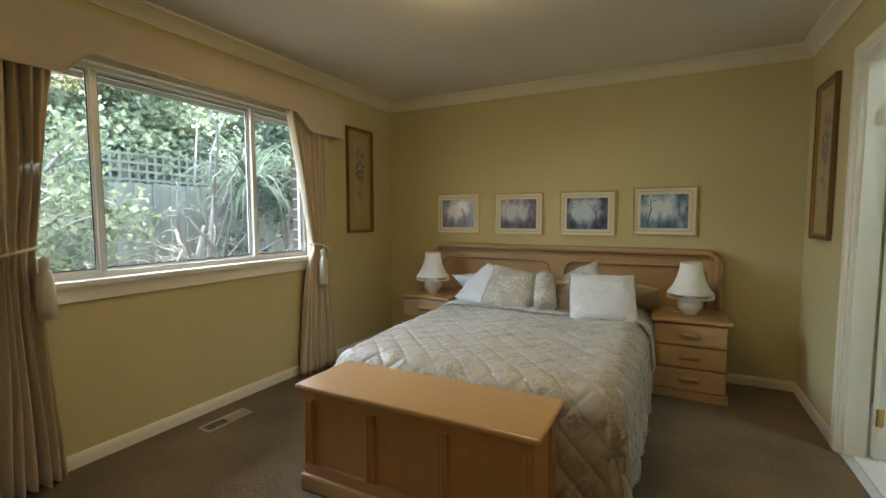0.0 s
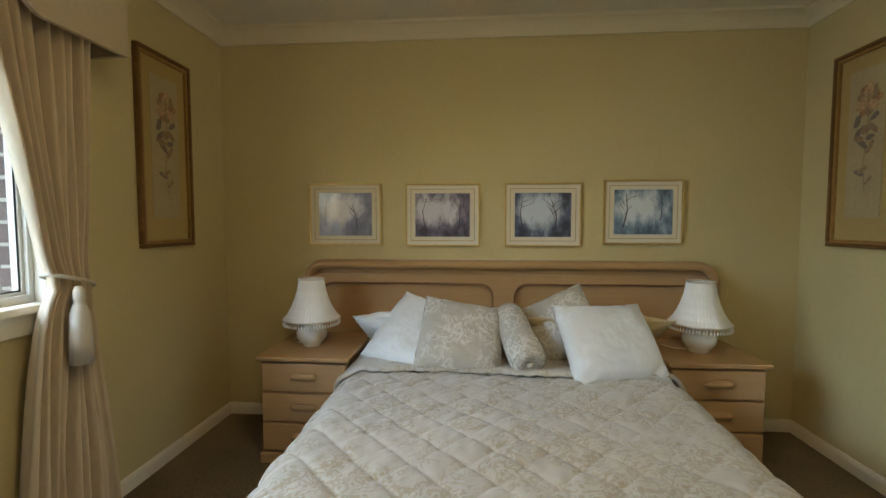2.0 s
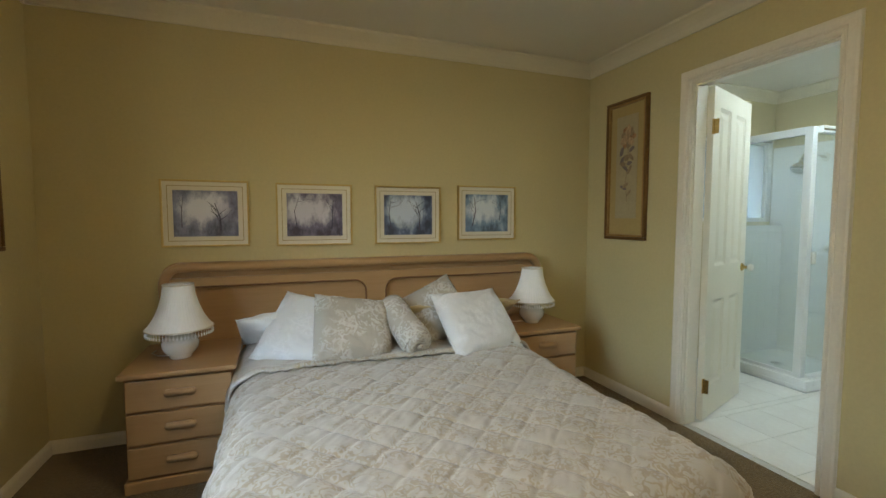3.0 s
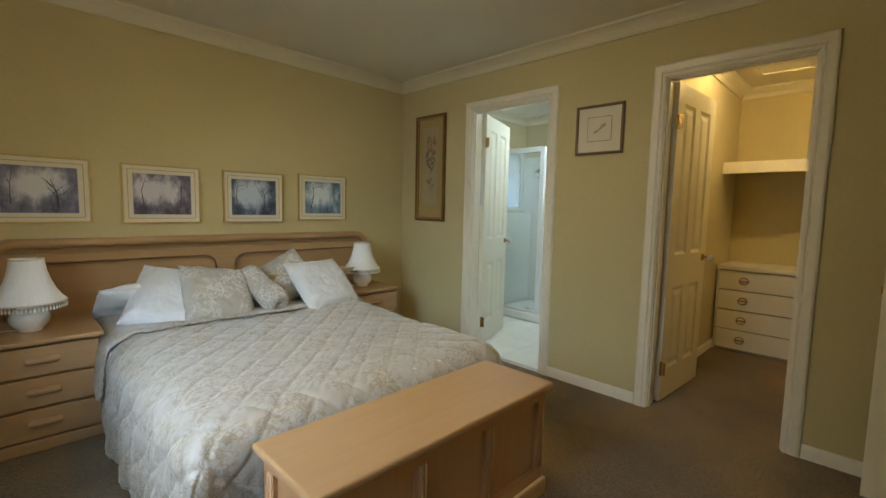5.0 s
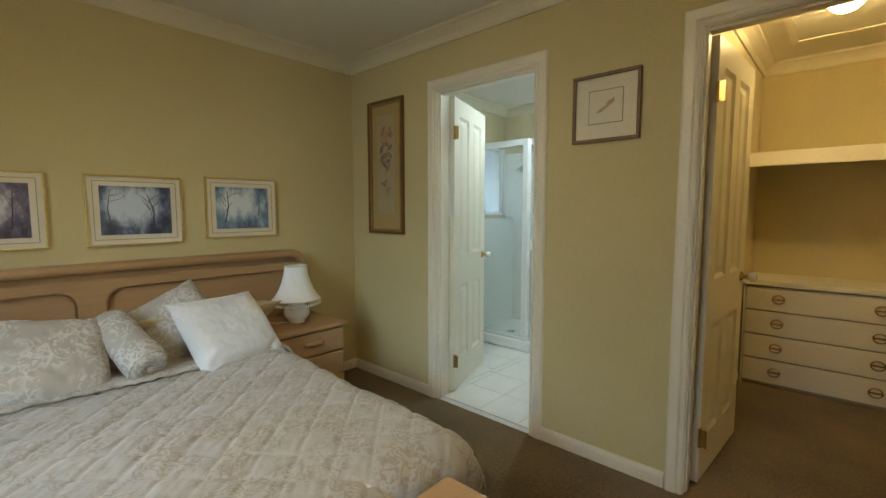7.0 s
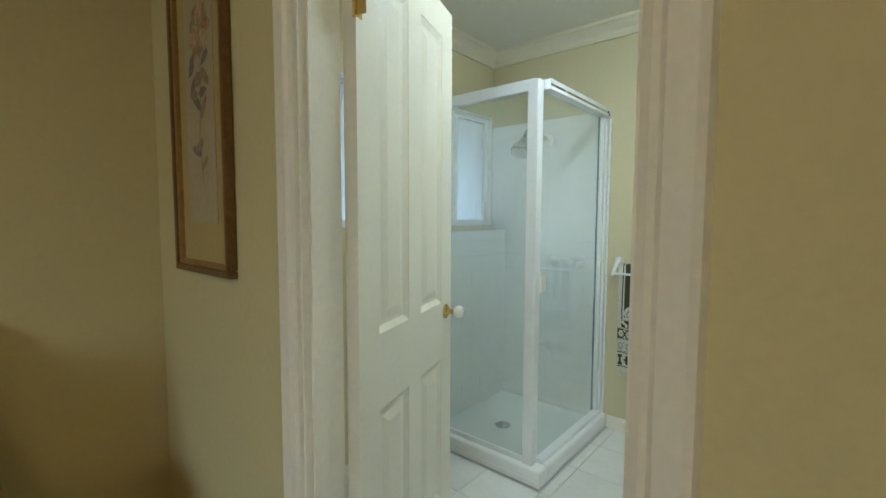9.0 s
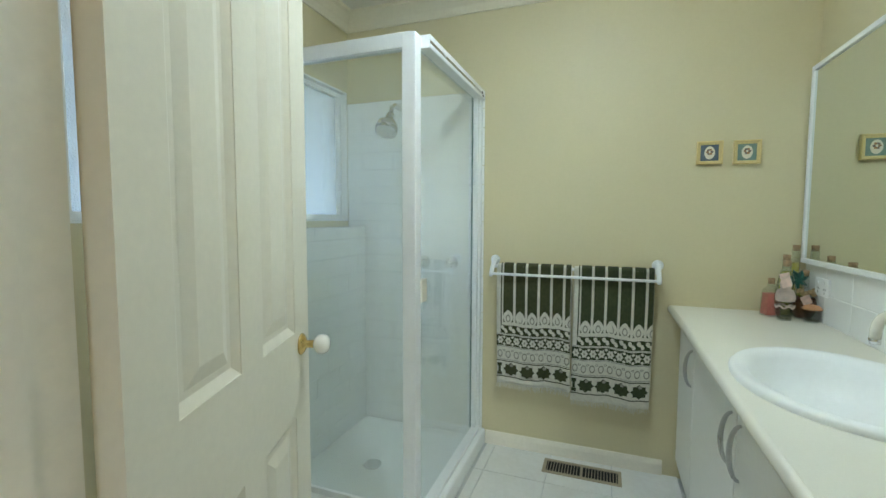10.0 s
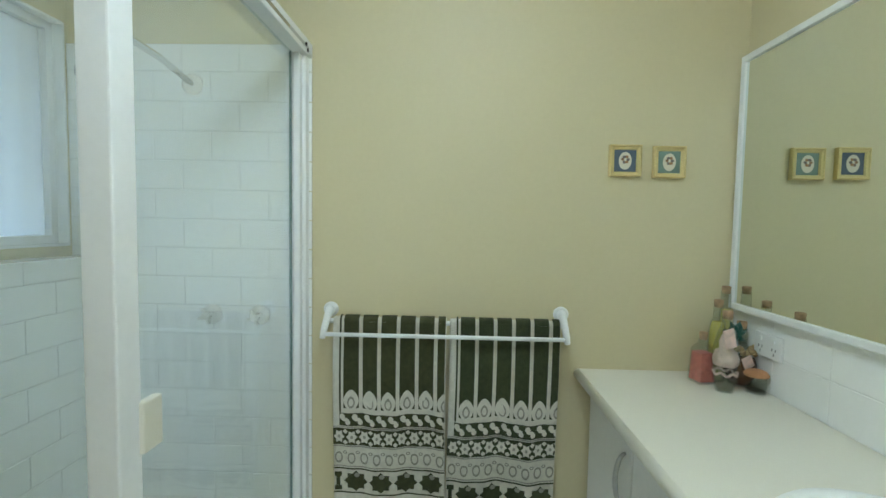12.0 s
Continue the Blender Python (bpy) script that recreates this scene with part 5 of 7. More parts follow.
def flower_picture(m, label, w=0.385, h=0.968):
    p = thing("botanical_picture", label, "picture", "tall botanical pictures", m=m)
    frame_bars(w, h, 0.020, 0.028, "bronze", p, 0.006)
    frame_bars(w - 0.040, h - 0.040, 0.016, 0.022, "oldgold", p, 0.004)
    part("mount", slab(-w / 2 + 0.03, w / 2 - 0.03, -h / 2 + 0.03, h / 2 - 0.03, -0.008, -0.001), "mat2", p, "buff mount")
    sheet = part("sheet", slab(-0.098, 0.098, -0.335, 0.375, -0.0105, -0.008), "paper", p, "aged cream sheet with a flower study")
    y = -0.0112
    b = bmesh.new()
    pts = [(0.018, 0.20), (0.010, 0.05), (-0.004, -0.08), (0.012, -0.22)]
    for (ax, az), (cx, cz) in zip(pts, pts[1:]):
        vs = [b.verts.new(v) for v in ((ax - 0.003, 0, az), (ax + 0.003, 0, az), (cx + 0.003, 0, cz), (cx - 0.003, 0, cz))]
        b.faces.new(vs)
    part("stem_shape", b, "sepia", sheet, m=Matrix.Translation((0, y, 0)))
    for k in range(9):
        a = 2 * math.pi * k / 9
        part("petal_shape", blob(0.008 + 0.036 * math.cos(a), 0.225 + 0.044 * math.sin(a), 0.036, 0.026, 14, 0.25, k, a), ("petal", "sepia", "petalpale")[k % 3], sheet, m=Matrix.Translation((0, y - 0.0004 * (k % 3), 0)))
    for k, (cx, cz, rx, rz, r) in enumerate(((-0.035, 0.075, 0.040, 0.015, 0.8), (0.045, 0.085, 0.036, 0.013, -0.9), (-0.015, 0.02, 0.045, 0.014, -0.7), (0.03, 0.0, 0.04, 0.012, 1.0), (-0.025, -0.12, 0.034, 0.012, -0.5), (0.028, -0.16, 0.03, 0.010, 0.8), (-0.045, 0.13, 0.034, 0.017, 1.2), (0.0, 0.085, 0.030, 0.020, 0.3), (0.05, 0.14, 0.028, 0.014, 0.6), (-0.03, 0.045, 0.030, 0.016, -0.2), (0.03, 0.045, 0.026, 0.013, 0.2), (0.0, -0.105, 0.030, 0.013, 0.5))):
        part("leaf_shape", blob(cx, cz, rx, rz, 16, 0.15, 40 + k, r), "sepia" if k % 2 else "ink", sheet, m=Matrix.Translation((0, y - 0.0003 * k, 0)))
    return p


ZF = (1.114 + 2.086) / 2
flower_picture(pose(0.0005, -0.535, ZF, 0, 0, 90), "tall bronze-framed flower study beside the curtain")
flower_picture(pose(W - 0.0005, -0.415, ZF, 0, 0, -90), "tall bronze-framed flower study beside the ensuite door")

M["sketch_pink"] = surf("faint_pink_wash", (0.58, 0.36, 0.27), rough=0.85, var=0.2, bump=0)
M["sketch_grey"] = surf("faint_pencil", (0.42, 0.36, 0.29), rough=0.85, var=0.2, bump=0)
sq = thing("square_picture", "brown-framed sketch in a wide cream mount", "picture", m=pose(W - 0.0005, -2.04, 1.782, 0, 0, -90))
frame_bars(0.330, 0.325, 0.016, 0.022, "brown", sq, 0.004)
part("mount", slab(-0.15, 0.15, -0.148, 0.148, -0.008, -0.001), "mat", sq)
part("mount_edge", slab(-0.084, 0.084, -0.076, 0.084, -0.0092, -0.008), "brown", sq)
sk = part("sheet", slab(-0.081, 0.081, -0.073, 0.081, -0.0104, -0.009), "mat", sq, "pale sheet with a small sketch")
for k, (cx, cz, rx, rz, r) in enumerate(((0.0, 0.0, 0.05, 0.006, 0.5), (0.02, 0.018, 0.022, 0.011, 0.7), (-0.02, -0.012, 0.018, 0.008, 0.3), (0.035, 0.03, 0.012, 0.007, 0.9))):
    part("sketch_stroke", blob(cx, cz, rx, rz, 14, 0.2, 70 + k, r), "sketch_pink" if k == 1 else "sketch_grey", sk, m=Matrix.Translation((0, -0.0112 - 0.0003 * k, 0)))

# ---- walk-in robe ----
dr = thing("chest_of_drawers", "white four-drawer robe chest with brass ring pulls", "drawers")
DX, DY0, DY1, DZ = 5.245, -3.36, -2.405, 0.782
# brown carcass paints the shade in the gaps between the drawer fronts
part("carcass", box(DX + 0.02, RX1 - 0.005, DY0, DY1, 0.0, DZ - 0.040), "vent", dr)
part("side_panel", box(DX + 0.002, RX1 - 0.005, DY1, DY1 + 0.014, 0.0, DZ - 0.040), "ivory", dr)
part("side_panel", box(DX + 0.002, RX1 - 0.005, DY0 - 0.014, DY0, 0.0, DZ - 0.040), "ivory", dr)
part("top", box(DX - 0.012, RX1 - 0.005, DY0 - 0.020, DY1 + 0.020, DZ - 0.038, DZ, 0.005), "ivory", dr, "cream top with rounded edge")
for i in range(4):
    z0 = 0.028 + i * 0.179
    f = part("drawer_front", box(DX, DX + 0.018, DY0 + 0.004, DY1 - 0.004, z0, z0 + 0.167, 0.003), "ivory", dr)
    for yy in (-2.60, -3.13):
        ring = [(0, 0.034 * math.cos(a), 0.030 * math.sin(a)) for a in [2 * math.pi * k / 24 for k in range(25)]]
        b = tube(ring, 0.0045, 8)
        box(-0.004, 0.002, -0.036, 0.036, -0.006, 0.006, 0.002, bm=b)
        part("ring_pull", b, "brass", f, "round brass pull", True, Matrix.Translation((DX - 0.006, yy, z0 + 0.085)))
shf = thing("robe_shelf", "white shelf with deep front edge across the robe", "shelf")
part("board", box(DX - 0.02, RX1 - 0.002, RY0 + 0.004, RY1 - 0.004, 1.665, 1.685), "trim", shf)
part("front_edge", box(DX - 0.04, DX - 0.02, RY0 + 0.004, RY1 - 0.004, 1.60, 1.70, 0.003), "trim", shf)

# ---- ensuite: shower ----
SX0, SY0, SH = 4.765, -0.840, 1.921
scr = thing("shower_enclosure", "white-framed clear glass shower with sliding door and moulded tray", "shower")
sb = scr
b = bmesh.new()
box(SX0 - 0.03, BX1 - 0.009, SY0 - 0.03, -0.009, 0.0, 0.035, 0.008, bm=b)
for x0, x1, a0, a1 in ((SX0 - 0.03, SX0 + 0.05, SY0 - 0.03, -0.009), (SX0 + 0.05, BX1 - 0.009, SY0 - 0.03, SY0 + 0.05)):
    box(x0, x1, a0, a1, 0.030, 0.085, 0.012, bm=b, seg=3)
part("tray", b, "acryl", sb)
b = lathe([(0, 0.0), (0.045, 0.0), (0.045, 0.004), (0.04, 0.006), (0.0, 0.006)], 24)
w = part("waste", b, "chrome", sb, "chrome waste grate", m=Matrix.Translation((5.12, -0.42, 0.0352)))

pw = 0.042


def post(x0, x1, a0, a1, z0, z1, name="post", bev=0.004):
    part(name, box(x0, x1, a0, a1, z0, z1, bev), "powder", scr)


post(SX0 - 0.008, SX0 + 0.045, SY0 + 0.026, SY0 + 0.080, 0.085, SH)            # corner
post(SX0, SX0 + 0.03, -0.045, -0.010, 0.085, SH)                            # at the north wall
post(BX1 - 0.045, BX1 - 0.0095, SY0, SY0 + 0.03, 0.085, SH)                  # at the east wall
post(SX0 - 0.006, SX0 + 0.036, SY0 + 0.045, -0.010, SH - 0.052, SH + 0.004, "head_rail")
post(SX0 + 0.045, BX1 - 0.0095, SY0 - 0.010, SY0 + 0.046, SH - 0.045, SH + 0.004, "head_rail")
post(SX0, SX0 + 0.03, SY0 + 0.080, -0.045, 0.085, 0.112, "bottom_rail")
post(SX0 + 0.045, BX1 - 0.045, SY0 - 0.006, SY0 + 0.050, 0.085, 0.108, "bottom_rail")
part("track_groove", box(SX0 + 0.045, BX1 - 0.046, SY0 - 0.0105, SY0 - 0.0098, SH - 0.030, SH - 0.018), "steel", scr)
for x in (BX1 - 0.075, BX1 - 0.06):
    part("roller_cap", lathe([(0, 0), (0.006, 0), (0.006, 0.003), (0, 0.004)], 12), "dark", scr, m=Matrix.Translation((x, SY0 - 0.011, SH - 0.02 - (x > BX1 - 0.07) * 0.014)) @ Euler((radians(90), 0, 0)).to_matrix().to_4x4())
for name, bb in (("side_pane", box(SX0 + 0.011, SX0 + 0.017, SY0 + 0.080, -0.045, 0.112, SH - 0.052)), ("sliding_pane", box(SX0 + 0.045, BX1 - 0.085, SY0 + 0.034, SY0 + 0.040, 0.108, SH - 0.045))):
    g = part(name, bb, "showerglass", scr, "clear toughened glass")
    g.visible_shadow = False
M["edge"] = surf("green_glass_edge", (0.10, 0.20, 0.17), rough=0.2, bump=0)
part("glass_edge", box(BX1 - 0.0850, BX1 - 0.0815, SY0 + 0.0335, SY0 + 0.0405, 0.108, SH - 0.045), "edge", scr, "greenish polished glass edge")
post(BX1 - 0.075, BX1 - 0.047, SY0 + 0.010, SY0 + 0.032, 0.108, SH - 0.045, "door_jamb")
b = box(4.803, 4.852, SY0 + 0.018, SY0 + 0.0345, 0.930, 1.020, 0.004)
part("pull", b, "bench", scr, "cream plastic door pull")

hd = thing("wall_shower", "chrome wall shower with bent arm and rose", "shower rose")
b = lathe([(0.0, 0.0), (0.036, 0.0), (0.036, 0.004), (0.03, 0.009), (0.014, 0.014), (0.0, 0.014)], 24)
part("wall_flange", b, "glaze", hd, "white flange", True, Matrix.Translation((BX1 - 0.0088, -0.440, 1.790)) @ Euler((0, radians(-90), 0)).to_matrix().to_4x4())
part("arm", tube([(BX1 - 0.012, -0.440, 1.790), (BX1 - 0.20, -0.470, 1.800), (BX1 - 0.37, -0.496, 1.796), (BX1 - 0.412, -0.502, 1.776), (BX1 - 0.430, -0.505, 1.738)], 0.010, 12), "chrome", hd, smooth=True)
b = lathe([(0.0, 0.0), (0.014, 0.002), (0.017, 0.016), (0.014, 0.026), (0.026, 0.038), (0.042, 0.056), (0.046, 0.075), (0.043, 0.088), (0.036, 0.090), (0.0, 0.086)], 28)
part("rose", b, "chrome", hd, "chrome rose", True, Matrix.Translation((BX1 - 0.427, -0.505, 1.742)) @ Euler((radians(180), radians(30), 0)).to_matrix().to_4x4() @ Matrix.Scale(1.2, 4))


def shower_tap(y):
    t = thing("shower_tap", "white shower tap with clear cross handle", "tap", "shower taps", m=Matrix.Translation((BX1 - 0.0088, y, 1.005)) @ Euler((0, radians(-90), 0)).to_matrix().to_4x4())
    part("flange", lathe([(0, 0.0), (0.034, 0.0), (0.034, 0.003), (0.026, 0.012), (0.016, 0.018), (0.013, 0.038), (0.0, 0.038)], 24), "glaze", t, smooth=True)
    b = lathe([(0.0, 0.030), (0.014, 0.030), (0.016, 0.045), (0.012, 0.056), (0.0, 0.058)], 16)
    for a in range(4):
        c, s = math.cos(a * math.pi / 2 + 0.4), math.sin(a * math.pi / 2 + 0.4)
        tube([(0.01 * c, 0.01 * s, 0.046), (0.026 * c, 0.026 * s, 0.047), (0.030 * c, 0.030 * s, 0.047)], 0.006, 8, b, [0.004, 0.006, 0.002])
    part("handle", b, "porc", t, "ivory cross handle", True)


shower_tap(-0.50)
shower_tap(-0.668)

# frosted window with a sliding light
bw = thing("window_2", "frosted two-light bathroom window", "window", kind="structure")
x0, x1, z0, z1 = BWIN
b = bmesh.new()
fy0, fy1 = 0.035, 0.09
box(x0, x1, fy0, fy1, z0, z0 + 0.035, bm=b)
box(x0, x1, fy0, fy1, z1 - 0.03, z1, bm=b)
box(x0, x0 + 0.03, fy0, fy1, z0 + 0.035, z1 - 0.03, bm=b)
box(x1 - 0.03, x1, fy0, fy1, z0 + 0.035, z1 - 0.03, bm=b)
part("window_frame", b, "powder", bw)
for c in (4.70, 5.225):
    part("mullion", box(c - 0.022, c + 0.022, fy0 + 0.008, fy1 - 0.005, z0 + 0.035, z1 - 0.03, 0.003), "powder", bw)
for a0, a1 in ((x0 + 0.03, 4.678), (4.722, 5.203), (5.247, x1 - 0.03)):
    g = part("pane", box(a0, a1, 0.06, 0.066, z0 + 0.035, z1 - 0.03), "frost", bw, "obscure rippled glass")
    g.visible_shadow = False
part("window_sill", box(x0, x1, -0.001, 0.035, z0 - 0.001, z0 + 0.008, 0.002), "tile", bw)
part("reveal_lining", box(x1 - 0.006, x1 + 0.0005, -0.001, 0.035, z0 + 0.008, z1), "tile", bw)
part("reveal_lining", box(x0, x1 - 0.006, -0.001, 0.035, z1 - 0.006, z1 + 0.0005), "tile", bw)

# ---- ensuite: vanity ----
VY, VZ = -1.775, 0.842
va = thing("vanity_cabinet", "white laminate vanity cabinet with arched steel pulls", "vanity")
part("carcass", box(BX0 + 0.002, BX1 - 0.004, BY0 + 0.004, VY - 0.060, 0.09, VZ - 0.16), "lam", va)
part("carcass_rail", box(BX0 + 0.002, BX1 - 0.004, VY - 0.075, VY - 0.060, VZ - 0.16, VZ - 0.034), "lam", va)
part("kick", box(BX0 + 0.002, BX1 - 0.004, BY0 + 0.004, VY - 0.085, 0.0, 0.09), "lam", va)
for a0, a1, hx in ((5.225, 5.585, 5.265), (4.625, 5.215, 4.665), (4.035, 4.615, 4.575), (3.58, 4.025, 3.985)):
    d = part("door", box(a0, a1, VY - 0.058, VY - 0.040, 0.095, VZ - 0.042, 0.002), "lam", va)
    pts = [(hx, VY - 0.040 + 0.026 * math.sin(math.pi * k / 12), 0.645 + 0.075 * math.cos(math.pi * k / 12)) for k in range(13)]
    part("pull", tube(pts, 0.0055, 10, None, [0.004 + 0.003 * math.sin(math.pi * k / 12) for k in range(13)]), "steel", d, "arched satin-steel pull", True)

# worktop with a round-fronted edge and an oval cut-out
BCX, BCY, BRX, BRY = 4.595, -2.028, 0.275, 0.195
vt = bmesh.new()
N = 64
oval = [(BCX + BRX * math.cos(2 * math.pi * k / N), BCY + BRY * math.sin(2 * math.pi * k / N)) for k in range(N)]


def rect_hit(c, s):
    xa, xb, ya, yb = BX0 + 0.002, BX1 - 0.001, BY0 + 0.001, VY
    k = min(((xb - BCX) / c if c > 1e-6 else (xa - BCX) / c if c < -1e-6 else 9e9), ((yb - BCY) / s if s > 1e-6 else (ya - BCY) / s if s < -1e-6 else 9e9))
    return BCX + k * c, BCY + k * s


angs = sorted([2 * math.pi * k / N for k in range(N)] + [math.atan2(yy - BCY, xx - BCX) % (2 * math.pi) for xx in (BX0 + 0.002, BX1 - 0.001) for yy in (BY0 + 0.001, VY)])
for z, flip in ((VZ, False), (VZ - 0.034, True)):
    inn = [vt.verts.new((BCX + BRX * math.cos(a), BCY + BRY * math.sin(a), z)) for a in angs]
    out = [vt.verts.new((*rect_hit(math.cos(a), math.sin(a)), z)) for a in angs]
    for k in range(len(angs)):
        q = (k + 1) % len(angs)
        f = (inn[k], out[k], out[q], inn[q])
        vt.faces.new(f if not flip else tuple(reversed(f)))
    if not flip:
        keep_in, keep_out = inn, out
    else:
        for k in range(len(angs)):
            q = (k + 1) % len(angs)
            vt.faces.new((keep_out[k], out[k], out[q], keep_out[q]))
            vt.faces.new((keep_in[k], keep_in[q], inn[q], inn[k]))
wt = thing("vanity_worktop", "cream laminate vanity worktop with rounded front edge", "worktop")
part("slab", vt, "bench", wt)
part("front_edge", tube([(BX0 + 0.003, VY, VZ - 0.017), (BX1 - 0.002, VY, VZ - 0.017)], 0.0168, 16), "bench", wt, smooth=True)

bs = thing("basin", "white oval drop-in ceramic basin in the vanity", "basin", m=Matrix.Translation((BCX, BCY, VZ)))
b = bmesh.new()
prof = [(1.115, 0.0), (1.12, 0.010), (1.09, 0.018), (1.03, 0.019), (0.985, 0.012), (0.95, -0.005), (0.90, -0.04), (0.80, -0.085), (0.62, -0.122), (0.38, -0.140), (0.12, -0.146), (0.06, -0.147)]
rings = []
for q, z in prof:
    rings.append([b.verts.new((BRX * q * math.cos(2 * math.pi * k / 72), (BRY * q + (0.016 if q > 1 else 0)) * math.sin(2 * math.pi * k / 72), z)) for k in range(72)])
for r0, r1 in zip(rings, rings[1:]):
    for k in range(72):
        b.faces.new((r0[k], r0[(k + 1) % 72], r1[(k + 1) % 72], r1[k]))
b.faces.new(rings[-1])
bmesh.ops.recalc_face_normals(b, faces=b.faces)
part("bowl", b, "acryl", bs, smooth=True)
part("waste", lathe([(0.0, 0.004), (0.018, 0.004), (0.022, 0.0), (0.02, -0.002), (0, -0.002)], 20), "chrome", bs, "chrome waste", True, Matrix.Translation((0, 0, -0.145)))

tp = thing("basin_tap", "cream swan-neck tap set with brass trim", "tap", m=Matrix.Translation((BCX + 0.055, -2.222, VZ + 0.014)))
neck = [(0, 0, 0.02), (0, 0.0, 0.08), (0, 0.004, 0.12)]
for k in range(1, 11):
    a = radians(180 - 18 * k)
    neck.append((0, 0.056 + 0.052 * math.cos(a), 0.12 + 0.052 * math.sin(a)))
neck.append((0, 0.109, 0.098))
part("spout", tube([(x * 1.0 - 0.0, y, z) for x, y, z in neck], 0.0125, 14, None, [0.016, 0.0145, 0.0135] + [0.0125] * 10 + [0.012]), "porc", tp, "cream swan-neck spout", True, Euler((0, 0, radians(-14))).to_matrix().to_4x4())
part("spout_base", lathe([(0, 0.0), (0.036, 0.0), (0.036, 0.004), (0.026, 0.012), (0.018, 0.022), (0.016, 0.032), (0, 0.032)], 24), "porc", tp, smooth=True)
part("trim_ring", lathe([(0.0, 0.0), (0.0375, 0.0), (0.0375, 0.003), (0.0, 0.003)], 24), "brass", tp, "brass ring")
part("spout_tip", lathe([(0, -0.014), (0.011, -0.014), (0.013, 0.0), (0, 0.0)], 14), "chrome", tp, "chrome nozzle", True, Euler((0, 0, radians(-14))).to_matrix().to_4x4() @ Matrix.Translation((0, 0.109, 0.099)))
for dx in (-0.105, 0.105):
    hnd = part("tap_handle", lathe([(0, 0.0), (0.034, 0.0), (0.034, 0.004), (0.027, 0.014), (0.018, 0.026), (0.014, 0.04), (0.013, 0.052), (0, 0.052)], 24), "porc", tp, "cream cross-handle tap", True, Matrix.Translation((dx, 0.0, 0)))
    b = bmesh.new()
    for a in range(4):
        c, s = math.cos(a * math.pi / 2 + 0.3), math.sin(a * math.pi / 2 + 0.3)
        tube([(0.004 * c, 0.004 * s, 0.060), (0.024 * c, 0.024 * s, 0.061), (0.036 * c, 0.036 * s, 0.061), (0.039 * c, 0.039 * s, 0.061)], 0.006, 8, b, [0.006, 0.005, 0.0075, 0.003])
    lathe([(0, 0.050), (0.012, 0.050), (0.013, 0.062), (0.010, 0.068), (0, 0.068)], 16, b)
    part("cross", b, "porc", hnd, smooth=True)
    part("cap", lathe([(0, 0.068), (0.010, 0.068), (0.009, 0.074), (0, 0.076)], 16), "brass", hnd, "brass cap", True)
    part("ring", lathe([(0, 0.0), (0.0355, 0.0), (0.0355, 0.003), (0, 0.003)], 24), "brass", hnd, "brass ring")

so_ = thing("soap_dish", "small white oval ceramic soap dish on the basin rim", "soap dish", m=Matrix.Translation((BCX - 0.17, -2.19, VZ + 0.018)))
part("dish", lathe([(0, 0.004), (0.03, 0.004), (0.042, 0.014), (0.046, 0.014), (0.038, 0.0), (0, 0.0)], 24), "glaze", so_, smooth=True)

# mirror with a white frame, splashback, outlet
mi = thing("mirror", "wide wall mirror in a slim white frame", "mirror")
MX0, MX1, MZ0, MZ1 = 3.72, BX1 - 0.012, 1.068, 1.890
mm = bpy.data.materials.new("silvered_mirror")
mm.use_nodes = True
mb = mm.node_tree.nodes["Principled BSDF"]
mb.inputs["Base Color"].default_value = (0.80, 0.85, 0.82, 1)
mb.inputs["Metallic"].default_value = 1.0
mb.inputs["Roughness"].default_value = 0.01
part("silvered_glass", box(MX0 + 0.012, MX1 - 0.012, BY0 + 0.002, BY0 + 0.024, MZ0 + 0.012, MZ1 - 0.012), mm, mi, "silvered mirror glass")
for x0, x1, z0, z1 in ((MX0, MX1, MZ0, MZ0 + 0.02), (MX0, MX1, MZ1 - 0.02, MZ1), (MX0, MX0 + 0.02, MZ0 + 0.02, MZ1 - 0.02), (MX1 - 0.02, MX1, MZ0 + 0.02, MZ1 - 0.02)):
    part("frame_bar", box(x0, x1, BY0 + 0.001, BY0 + 0.032, z0, z1, 0.003), "powder", mi)

ou = thing("power_outlet", "white double power outlet above the vanity", "outlet", m=Matrix.Translation((5.415, BY0 + 0.0085, 0.985)))
part("plate", box(-0.057, 0.057, 0.0, 0.009, -0.036, 0.036, 0.003), "powder", ou)
for dx in (-0.028, 0.028):
    part("switch", box(dx - 0.006, dx + 0.006, 0.009, 0.013, 0.012, 0.026, 0.001), "powder", ou)
    for k, (ax, az) in enumerate(((-0.007, -0.006), (0.007, -0.006), (0.0, -0.020))):
        part("socket_slot", box(dx + ax - 0.0012, dx + ax + 0.0012, 0.009, 0.0094, az - 0.004, az + 0.004), "dark", ou)

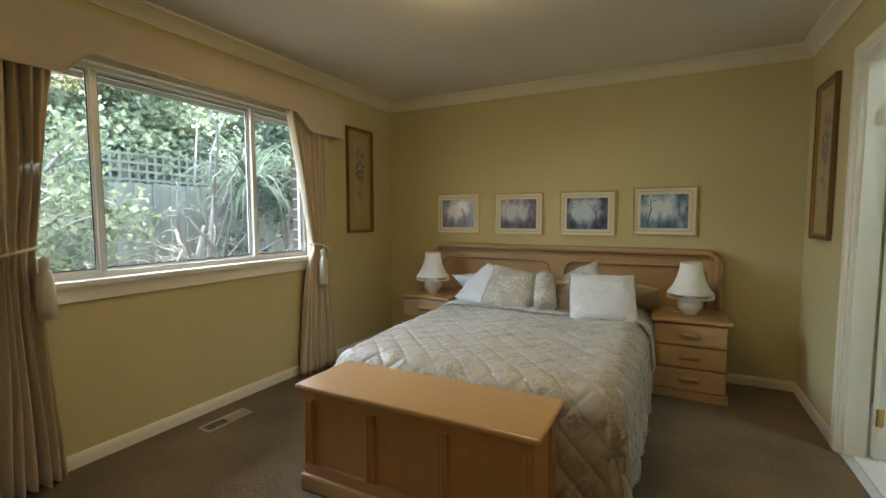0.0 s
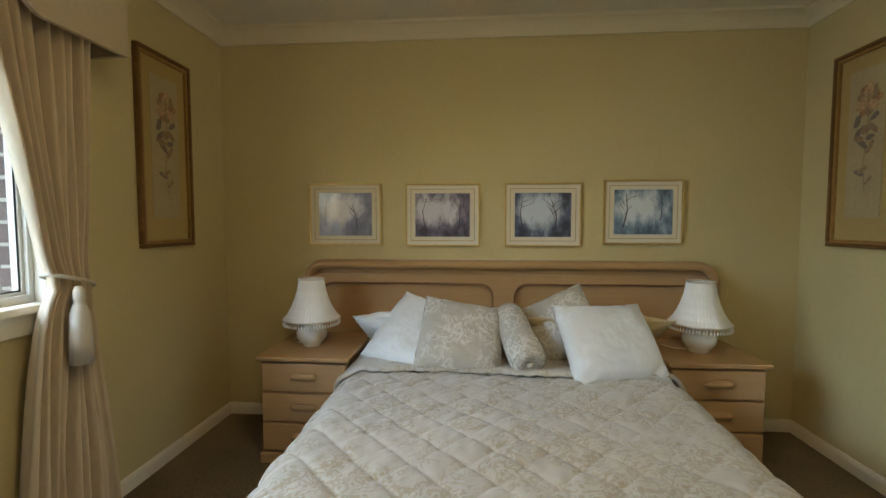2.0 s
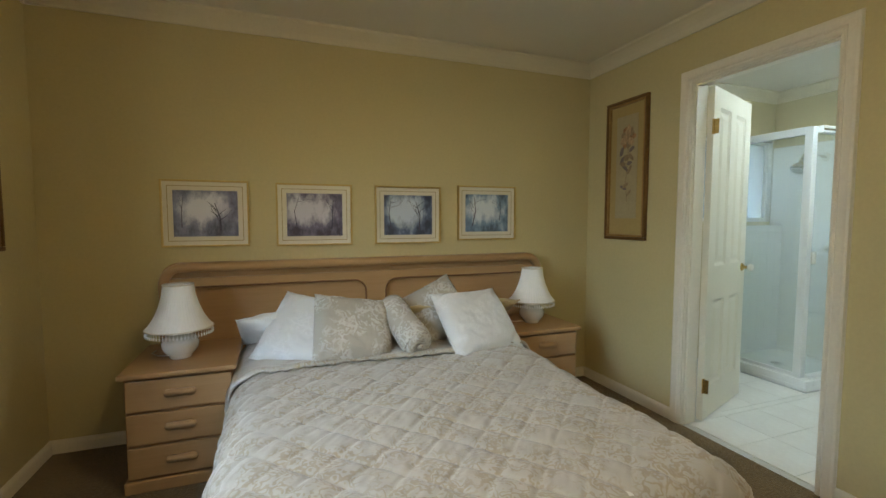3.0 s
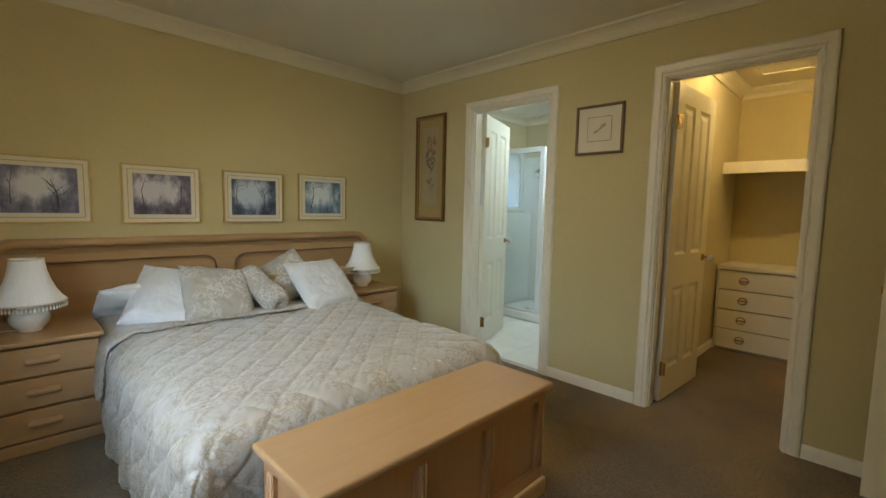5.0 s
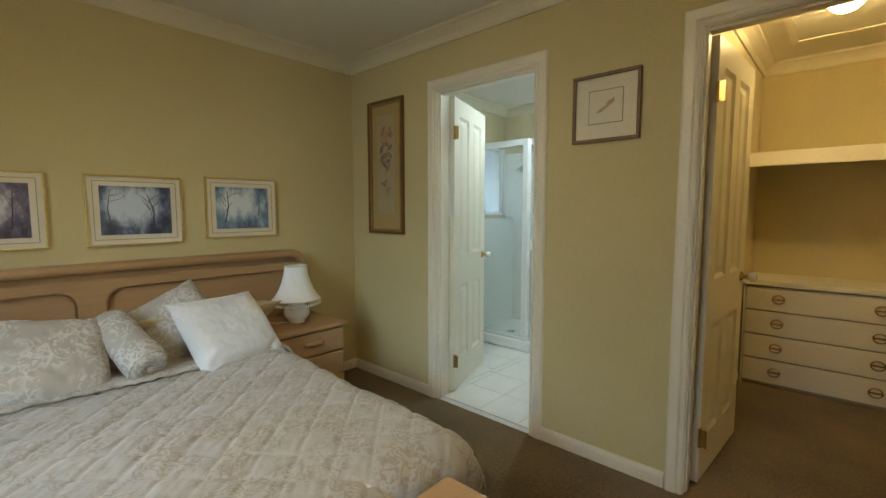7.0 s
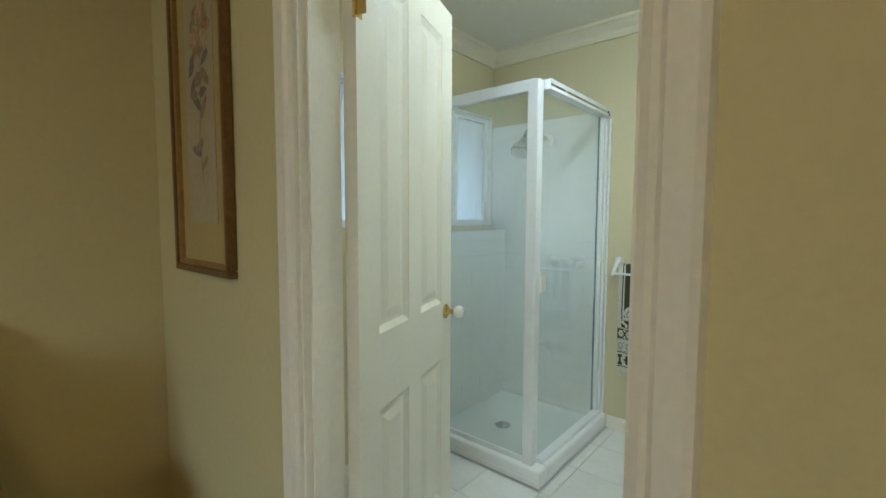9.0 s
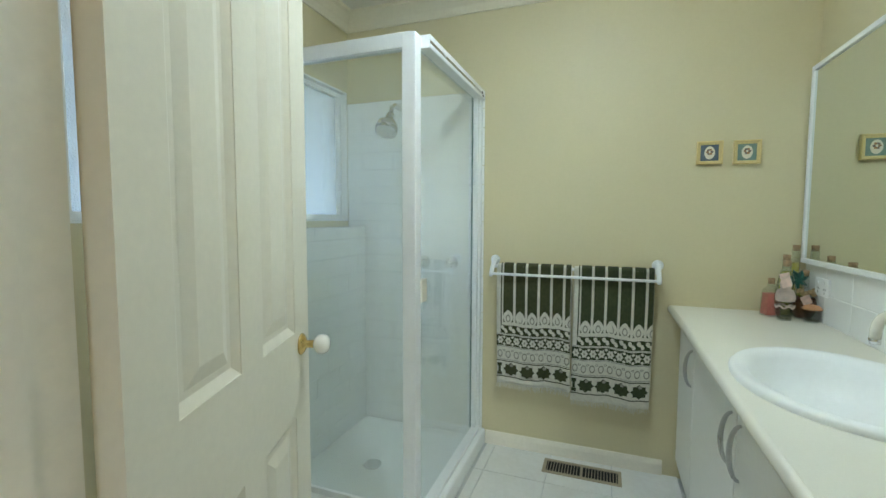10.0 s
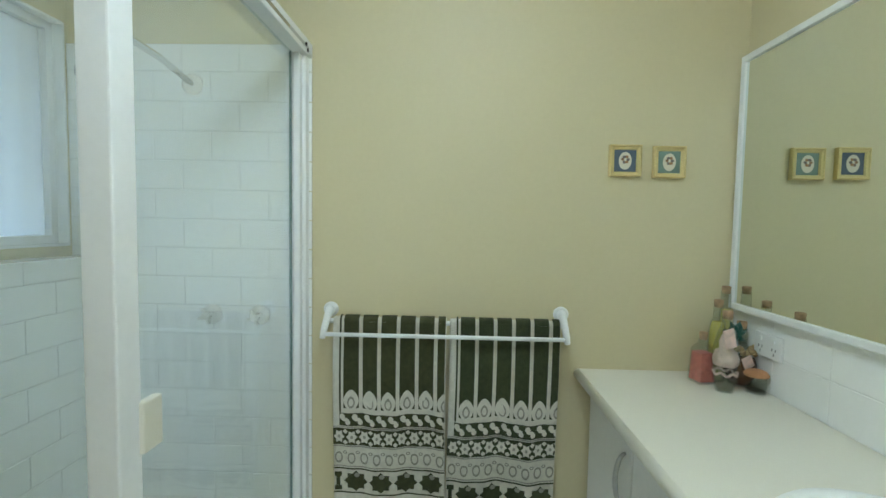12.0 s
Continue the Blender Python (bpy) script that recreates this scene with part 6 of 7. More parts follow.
# ---- towel rail and towels ----
RY_0, RY_1, RZ = -0.915, -1.708, 1.02
tr = thing("towel_rail", "white double towel rail on moulded brackets", "towel rail")
for yy in (RY_0, RY_1):
    b = bmesh.new()
    lathe([(0, 0), (0.026, 0), (0.026, 0.006), (0.020, 0.012), (0, 0.014)], 20, b)
    bmesh.ops.transform(b, matrix=Matrix.Translation((BX1, yy, RZ + 0.010)) @ Euler((0, radians(-90), 0)).to_matrix().to_4x4(), verts=b.verts)
    tube([(BX1 - 0.004, yy, RZ + 0.010), (BX1 - 0.030, yy, RZ + 0.004), (BX1 - 0.060, yy, RZ - 0.018), (BX1 - 0.094, yy, RZ - 0.050), (BX1 - 0.106, yy, RZ - 0.066)], 0.012, 12, b, [0.018, 0.014, 0.012, 0.011, 0.009])
    br = part("bracket", b, "powder", tr, "moulded white bracket", True)
    part("screw", lathe([(0, 0.0005), (0.005, 0.0005), (0.005, 0.002), (0, 0.002)], 10), "steel", br, "steel screw", m=Matrix.Translation((BX1 - 0.016, yy, RZ + 0.016)) @ Euler((0, radians(-90), 0)).to_matrix().to_4x4())
RB = RZ - 0.020
part("rear_bar", tube([(BX1 - 0.052, RY_0, RB), (BX1 - 0.052, RY_1, RB)], 0.008, 12), "powder", tr, smooth=True)
part("front_bar", tube([(BX1 - 0.098, RY_0, RZ - 0.055), (BX1 - 0.098, RY_1, RZ - 0.055)], 0.0068, 12), "powder", tr, smooth=True)

M["towel_w"] = surf("towel_cream", (0.66, 0.63, 0.54), rough=0.95, var=0.12, bump=1.0, bscale=260, sheen=0.4, dist=0.003)
M["towel_dk"] = surf("towel_dark_green", (0.028, 0.036, 0.012), alt=(0.056, 0.066, 0.027), rough=0.95, bump=1.0, bscale=260, sheen=0.03, dist=0.003)
M["towel_br"] = surf("towel_dark_brown", (0.036, 0.040, 0.013), alt=(0.066, 0.068, 0.026), rough=0.95, bump=1.0, bscale=260, sheen=0.03, dist=0.003)
M["towel_gr"] = surf("towel_grey", (0.30, 0.285, 0.235), rough=0.95, var=0.15, bump=1.0, bscale=260, sheen=0.3, dist=0.003)


def towel(ya, yb, zb, dark, label, seed):
    """A terry towel folded over the rear bar; its woven bands are raised pile of their own."""
    t = thing("towel", label, "towel", "towels on the rail")
    w = yb - ya
    xf, xr = BX1 - 0.066, BX1 - 0.038

    def yv(v):
        return yb - w * v

    def at(v, h, lift=0.0):
        """v across 0..1, h the height in metres: a point on the front face."""
        hang = (RB + 0.012 - h)
        wv = 0.004 * math.sin(7 * v * 2 + seed) * min(1, hang / 0.25) + 0.0025 * math.sin(13 * v + 9 * h)
        return (xf - 0.004 - wv - lift, yv(v) - 0.006 * math.sin(3 * h + seed) * min(1, hang / 0.3), h + (0.004 * math.sin(9 * v + seed) + 0.0015 * math.sin(31 * v)) * min(1, hang / 0.2))

    def patch(v0, v1, h0, h1, lift, b, nv=6, nh=2):
        g = [[b.verts.new(at(v0 + (v1 - v0) * i / nv, h0 + (h1 - h0) * j / nh, lift)) for i in range(nv + 1)] for j in range(nh + 1)]
        for r0, r1 in zip(g, g[1:]):
            for i in range(nv):
                b.faces.new((r0[i], r0[i + 1], r1[i + 1], r1[i]))

    def disc(v, h, rv, rh, lift, b, n=14, hole=0.0, star=0.0, tip=0.0, turn=0.0):
        def ring(q):
            out = []
            for k in range(n):
                a = 2 * math.pi * k / n + turn
                r = q * (1 - star * (k % 2))
                up = rh * r * math.sin(a) * (1 + tip * max(0.0, math.sin(a)) ** 6)
                out.append(b.verts.new(at(max(0.0, min(0.995, v + rv * r * math.cos(a) / w)), h + up, lift)))
            return out
        c = ring(1.0)
        if hole:
            d = ring(hole)
            for k in range(n):
                b.faces.new((c[k], c[(k + 1) % n], d[(k + 1) % n], d[k]))
        else:
            b.faces.new(c)
    # body: front, over the bar, back
    b = bmesh.new()
    rows = []
    for j in range(31):
        h = zb + (RB + 0.004 - zb) * j / 30
        rows.append([at(i / 24, h) for i in range(25)])
    for k in range(1, 8):
        a = math.pi * k / 8
        rows.append([(BX1 - 0.052 - 0.0175 * math.cos(a), yv(i / 24), RB + 0.004 + 0.012 * math.sin(a)) for i in range(25)])
    for j in range(12):
        rows.append([(xr + 0.003, yv(i / 24), RB - 0.004 - 0.05 * j) for i in range(25)])
    vv = [[b.verts.new(p) for p in r] for r in rows]
    for r0, r1 in zip(vv, vv[1:]):
        for i in range(24):
            b.faces.new((r0[i], r0[i + 1], r1[i + 1], r1[i]))
    ob = part("cloth", b, "towel_w", t, "cream terry ground", True)
    so = ob.modifiers.new("thick", "SOLIDIFY")
    so.thickness, so.offset = 0.005, -1.0
    H = RB + 0.004 - zb
    k0 = zb + 0.522 * H      # foot of the dark stripes

    def stripe(v0, v1, low, name):
        b = bmesh.new()
        patch(v0, v1, low, RB + 0.004, 0.0045, b, 4, 14)
        g = []
        for k in range(0, 6):
            a = math.pi * k / 8
            g.append([b.verts.new((BX1 - 0.052 - 0.024 * math.cos(a), yv(v0 + (v1 - v0) * q / 4), RB + 0.004 + 0.0185 * math.sin(a))) for q in range(5)])
        for r0, r1 in zip(g, g[1:]):
            for q in range(4):
                b.faces.new((r0[q], r0[q + 1], r1[q + 1], r1[q]))
        part(name, b, dark, t, smooth=True)
    stripe(0.060, 0.076, k0 - 0.012, "border_line")
    for i in range(6):
        v0 = 0.098 + 0.1665 * i
        v1 = min(v0 + 0.133, 0.995)
        stripe(v0, v1, k0 + 0.003, "dark_stripe")
        vm = v0 + 0.0665
        b = bmesh.new()
        disc(vm, k0 + 0.029, 0.0245, 0.031, 0.0058, b, 22, tip=0.25)
        part("arch_figure", b, "towel_w", t)
        b = bmesh.new()
        disc(vm, k0 + 0.023, 0.0125, 0.019, 0.0066, b, 18, 0.62, tip=0.2)
        part("arch_ring", b, "towel_gr", t)

    def band(h0, h1, name, mat=dark, lift=0.0045, v0=0.0):
        b = bmesh.new()
        patch(v0, 0.995, k0 - h0 * H, k0 - h1 * H, lift, b, 24, 1)
        return part(name, b, mat, t, smooth=True)
    # scrolls
    band(0.022, 0.092, "dark_band", v0=0.060)
    for k in range(9):
        b = bmesh.new()
        vm = 0.115 + 0.108 * k
        disc(vm - 0.028, k0 - 0.042 * H, 0.0095, 0.0105, 0.0056, b, 10)
        disc(vm + 0.020, k0 - 0.072 * H, 0.0085, 0.0095, 0.0056, b, 10)
        disc(vm - 0.004, k0 - 0.057 * H, 0.0135, 0.0062, 0.0056, b, 8, turn=-0.6)
        part("scroll_figure", b, "towel_w", t)
    band(0.096, 0.100, "thin_line", "towel_gr", 0.005)
    # lattice of star flowers
    band(0.106, 0.198, "dark_band")
    for k in range(9):
        b = bmesh.new()
        vm = 0.055 + 0.112 * k
        disc(vm, k0 - 0.152 * H, 0.0185, 0.024, 0.0056, b, 12, star=0.34)
        for s in (-1, 1):
            disc(vm + 0.056, k0 - (0.152 + 0.030 * s) * H, 0.0085, 0.0085, 0.0056, b, 8, star=0.25)
        part("flower_figure", b, "towel_w", t)
        b = bmesh.new()
        disc(vm, k0 - 0.152 * H, 0.005, 0.006, 0.0064, b, 8)
        part("flower_eye", b, "towel_gr", t)
    band(0.202, 0.207, "thin_line", "towel_gr", 0.005)
    # horseshoes
    for k in range(9):
        b = bmesh.new()
        disc(0.05 + 0.113 * k, k0 - 0.268 * H, 0.0135, 0.021, 0.0052, b, 16, 0.66, tip=-0.1)
        disc(0.106 + 0.113 * k, k0 - 0.238 * H, 0.0075, 0.006, 0.0052, b, 10, 0.5)
        part("ring_figure", b, "towel_gr", t)
    band(0.313, 0.318, "thin_line", "towel_gr", 0.005)
    band(0.325, 0.333, "thin_line", dark)
    band(0.458, 0.466, "thin_line", dark)
    # plain dark shapes in a row
    rnd = random.Random(seed)
    b = bmesh.new()
    patch(0.01, 0.075, k0 - 0.45 * H, k0 - 0.425 * H, 0.0049, b, 1, 1)
    patch(0.025, 0.06, k0 - 0.425 * H, k0 - 0.375 * H, 0.0049, b, 1, 1)
    patch(0.01, 0.075, k0 - 0.375 * H, k0 - 0.350 * H, 0.0049, b, 1, 1)
    part("woven_figure", b, dark, t, "dark woven shape")
    for k in range(4):
        b = bmesh.new()
        vm = 0.20 + 0.225 * k
        disc(vm, k0 - 0.396 * H, 0.040, 0.036, 0.0049, b, 16, star=0.24)
        part("woven_figure", b, dark, t, "dark woven shape")
        b = bmesh.new()
        disc(vm + 0.01, k0 - 0.362 * H, 0.010, 0.009, 0.0058, b, 6)
        part("figure_patch", b, "towel_gr", t)
    # knotted fringe
    b = bmesh.new()
    for k in range(90):
        p = Vector(at((k + 0.5) / 90, zb + 0.002))
        q = p + Vector((rnd.uniform(-0.004, 0.004), rnd.uniform(-0.009, 0.009), -rnd.uniform(0.014, 0.030)))
        tube([p, (p + q) / 2 + Vector((0, rnd.uniform(-0.003, 0.003), 0)), q], 0.0015, 4, b)
    part("fringe", b, "towel_w", t, "cream cotton fringe")
    return t


towel(-1.318, -0.942, 0.378, "towel_br", "brown-black and cream woven towel with patterned bands", 1)
towel(-1.692, -1.330, 0.342, "towel_dk", "dark green and cream woven towel with patterned bands", 4)


# ---- small framed pictures over the vanity ----
M["palegilt"] = surf("pale_gilt_frame", (0.72, 0.58, 0.27), rough=0.4, metal=0.3, var=0.1, bump=0.2, bscale=120)


def mitred(w, h, t, d, mat, parent):
    """Four frame bars with mitred ends and a hollow moulded face."""
    for k in range(4):
        a, L = k * math.pi / 2, (w if k % 2 == 0 else h) / 2
        off = (h if k % 2 == 0 else w) / 2
        sec = [(0.0, 0.0), (0.0, d), (0.25 * t, d * 1.12), (0.5 * t, d * 0.9), (0.75 * t, d * 0.86), (t, d * 0.62), (t, 0.0)]
        b = bmesh.new()
        e0 = [b.verts.new((-L + q, -y, -off + q)) for q, y in sec]
        e1 = [b.verts.new((L - q, -y, -off + q)) for q, y in sec]
        for i in range(len(sec)):
            j = (i + 1) % len(sec)
            b.faces.new((e0[i], e1[i], e1[j], e0[j]))
        b.faces.new(e0)
        b.faces.new(list(reversed(e1)))
        bmesh.ops.recalc_face_normals(b, faces=b.faces)
        part("frame_bar", b, mat, parent, m=Euler((0, a, 0)).to_matrix().to_4x4())


def mini_picture(y, z, label, ground):
    p = thing("miniature_picture", label, "picture", "miniatures over the vanity", m=pose(BX1 - 0.0005, y, z, 0, 0, -90))
    mitred(0.104, 0.104, 0.016, 0.018, "palegilt", p)
    part("ground", slab(-0.036, 0.036, -0.036, 0.036, -0.010, -0.001), ground, p)
    pts = [(0.021 * math.cos(2 * math.pi * k / 28), 0.029 * math.sin(2 * math.pi * k / 28)) for k in range(28)]
    ov = part("oval_mount", prism(pts, 0.0015), "mat", p, "cream oval with a posy", m=Matrix.Translation((0, -0.012, 0)))
    for k in range(6):
        a = k * 1.05
        part("posy_dot", blob(0.009 * math.cos(a), 0.004 + 0.010 * math.sin(a), 0.006, 0.005, 8, 0.15, k), "petal" if k % 2 else "ink", ov, m=Matrix.Translation((0, -0.0006 - 0.0002 * k, 0)))
    return p


M["blueg"] = surf("dark_blue_card", (0.10, 0.13, 0.16), rough=0.7, var=0.1, bump=0.1)
M["greeng"] = surf("sage_card", (0.20, 0.28, 0.23), rough=0.7, var=0.1, bump=0.1)
mini_picture(-1.902, 1.552, "small gilt-framed posy on a dark blue ground", "blueg")
mini_picture(-2.047, 1.549, "small gilt-framed posy on a sage ground", "greeng")

# ---- bottles in the corner of the vanity ----
M["bottle"] = clear("clear_bottle_glass", (0.90, 0.93, 0.91))
M["pink"] = surf("pink_bath_salts", (0.62, 0.19, 0.16), rough=0.5, var=0.15, big=60, bump=0.5, bscale=300)
M["tea"] = clear("grey_bath_liquid", (0.86, 0.86, 0.80))
M["dried"] = surf("dried_flowers", (0.42, 0.31, 0.16), rough=0.9, var=0.3, big=40, bump=0.4)
M["yellow"] = surf("yellow_bath_oil", (0.60, 0.52, 0.14), rough=0.2, var=0.05, bump=0)
M["cork"] = surf("cork", (0.42, 0.27, 0.15), rough=0.9, var=0.25, big=60, bump=0.5)
M["amber"] = surf("dark_amber_glass", (0.12, 0.05, 0.025), rough=0.1, var=0.1, bump=0)
M["ribbon"] = surf("green_ribbon", (0.02, 0.12, 0.09), rough=0.3, var=0.2, bump=0.1)
M["shellpink"] = surf("pink_paper", (0.70, 0.52, 0.46), rough=0.7, var=0.15, big=40, bump=0.3)
M["clay"] = surf("clay_cap", (0.50, 0.25, 0.12), rough=0.7, var=0.15, bump=0.3)


def bottle(x, y, prof, fill, fmat, label, square=0.0, cork=True, m_extra=None):
    q = thing("bottle", label, "bottle", "bottles in the corner", m=Matrix.Translation((x, y, VZ + 0.0005)) @ (m_extra or Matrix()))
    n = 4 if square else 28
    rot = Euler((0, 0, radians(45 + square))).to_matrix().to_4x4() if square else Matrix()
    part("glass", lathe(prof, n), "bottle", q, "clear glass", not square, rot)
    if fill:
        rs, zs = [r for r, z in prof[1:]], [z for r, z in prof[1:]]
        hs = [0.006 + (fill - 0.006) * j / 8 for j in range(9)]
        k = [(0, 0.006)] + [(max(0.002, float(np.interp(z, zs, rs)) - 0.004), z) for z in hs] + [(0, fill)]
        part("contents", lathe(k, n), fmat, q, "", not square, rot)
    if cork:
        r, z = prof[-1][0] if prof[-1][0] > 0.001 else prof[-2][0], prof[-1][1]
        part("stopper", lathe([(0, z - 0.008), (r * 0.85, z - 0.008), (r * 1.0, z + 0.012), (r * 0.9, z + 0.016), (0, z + 0.016)], 16), "cork", q, "cork stopper", True)
    return q


bottle(5.50, -2.138, [(0.0, 0.0), (0.040, 0.0), (0.034, 0.105), (0.024, 0.117), (0.014, 0.126), (0.013, 0.145)], 0.096, "pink", "square clear bottle of pink bath salts with cork", 12)
slim = bottle(5.425, -2.165, [(0.0, 0.0), (0.024, 0.0), (0.032, 0.03), (0.037, 0.085), (0.035, 0.13), (0.024, 0.18), (0.015, 0.205), (0.015, 0.228)], 0.075, "tea", "slim clear bottle with pink petals inside and a cork")
part("petal_layer", lathe([(0, 0.082), (0.030, 0.078), (0.033, 0.10), (0.028, 0.122), (0.018, 0.128), (0.020, 0.15), (0.013, 0.172), (0, 0.176)], 18, wave=lambda i, k: 0.08 * math.sin(k * 2.1 + i)), "shellpink", slim, "pinkish-white petals", True)
part("petal_ring", tube([(0.031 * math.cos(2 * math.pi * k / 28), 0.031 * math.sin(2 * math.pi * k / 28), 0.056 + 0.005 * math.sin(k * 1.4)) for k in range(29)], 0.004, 6), "shellpink", slim, smooth=True)
bottle(5.560, -2.238, [(0.0, 0.0), (0.030, 0.0), (0.030, 0.13), (0.024, 0.16), (0.017, 0.18), (0.014, 0.285)], 0.225, "yellow", "tall clear bottle of yellow bath oil")
bottle(5.525, -2.195, [(0.0, 0.0), (0.026, 0.0), (0.027, 0.15), (0.020, 0.19), (0.014, 0.20), (0.014, 0.245)], 0.19, "yellow", "narrow clear bottle of yellow oil")
rb = bottle(5.485, -2.247, [(0.0, 0.0), (0.030, 0.0), (0.046, 0.035), (0.048, 0.07), (0.034, 0.11), (0.016, 0.13), (0.015, 0.185)], 0.09, "amber", "round clear bottle of dark potpourri with a bow")
for k in range(9):
    a = 2.2 + 0.33 * k
    part("dried_flower", lathe([(0, -0.006), (0.012, 0.0), (0.009, 0.010), (0, 0.004)], 7), "dried", rb, "tan dried flower", m=Matrix.Translation((0.036 * math.cos(a), 0.036 * math.sin(a), 0.112 + 0.006 * math.sin(k * 2.0))) @ Euler((k * 0.7, 0.5, k)).to_matrix().to_4x4())
part("paper_tag", box(-0.017, 0.017, -0.0008, 0.0008, -0.024, 0.014), "shellpink", rb, "cream paper tag", m=Matrix.Translation((-0.046, 0.008, 0.088)) @ pose(0, 0, 0, 0, 25, 100))
bottle(5.42, -2.255, [(0.0, 0.0), (0.026, 0.0), (0.028, 0.02), (0.027, 0.045), (0.024, 0.05)], 0.008, "tea", "small clear glass jar with clay lid", cork=False)
lab = thing("bottle_tag", "pale pink paper tag tied on a bottle", "tag", m=pose(5.388, -2.150, VZ + 0.175, 0, 14, 100))
part("tag_sheet", box(-0.018, 0.018, -0.001, 0.001, -0.036, 0.022, 0.0005), "shellpink", lab)
cap = thing("jar_lid", "rounded clay jar lid", "lid", m=Matrix.Translation((5.42, -2.255, VZ + 0.0505)))
part("cap", lathe([(0, 0), (0.032, 0.0), (0.034, 0.005), (0.025, 0.015), (0.010, 0.020), (0, 0.021)], 24), "clay", cap, smooth=True)
bow = thing("ribbon_bow", "shiny dark green ribbon bow on a bottle neck", "ribbon", m=Matrix.Translation((5.455, -2.222, VZ + 0.165)) @ pose(0, 0, 0, 0, 0, -80))
for k in range(7):
    a = 2 * math.pi * k / 7
    pts = [(0, 0, 0), (0.02 * math.cos(a), 0.012, 0.02 * math.sin(a)), (0.036 * math.cos(a + 0.25), 0.018, 0.036 * math.sin(a + 0.25)), (0.02 * math.cos(a + 0.5), 0.02, 0.02 * math.sin(a + 0.5)), (0, 0.006, 0)]
    part("loop", tube(pts, 0.006, 6, None, [0.003, 0.007, 0.008, 0.007, 0.003]), "ribbon", bow, smooth=True)


# ---- tiles ----
def tile_mesh(sx, sy, th, name):
    b = box(-sx / 2, sx / 2, -sy / 2, sy / 2, 0, th, 0.0011, seg=1)
    me = bpy.data.meshes.new(name)
    b.to_mesh(me)
    b.free()
    return me


TILES = {}


def lay(parent, mat, name, th, gap, rects, turn):
    """Lay tiles; rects: (u0, u1, v0, v1) of each cell, placed by turn(u, v)."""
    for u0, u1, v0, v1 in rects:
        sx, sy = round(u1 - u0 - gap, 4), round(v1 - v0 - gap, 4)
        if sx < 0.012 or sy < 0.012:
            continue
        key = (mat, sx, sy)
        if key not in TILES:
            me = tile_mesh(sx, sy, th, name)
            me.materials.append(M[mat])
            TILES[key] = me
        ob = new(name, TILES[key])
        ob.parent = parent
        ob.matrix_basis = turn((u0 + u1) / 2, (v0 + v1) / 2)


def cells(u0, u1, v0, v1, su, sv, stagger=False, hole=None):
    out = []
    j, v = 0, v0
    while v < v1 - 1e-4:
        ve = min(v + sv, v1)
        u = u0 - (su / 2 if stagger and j % 2 else 0)
        while u < u1 - 1e-4:
            a, c = max(u, u0), min(u + su, u1)
            if hole and a < hole[1] and c > hole[0] and v < hole[3] and ve > hole[2]:
                for q in ((a, min(c, hole[0]), v, ve), (max(a, hole[1]), c, v, ve), (max(a, hole[0]), min(c, hole[1]), v, min(ve, hole[2])), (max(a, hole[0]), min(c, hole[1]), max(v, hole[3]), ve)):
                    if q[1] - q[0] > 0.014 and q[3] - q[2] > 0.014:
                        out.append(q)
            elif c - a > 0.014:
                out.append((a, c, v, ve))
            u += su
        v = ve
        j += 1
    return out


tf = tagged(link("floor_bathroom", box(BX0 - 0.1, BX1, BY0, 0.0, -0.02, -0.006), "grout"), "cream square-tiled ensuite floor", "floor", kind="structure")
lay(tf, "ftile", "tile", 0.008, 0.003, cells(BX0 - 0.055, BX1 - 0.001, -1.83, -0.88, 0.30, 0.30) + cells(BX0 + 0.001, 4.72, -0.88, -0.001, 0.30, 0.30), lambda u, v: Matrix.Translation((u, v, -0.0075)))
te = tagged(link("tiling_east", box(BX1 - 0.0078, BX1 - 0.0002, SY0 + 0.005, -0.0002, 0.03, 1.925), "grout"), "white glazed brick-bond tiles in the shower", "tiling", kind="structure")
lay(te, "tile", "tile", 0.0055, 0.0026, cells(0.0, 0.85, 0.035, 1.925, 0.20, 0.10, True), lambda u, v: Matrix.Translation((BX1 - 0.0035, -u, v)) @ Euler((radians(90), 0, radians(-90))).to_matrix().to_4x4())
LEDGE = -0.115                                # the tiled half wall under the frosted window stands this far out
tn = tagged(link("tiling_north", box(SX0 + 0.034, BX1 - 0.0085, LEDGE, -0.0005, 0.03, BWIN[2] - 0.035), "grout"), "white glazed brick-bond tiled ledge under the frosted window", "tiling", kind="structure")
lay(tn, "tile", "tile", 0.0055, 0.0026, cells(SX0 + 0.034, BX1 - 0.010, 0.035, BWIN[2] - 0.035, 0.20, 0.10, True), lambda u, v: Matrix.Translation((u, LEDGE + 0.0035, v)) @ Euler((radians(90), 0, 0)).to_matrix().to_4x4())
lay(tn, "tile", "tile", 0.0055, 0.0026, cells(SX0 + 0.034, BX1 - 0.010, LEDGE, -0.001, 0.20, 0.115), lambda u, v: Matrix.Translation((u, v, BWIN[2] - 0.0385)))
ts = tagged(link("splashback", box(BX0, BX1 - 0.002, BY0 + 0.0002, BY0 + 0.0071, VZ + 0.001, 1.068), "grout_white"), "white tiled splashback under the mirror", "splashback", kind="structure")
lay(ts, "tile", "tile", 0.0055, 0.0026, cells(3.6, BX1 - 0.003, VZ + 0.002, 1.067, 0.20, 0.1125), lambda u, v: Matrix.Translation((u, BY0 + 0.0028, v)) @ Euler((radians(90), 0, radians(180))).to_matrix().to_4x4())

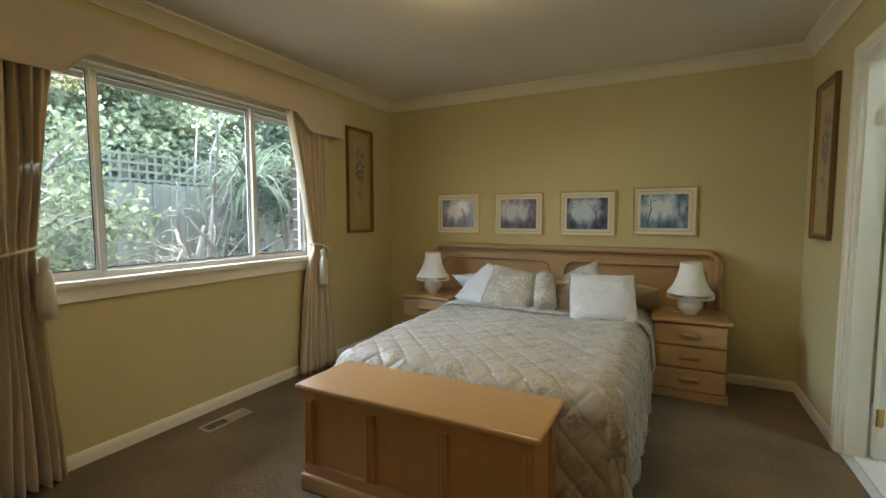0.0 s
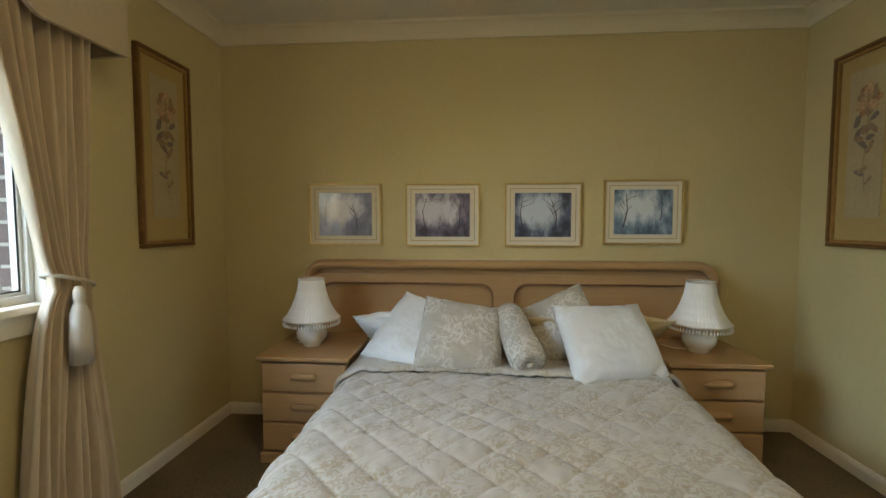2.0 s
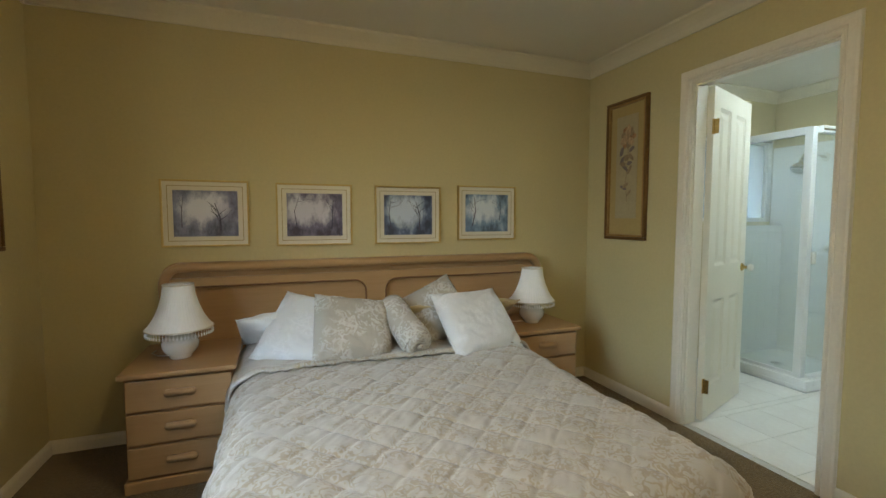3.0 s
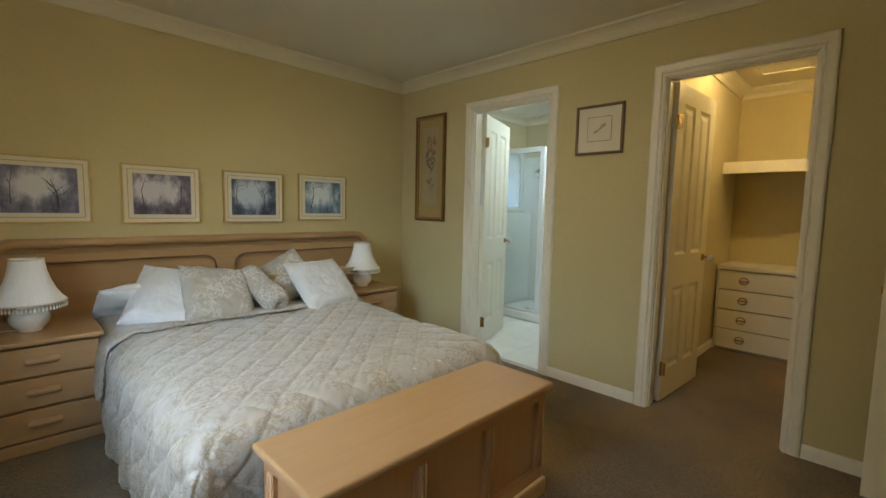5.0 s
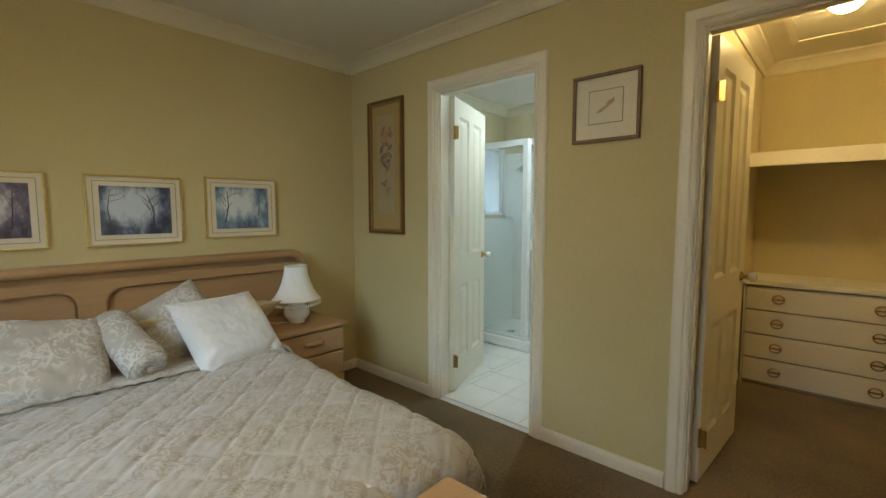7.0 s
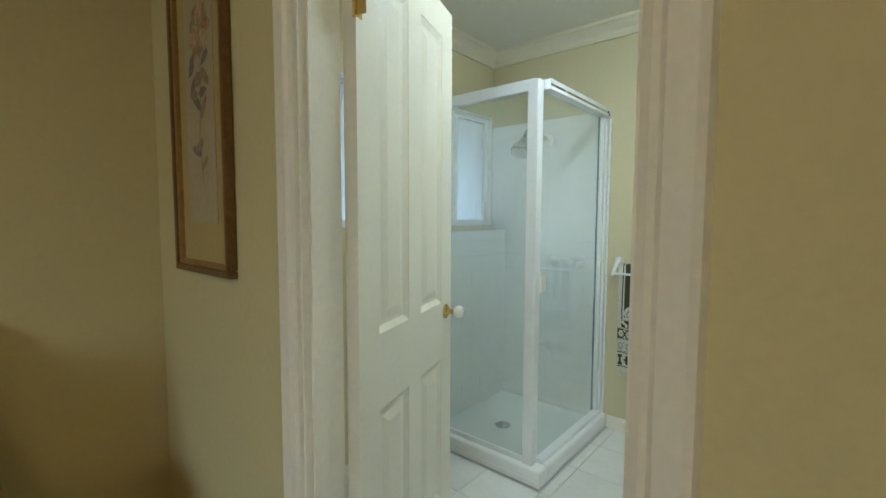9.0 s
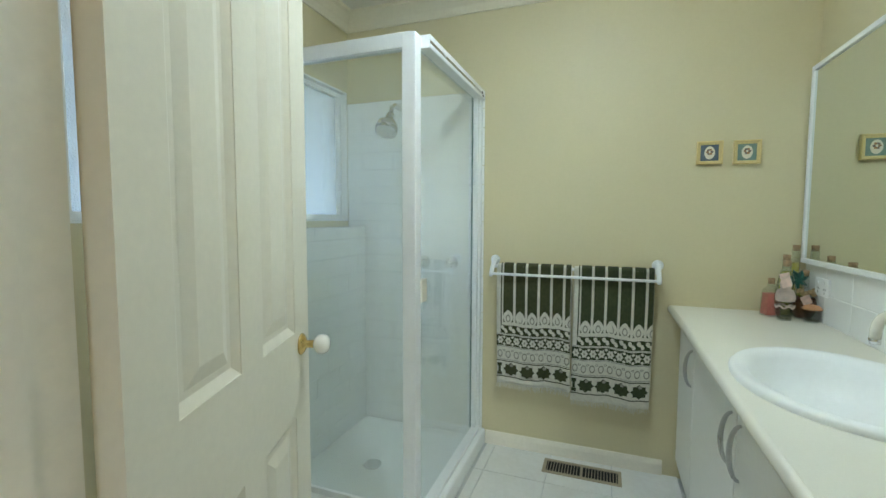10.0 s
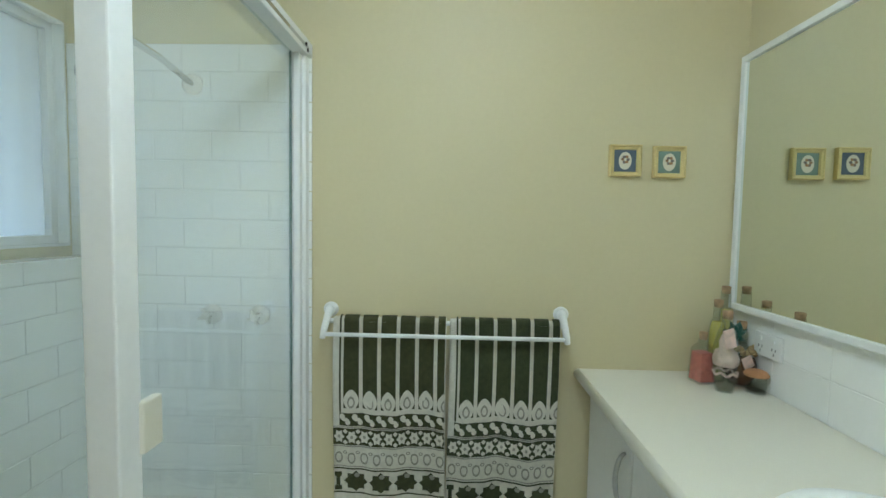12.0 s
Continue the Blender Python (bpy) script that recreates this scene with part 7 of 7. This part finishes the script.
# ---- outside the bedroom window ----
G = -0.35
structure("ground", box(-400, 400, -400, 400, G - 0.3, G), "soil", "dark garden soil and leaf litter", "ground")
ev = thing("eave", "pale fibre-cement eave lining along the house", "eave", kind="structure")
part("soffit", box(-0.80, -0.24, -6.0, 1.5, 2.20, 2.215), "eave", ev)
part("fascia", box(-0.83, -0.80, -6.0, 1.5, 2.165, 2.30), "eave", ev)
part("roof_sheet", box(-0.95, RX1 + 0.6, -6.3, 1.6, 2.54, 2.60), "brown", ev)
part("upper_board", box(-0.80, -0.10, -6.0, 1.5, 2.30, 2.54), "brown", ev)
part("gutter", tube([(-0.90, -6.1, 2.32), (-0.90, 1.55, 2.32)], 0.05, 10), "eave", ev)

ow = bpy.data.objects["wall_west_outer"]
bm_ = box(-0.0655, 0.0655, -0.053, 0.053, -0.038, 0.038, 0.003, seg=1)
bme = bpy.data.meshes.new("brick")
bm_.to_mesh(bme)
bm_.free()
bme.materials.append(M["brick"])
for yy in (WIN[1] + 0.117, WIN[0] - 0.117):
    for k in range(14):
        ob = new("brick", bme)
        ob.parent = ow
        ob.location = (-0.179 - 0.0035, yy, 0.94 + 0.086 * k)
part("sill_bricks", box(-0.30, -0.112, WIN[0] - 0.02, WIN[1] + 0.02, 0.86, 0.925, 0.01), "brick", ow)

fe = thing("fence", "weathered grey timber paling fence with lattice top", "fence")
rnd = random.Random(5)
FX = -3.7
pm = {}
for k in range(110):
    yy = -7.0 + 0.118 * k
    h = 1.71 + rnd.choice((0.0, 0.008, -0.008))
    if h not in pm:
        q = box(-0.008, 0.008, -0.0595, 0.0595, G, h, 0.002, seg=1)
        pm[h] = bpy.data.meshes.new("paling")
        q.to_mesh(pm[h])
        q.free()
        pm[h].materials.append(M["paling"])
    ob = new("paling", pm[h])
    ob.parent = fe
    ob.location = (FX + (0.018 if k % 2 else 0.0), yy, 0)
for z in (0.1, 0.8, 1.45):
    part("rail", box(FX - 0.06, FX - 0.02, -7.1, 6.1, z, z + 0.08), "paling", fe)
for k in range(6):
    part("post", box(FX - 0.13, FX - 0.03, -7 + 2.5 * k, -6.9 + 2.5 * k, G, 2.12), "paling", fe)
lat = bmesh.new()
for k in range(86):
    yy = -6.0 + 0.112 * k
    box(FX - 0.004, FX + 0.004, yy, yy + 0.030, 1.72, 2.14, bm=lat)
for k in range(4):
    box(FX + 0.005, FX + 0.012, -6.0, 3.6, 1.745 + 0.112 * k, 1.775 + 0.112 * k, bm=lat)
tagged(part("lattice", lat, "paling", fe, "square timber lattice"), kind="stuff")


def leaves_mesh(name, spots, size, rnd, droop=0.3, wide=0.78):
    """Many small folded leaves round the given spots (centre, radius, count)."""
    v, f = [], []
    for c, rad, cnt in spots:
        for _ in range(cnt):
            d = Vector((rnd.gauss(0, 1), rnd.gauss(0, 1), rnd.gauss(0, 0.8)))
            d = d.normalized() * rad * rnd.random() ** 0.45
            p = Vector(c) + d
            a = Vector((rnd.uniform(-1, 1), rnd.uniform(-1, 1), rnd.uniform(-1, 0.5) - droop)).normalized()
            s = a.cross(Vector((rnd.uniform(-1, 1), rnd.uniform(-1, 1), rnd.uniform(-1, 1)))).normalized()
            n = a.cross(s)
            L = size * rnd.uniform(0.6, 1.35)
            w = L * wide * 0.5
            k = len(v)
            v += [p, p + a * L * 0.45 + s * w + n * w * 0.3, p + a * L, p + a * L * 0.45 - s * w + n * w * 0.3, p + a * L * 0.5]
            f += [(k, k + 1, k + 4), (k + 1, k + 2, k + 4), (k + 2, k + 3, k + 4), (k + 3, k, k + 4)]
    me = bpy.data.meshes.new(name)
    me.from_pydata([tuple(q) for q in v], [], f)
    return me


def shrub(name, x, y, h, spread, nlimb, leaf, lmat, count, seed, label, bare=0.0, trunk=0.05, lean=(0, 0)):
    """A tapered trunk with limbs and twigs; leaves clump at the twig ends."""
    rnd = random.Random(seed)
    t = thing(name, label, "tree" if h > 2.6 else "shrub", m=Matrix.Translation((x, y, G)))
    wood_ = bmesh.new()
    spots = []
    top = Vector((lean[0], lean[1], h * 0.55))
    mid = top * 0.5 + Vector((rnd.uniform(-0.1, 0.1), rnd.uniform(-0.1, 0.1), 0))
    tube([(0, 0, 0), mid, top], trunk, 7, wood_, [trunk, trunk * 0.8, trunk * 0.55])
    for k in range(nlimb):
        a = 2 * math.pi * (k + rnd.uniform(-0.3, 0.3)) / nlimb
        base = Vector((0, 0, 0)).lerp(top, rnd.uniform(0.35, 1.0))
        end = base + Vector((spread * math.cos(a) * rnd.uniform(0.6, 1.0), spread * math.sin(a) * rnd.uniform(0.6, 1.0), h * rnd.uniform(0.12, 0.48)))
        kink = base.lerp(end, 0.5) + Vector((rnd.uniform(-0.12, 0.12), rnd.uniform(-0.12, 0.12), rnd.uniform(0.0, 0.15)))
        tube([base, kink, end], 0.02, 6, wood_, [trunk * 0.5, trunk * 0.34, trunk * 0.12])
        for j in range(4):
            q = kink.lerp(end, rnd.uniform(0.1, 1.0))
            e = q + Vector((rnd.uniform(-1, 1), rnd.uniform(-1, 1), rnd.uniform(-0.5, 0.8))) * spread * 0.38
            tube([q, q.lerp(e, 0.5) + Vector((0, 0, 0.03)), e], 0.008, 5, wood_, [trunk * 0.2, trunk * 0.13, trunk * 0.05])
            if rnd.random() >= bare:
                spots.append((e, spread * 0.30, count // (nlimb * 5)))
        if rnd.random() >= bare:
            spots.append((end, spread * 0.34, count // (nlimb * 5)))
    part("trunk", wood_, "bark", t, smooth=True)
    if spots and count:
        me = leaves_mesh("crown", spots, leaf, rnd)
        me.materials.append(M[lmat])
        cr = new("crown", me)
        cr.parent = t
        tagged(cr, kind="stuff")
    return t


shrub("shrub", -2.0, -2.62, 2.6, 0.95, 12, 0.070, "leaf", 3600, 1, "leafy light green garden shrub close to the window")
shrub("shrub", -2.95, -2.3, 2.9, 0.85, 11, 0.065, "leaf", 2400, 2, "leafy yellow-green garden shrub against the fence")
shrub("shrub", -2.35, -3.7, 2.6, 0.9, 9, 0.07, "leaf", 3000, 12, "leafy green garden shrub beside the house")
shrub("bare_shrub", -2.5, -0.75, 2.0, 0.8, 8, 0.045, "leaf", 260, 3, "sparse shrub with pale twisted bare branches", 0.6, 0.03, (0.1, 0.4))
shrub("bare_shrub", -2.05, -0.60, 3.4, 0.55, 6, 0.055, "leaf", 420, 4, "slim pale-barked tree with a few leaves before the fence", 0.3, 0.036, (0.0, 0.02))
shrub("shrub", -2.6, 1.0, 3.0, 0.95, 10, 0.075, "leaf2", 4600, 5, "dense dark green shrub beside the house corner")
shrub("shrub", -1.9, 2.2, 3.0, 1.0, 10, 0.075, "leaf2", 4200, 6, "dense dark green shrub further along the wall")
shrub("bare_shrub", -1.75, -1.55, 1.35, 1.15, 13, 0.05, "leaf", 260, 31, "low tangle of pale bare twigs under the window", 0.75, 0.03, (0.0, 0.3))
shrub("bare_shrub", -1.8, -1.05, 1.45, 1.1, 16, 0.045, "leaf", 160, 33, "spreading tangle of thin bare branches before the fence", 0.7, 0.022, (0.0, 0.1))
shrub("bare_shrub", -1.7, -1.95, 1.5, 1.0, 15, 0.045, "leaf", 300, 34, "tangle of thin grey twigs below the leafy shrub", 0.6, 0.022, (0.0, 0.2))
shrub("bare_shrub", -2.3, -0.72, 2.75, 0.5, 6, 0.05, "leaf", 90, 32, "pale forked bare trunk before the fence", 0.7, 0.05, (0.05, 0.15))
shrub("tree", -5.6, -3.0, 4.8, 1.9, 12, 0.13, "leaf", 13000, 7, "tall light green tree behind the fence", 0.0, 0.11)
shrub("tree", -6.2, 0.6, 4.7, 2.0, 13, 0.13, "leaf", 13000, 8, "tall green tree with open crown behind the fence", 0.0, 0.11)
shrub("tree", -5.0, 4.0, 5.1, 2.0, 12, 0.13, "leaf2", 10400, 9, "tall dark green tree behind the fence", 0.0, 0.12)
shrub("tree", -7.5, -1.2, 4.9, 2.1, 13, 0.14, "leaf", 12000, 13, "light green tree beyond the fence", 0.0, 0.11)
shrub("tree", -5.3, -0.9, 4.4, 1.5, 12, 0.11, "leaf", 12000, 14, "rounded light green tree behind the lattice", 0.0, 0.09)
shrub("tree", -5.2, 2.3, 4.6, 1.6, 12, 0.11, "leaf2", 12000, 15, "rounded dark green tree behind the lattice", 0.0, 0.09)
shrub("tree", -6.4, -0.3, 5.1, 1.9, 13, 0.13, "leaf", 11000, 16, "pale green tree with a full crown beyond the lattice", 0.0, 0.11)
shrub("tree", -8.5, -7.0, 5.0, 2.3, 12, 0.15, "leaf2", 4200, 10, "tall dark green tree in the next garden", 0.0, 0.13)


def strap_plant(x, y, h, n, L, seed, label, mat="strap"):
    rnd = random.Random(seed)
    t = thing("strap_leaf_plant", label, "plant", m=Matrix.Translation((x, y, G)))
    if h > 0.1:
        part("stem", tube([(0, 0, 0), (0.03, 0.02, h * 0.5), (0, 0.04, h)], 0.035, 8, None, [0.05, 0.04, 0.035]), "bark", t, smooth=True)
    v, f = [], []
    for k in range(n):
        a, e = rnd.uniform(0, 2 * math.pi), rnd.uniform(0.1, 1.35)
        ll, w = L * rnd.uniform(0.7, 1.2), rnd.uniform(0.010, 0.019)
        d = Vector((math.cos(a), math.sin(a), 0))
        s = Vector((-math.sin(a), math.cos(a), 0))
        p, ang = Vector((0, 0.04, h)), e
        k0 = len(v)
        for j in range(7):
            ww = w * (1 - (j / 6) ** 2.2) + 0.0008
            v += [p + s * ww, p - s * ww]
            ang -= 0.16 + 0.26 * j / 6 * rnd.uniform(0.6, 1.5)
            p = p + (d * math.cos(ang) + Vector((0, 0, 1)) * math.sin(ang)) * ll / 6
        for j in range(6):
            q = k0 + 2 * j
            f.append((q, q + 1, q + 3, q + 2))
    me = bpy.data.meshes.new("blades")
    me.from_pydata([tuple(q) for q in v], [], f)
    me.materials.append(M[mat])
    ob = new("blades", me)
    ob.parent = t
    tagged(ob, kind="stuff")
    return t


strap_plant(-1.95, -0.22, 2.0, 130, 1.05, 1, "tall strap-leaved plant near the window")
strap_plant(-2.1, 0.75, 2.1, 130, 1.05, 2, "tall arching strap-leaved plant by the wall")
strap_plant(-1.5, 0.85, 0.9, 80, 0.8, 3, "strap-leaved clump by the house wall")
strap_plant(-1.6, -1.75, 0.5, 45, 0.6, 4, "low strap-leaved clump under the window")
strap_plant(-1.7, -2.3, 0.55, 50, 0.55, 5, "low grassy clump under the window")
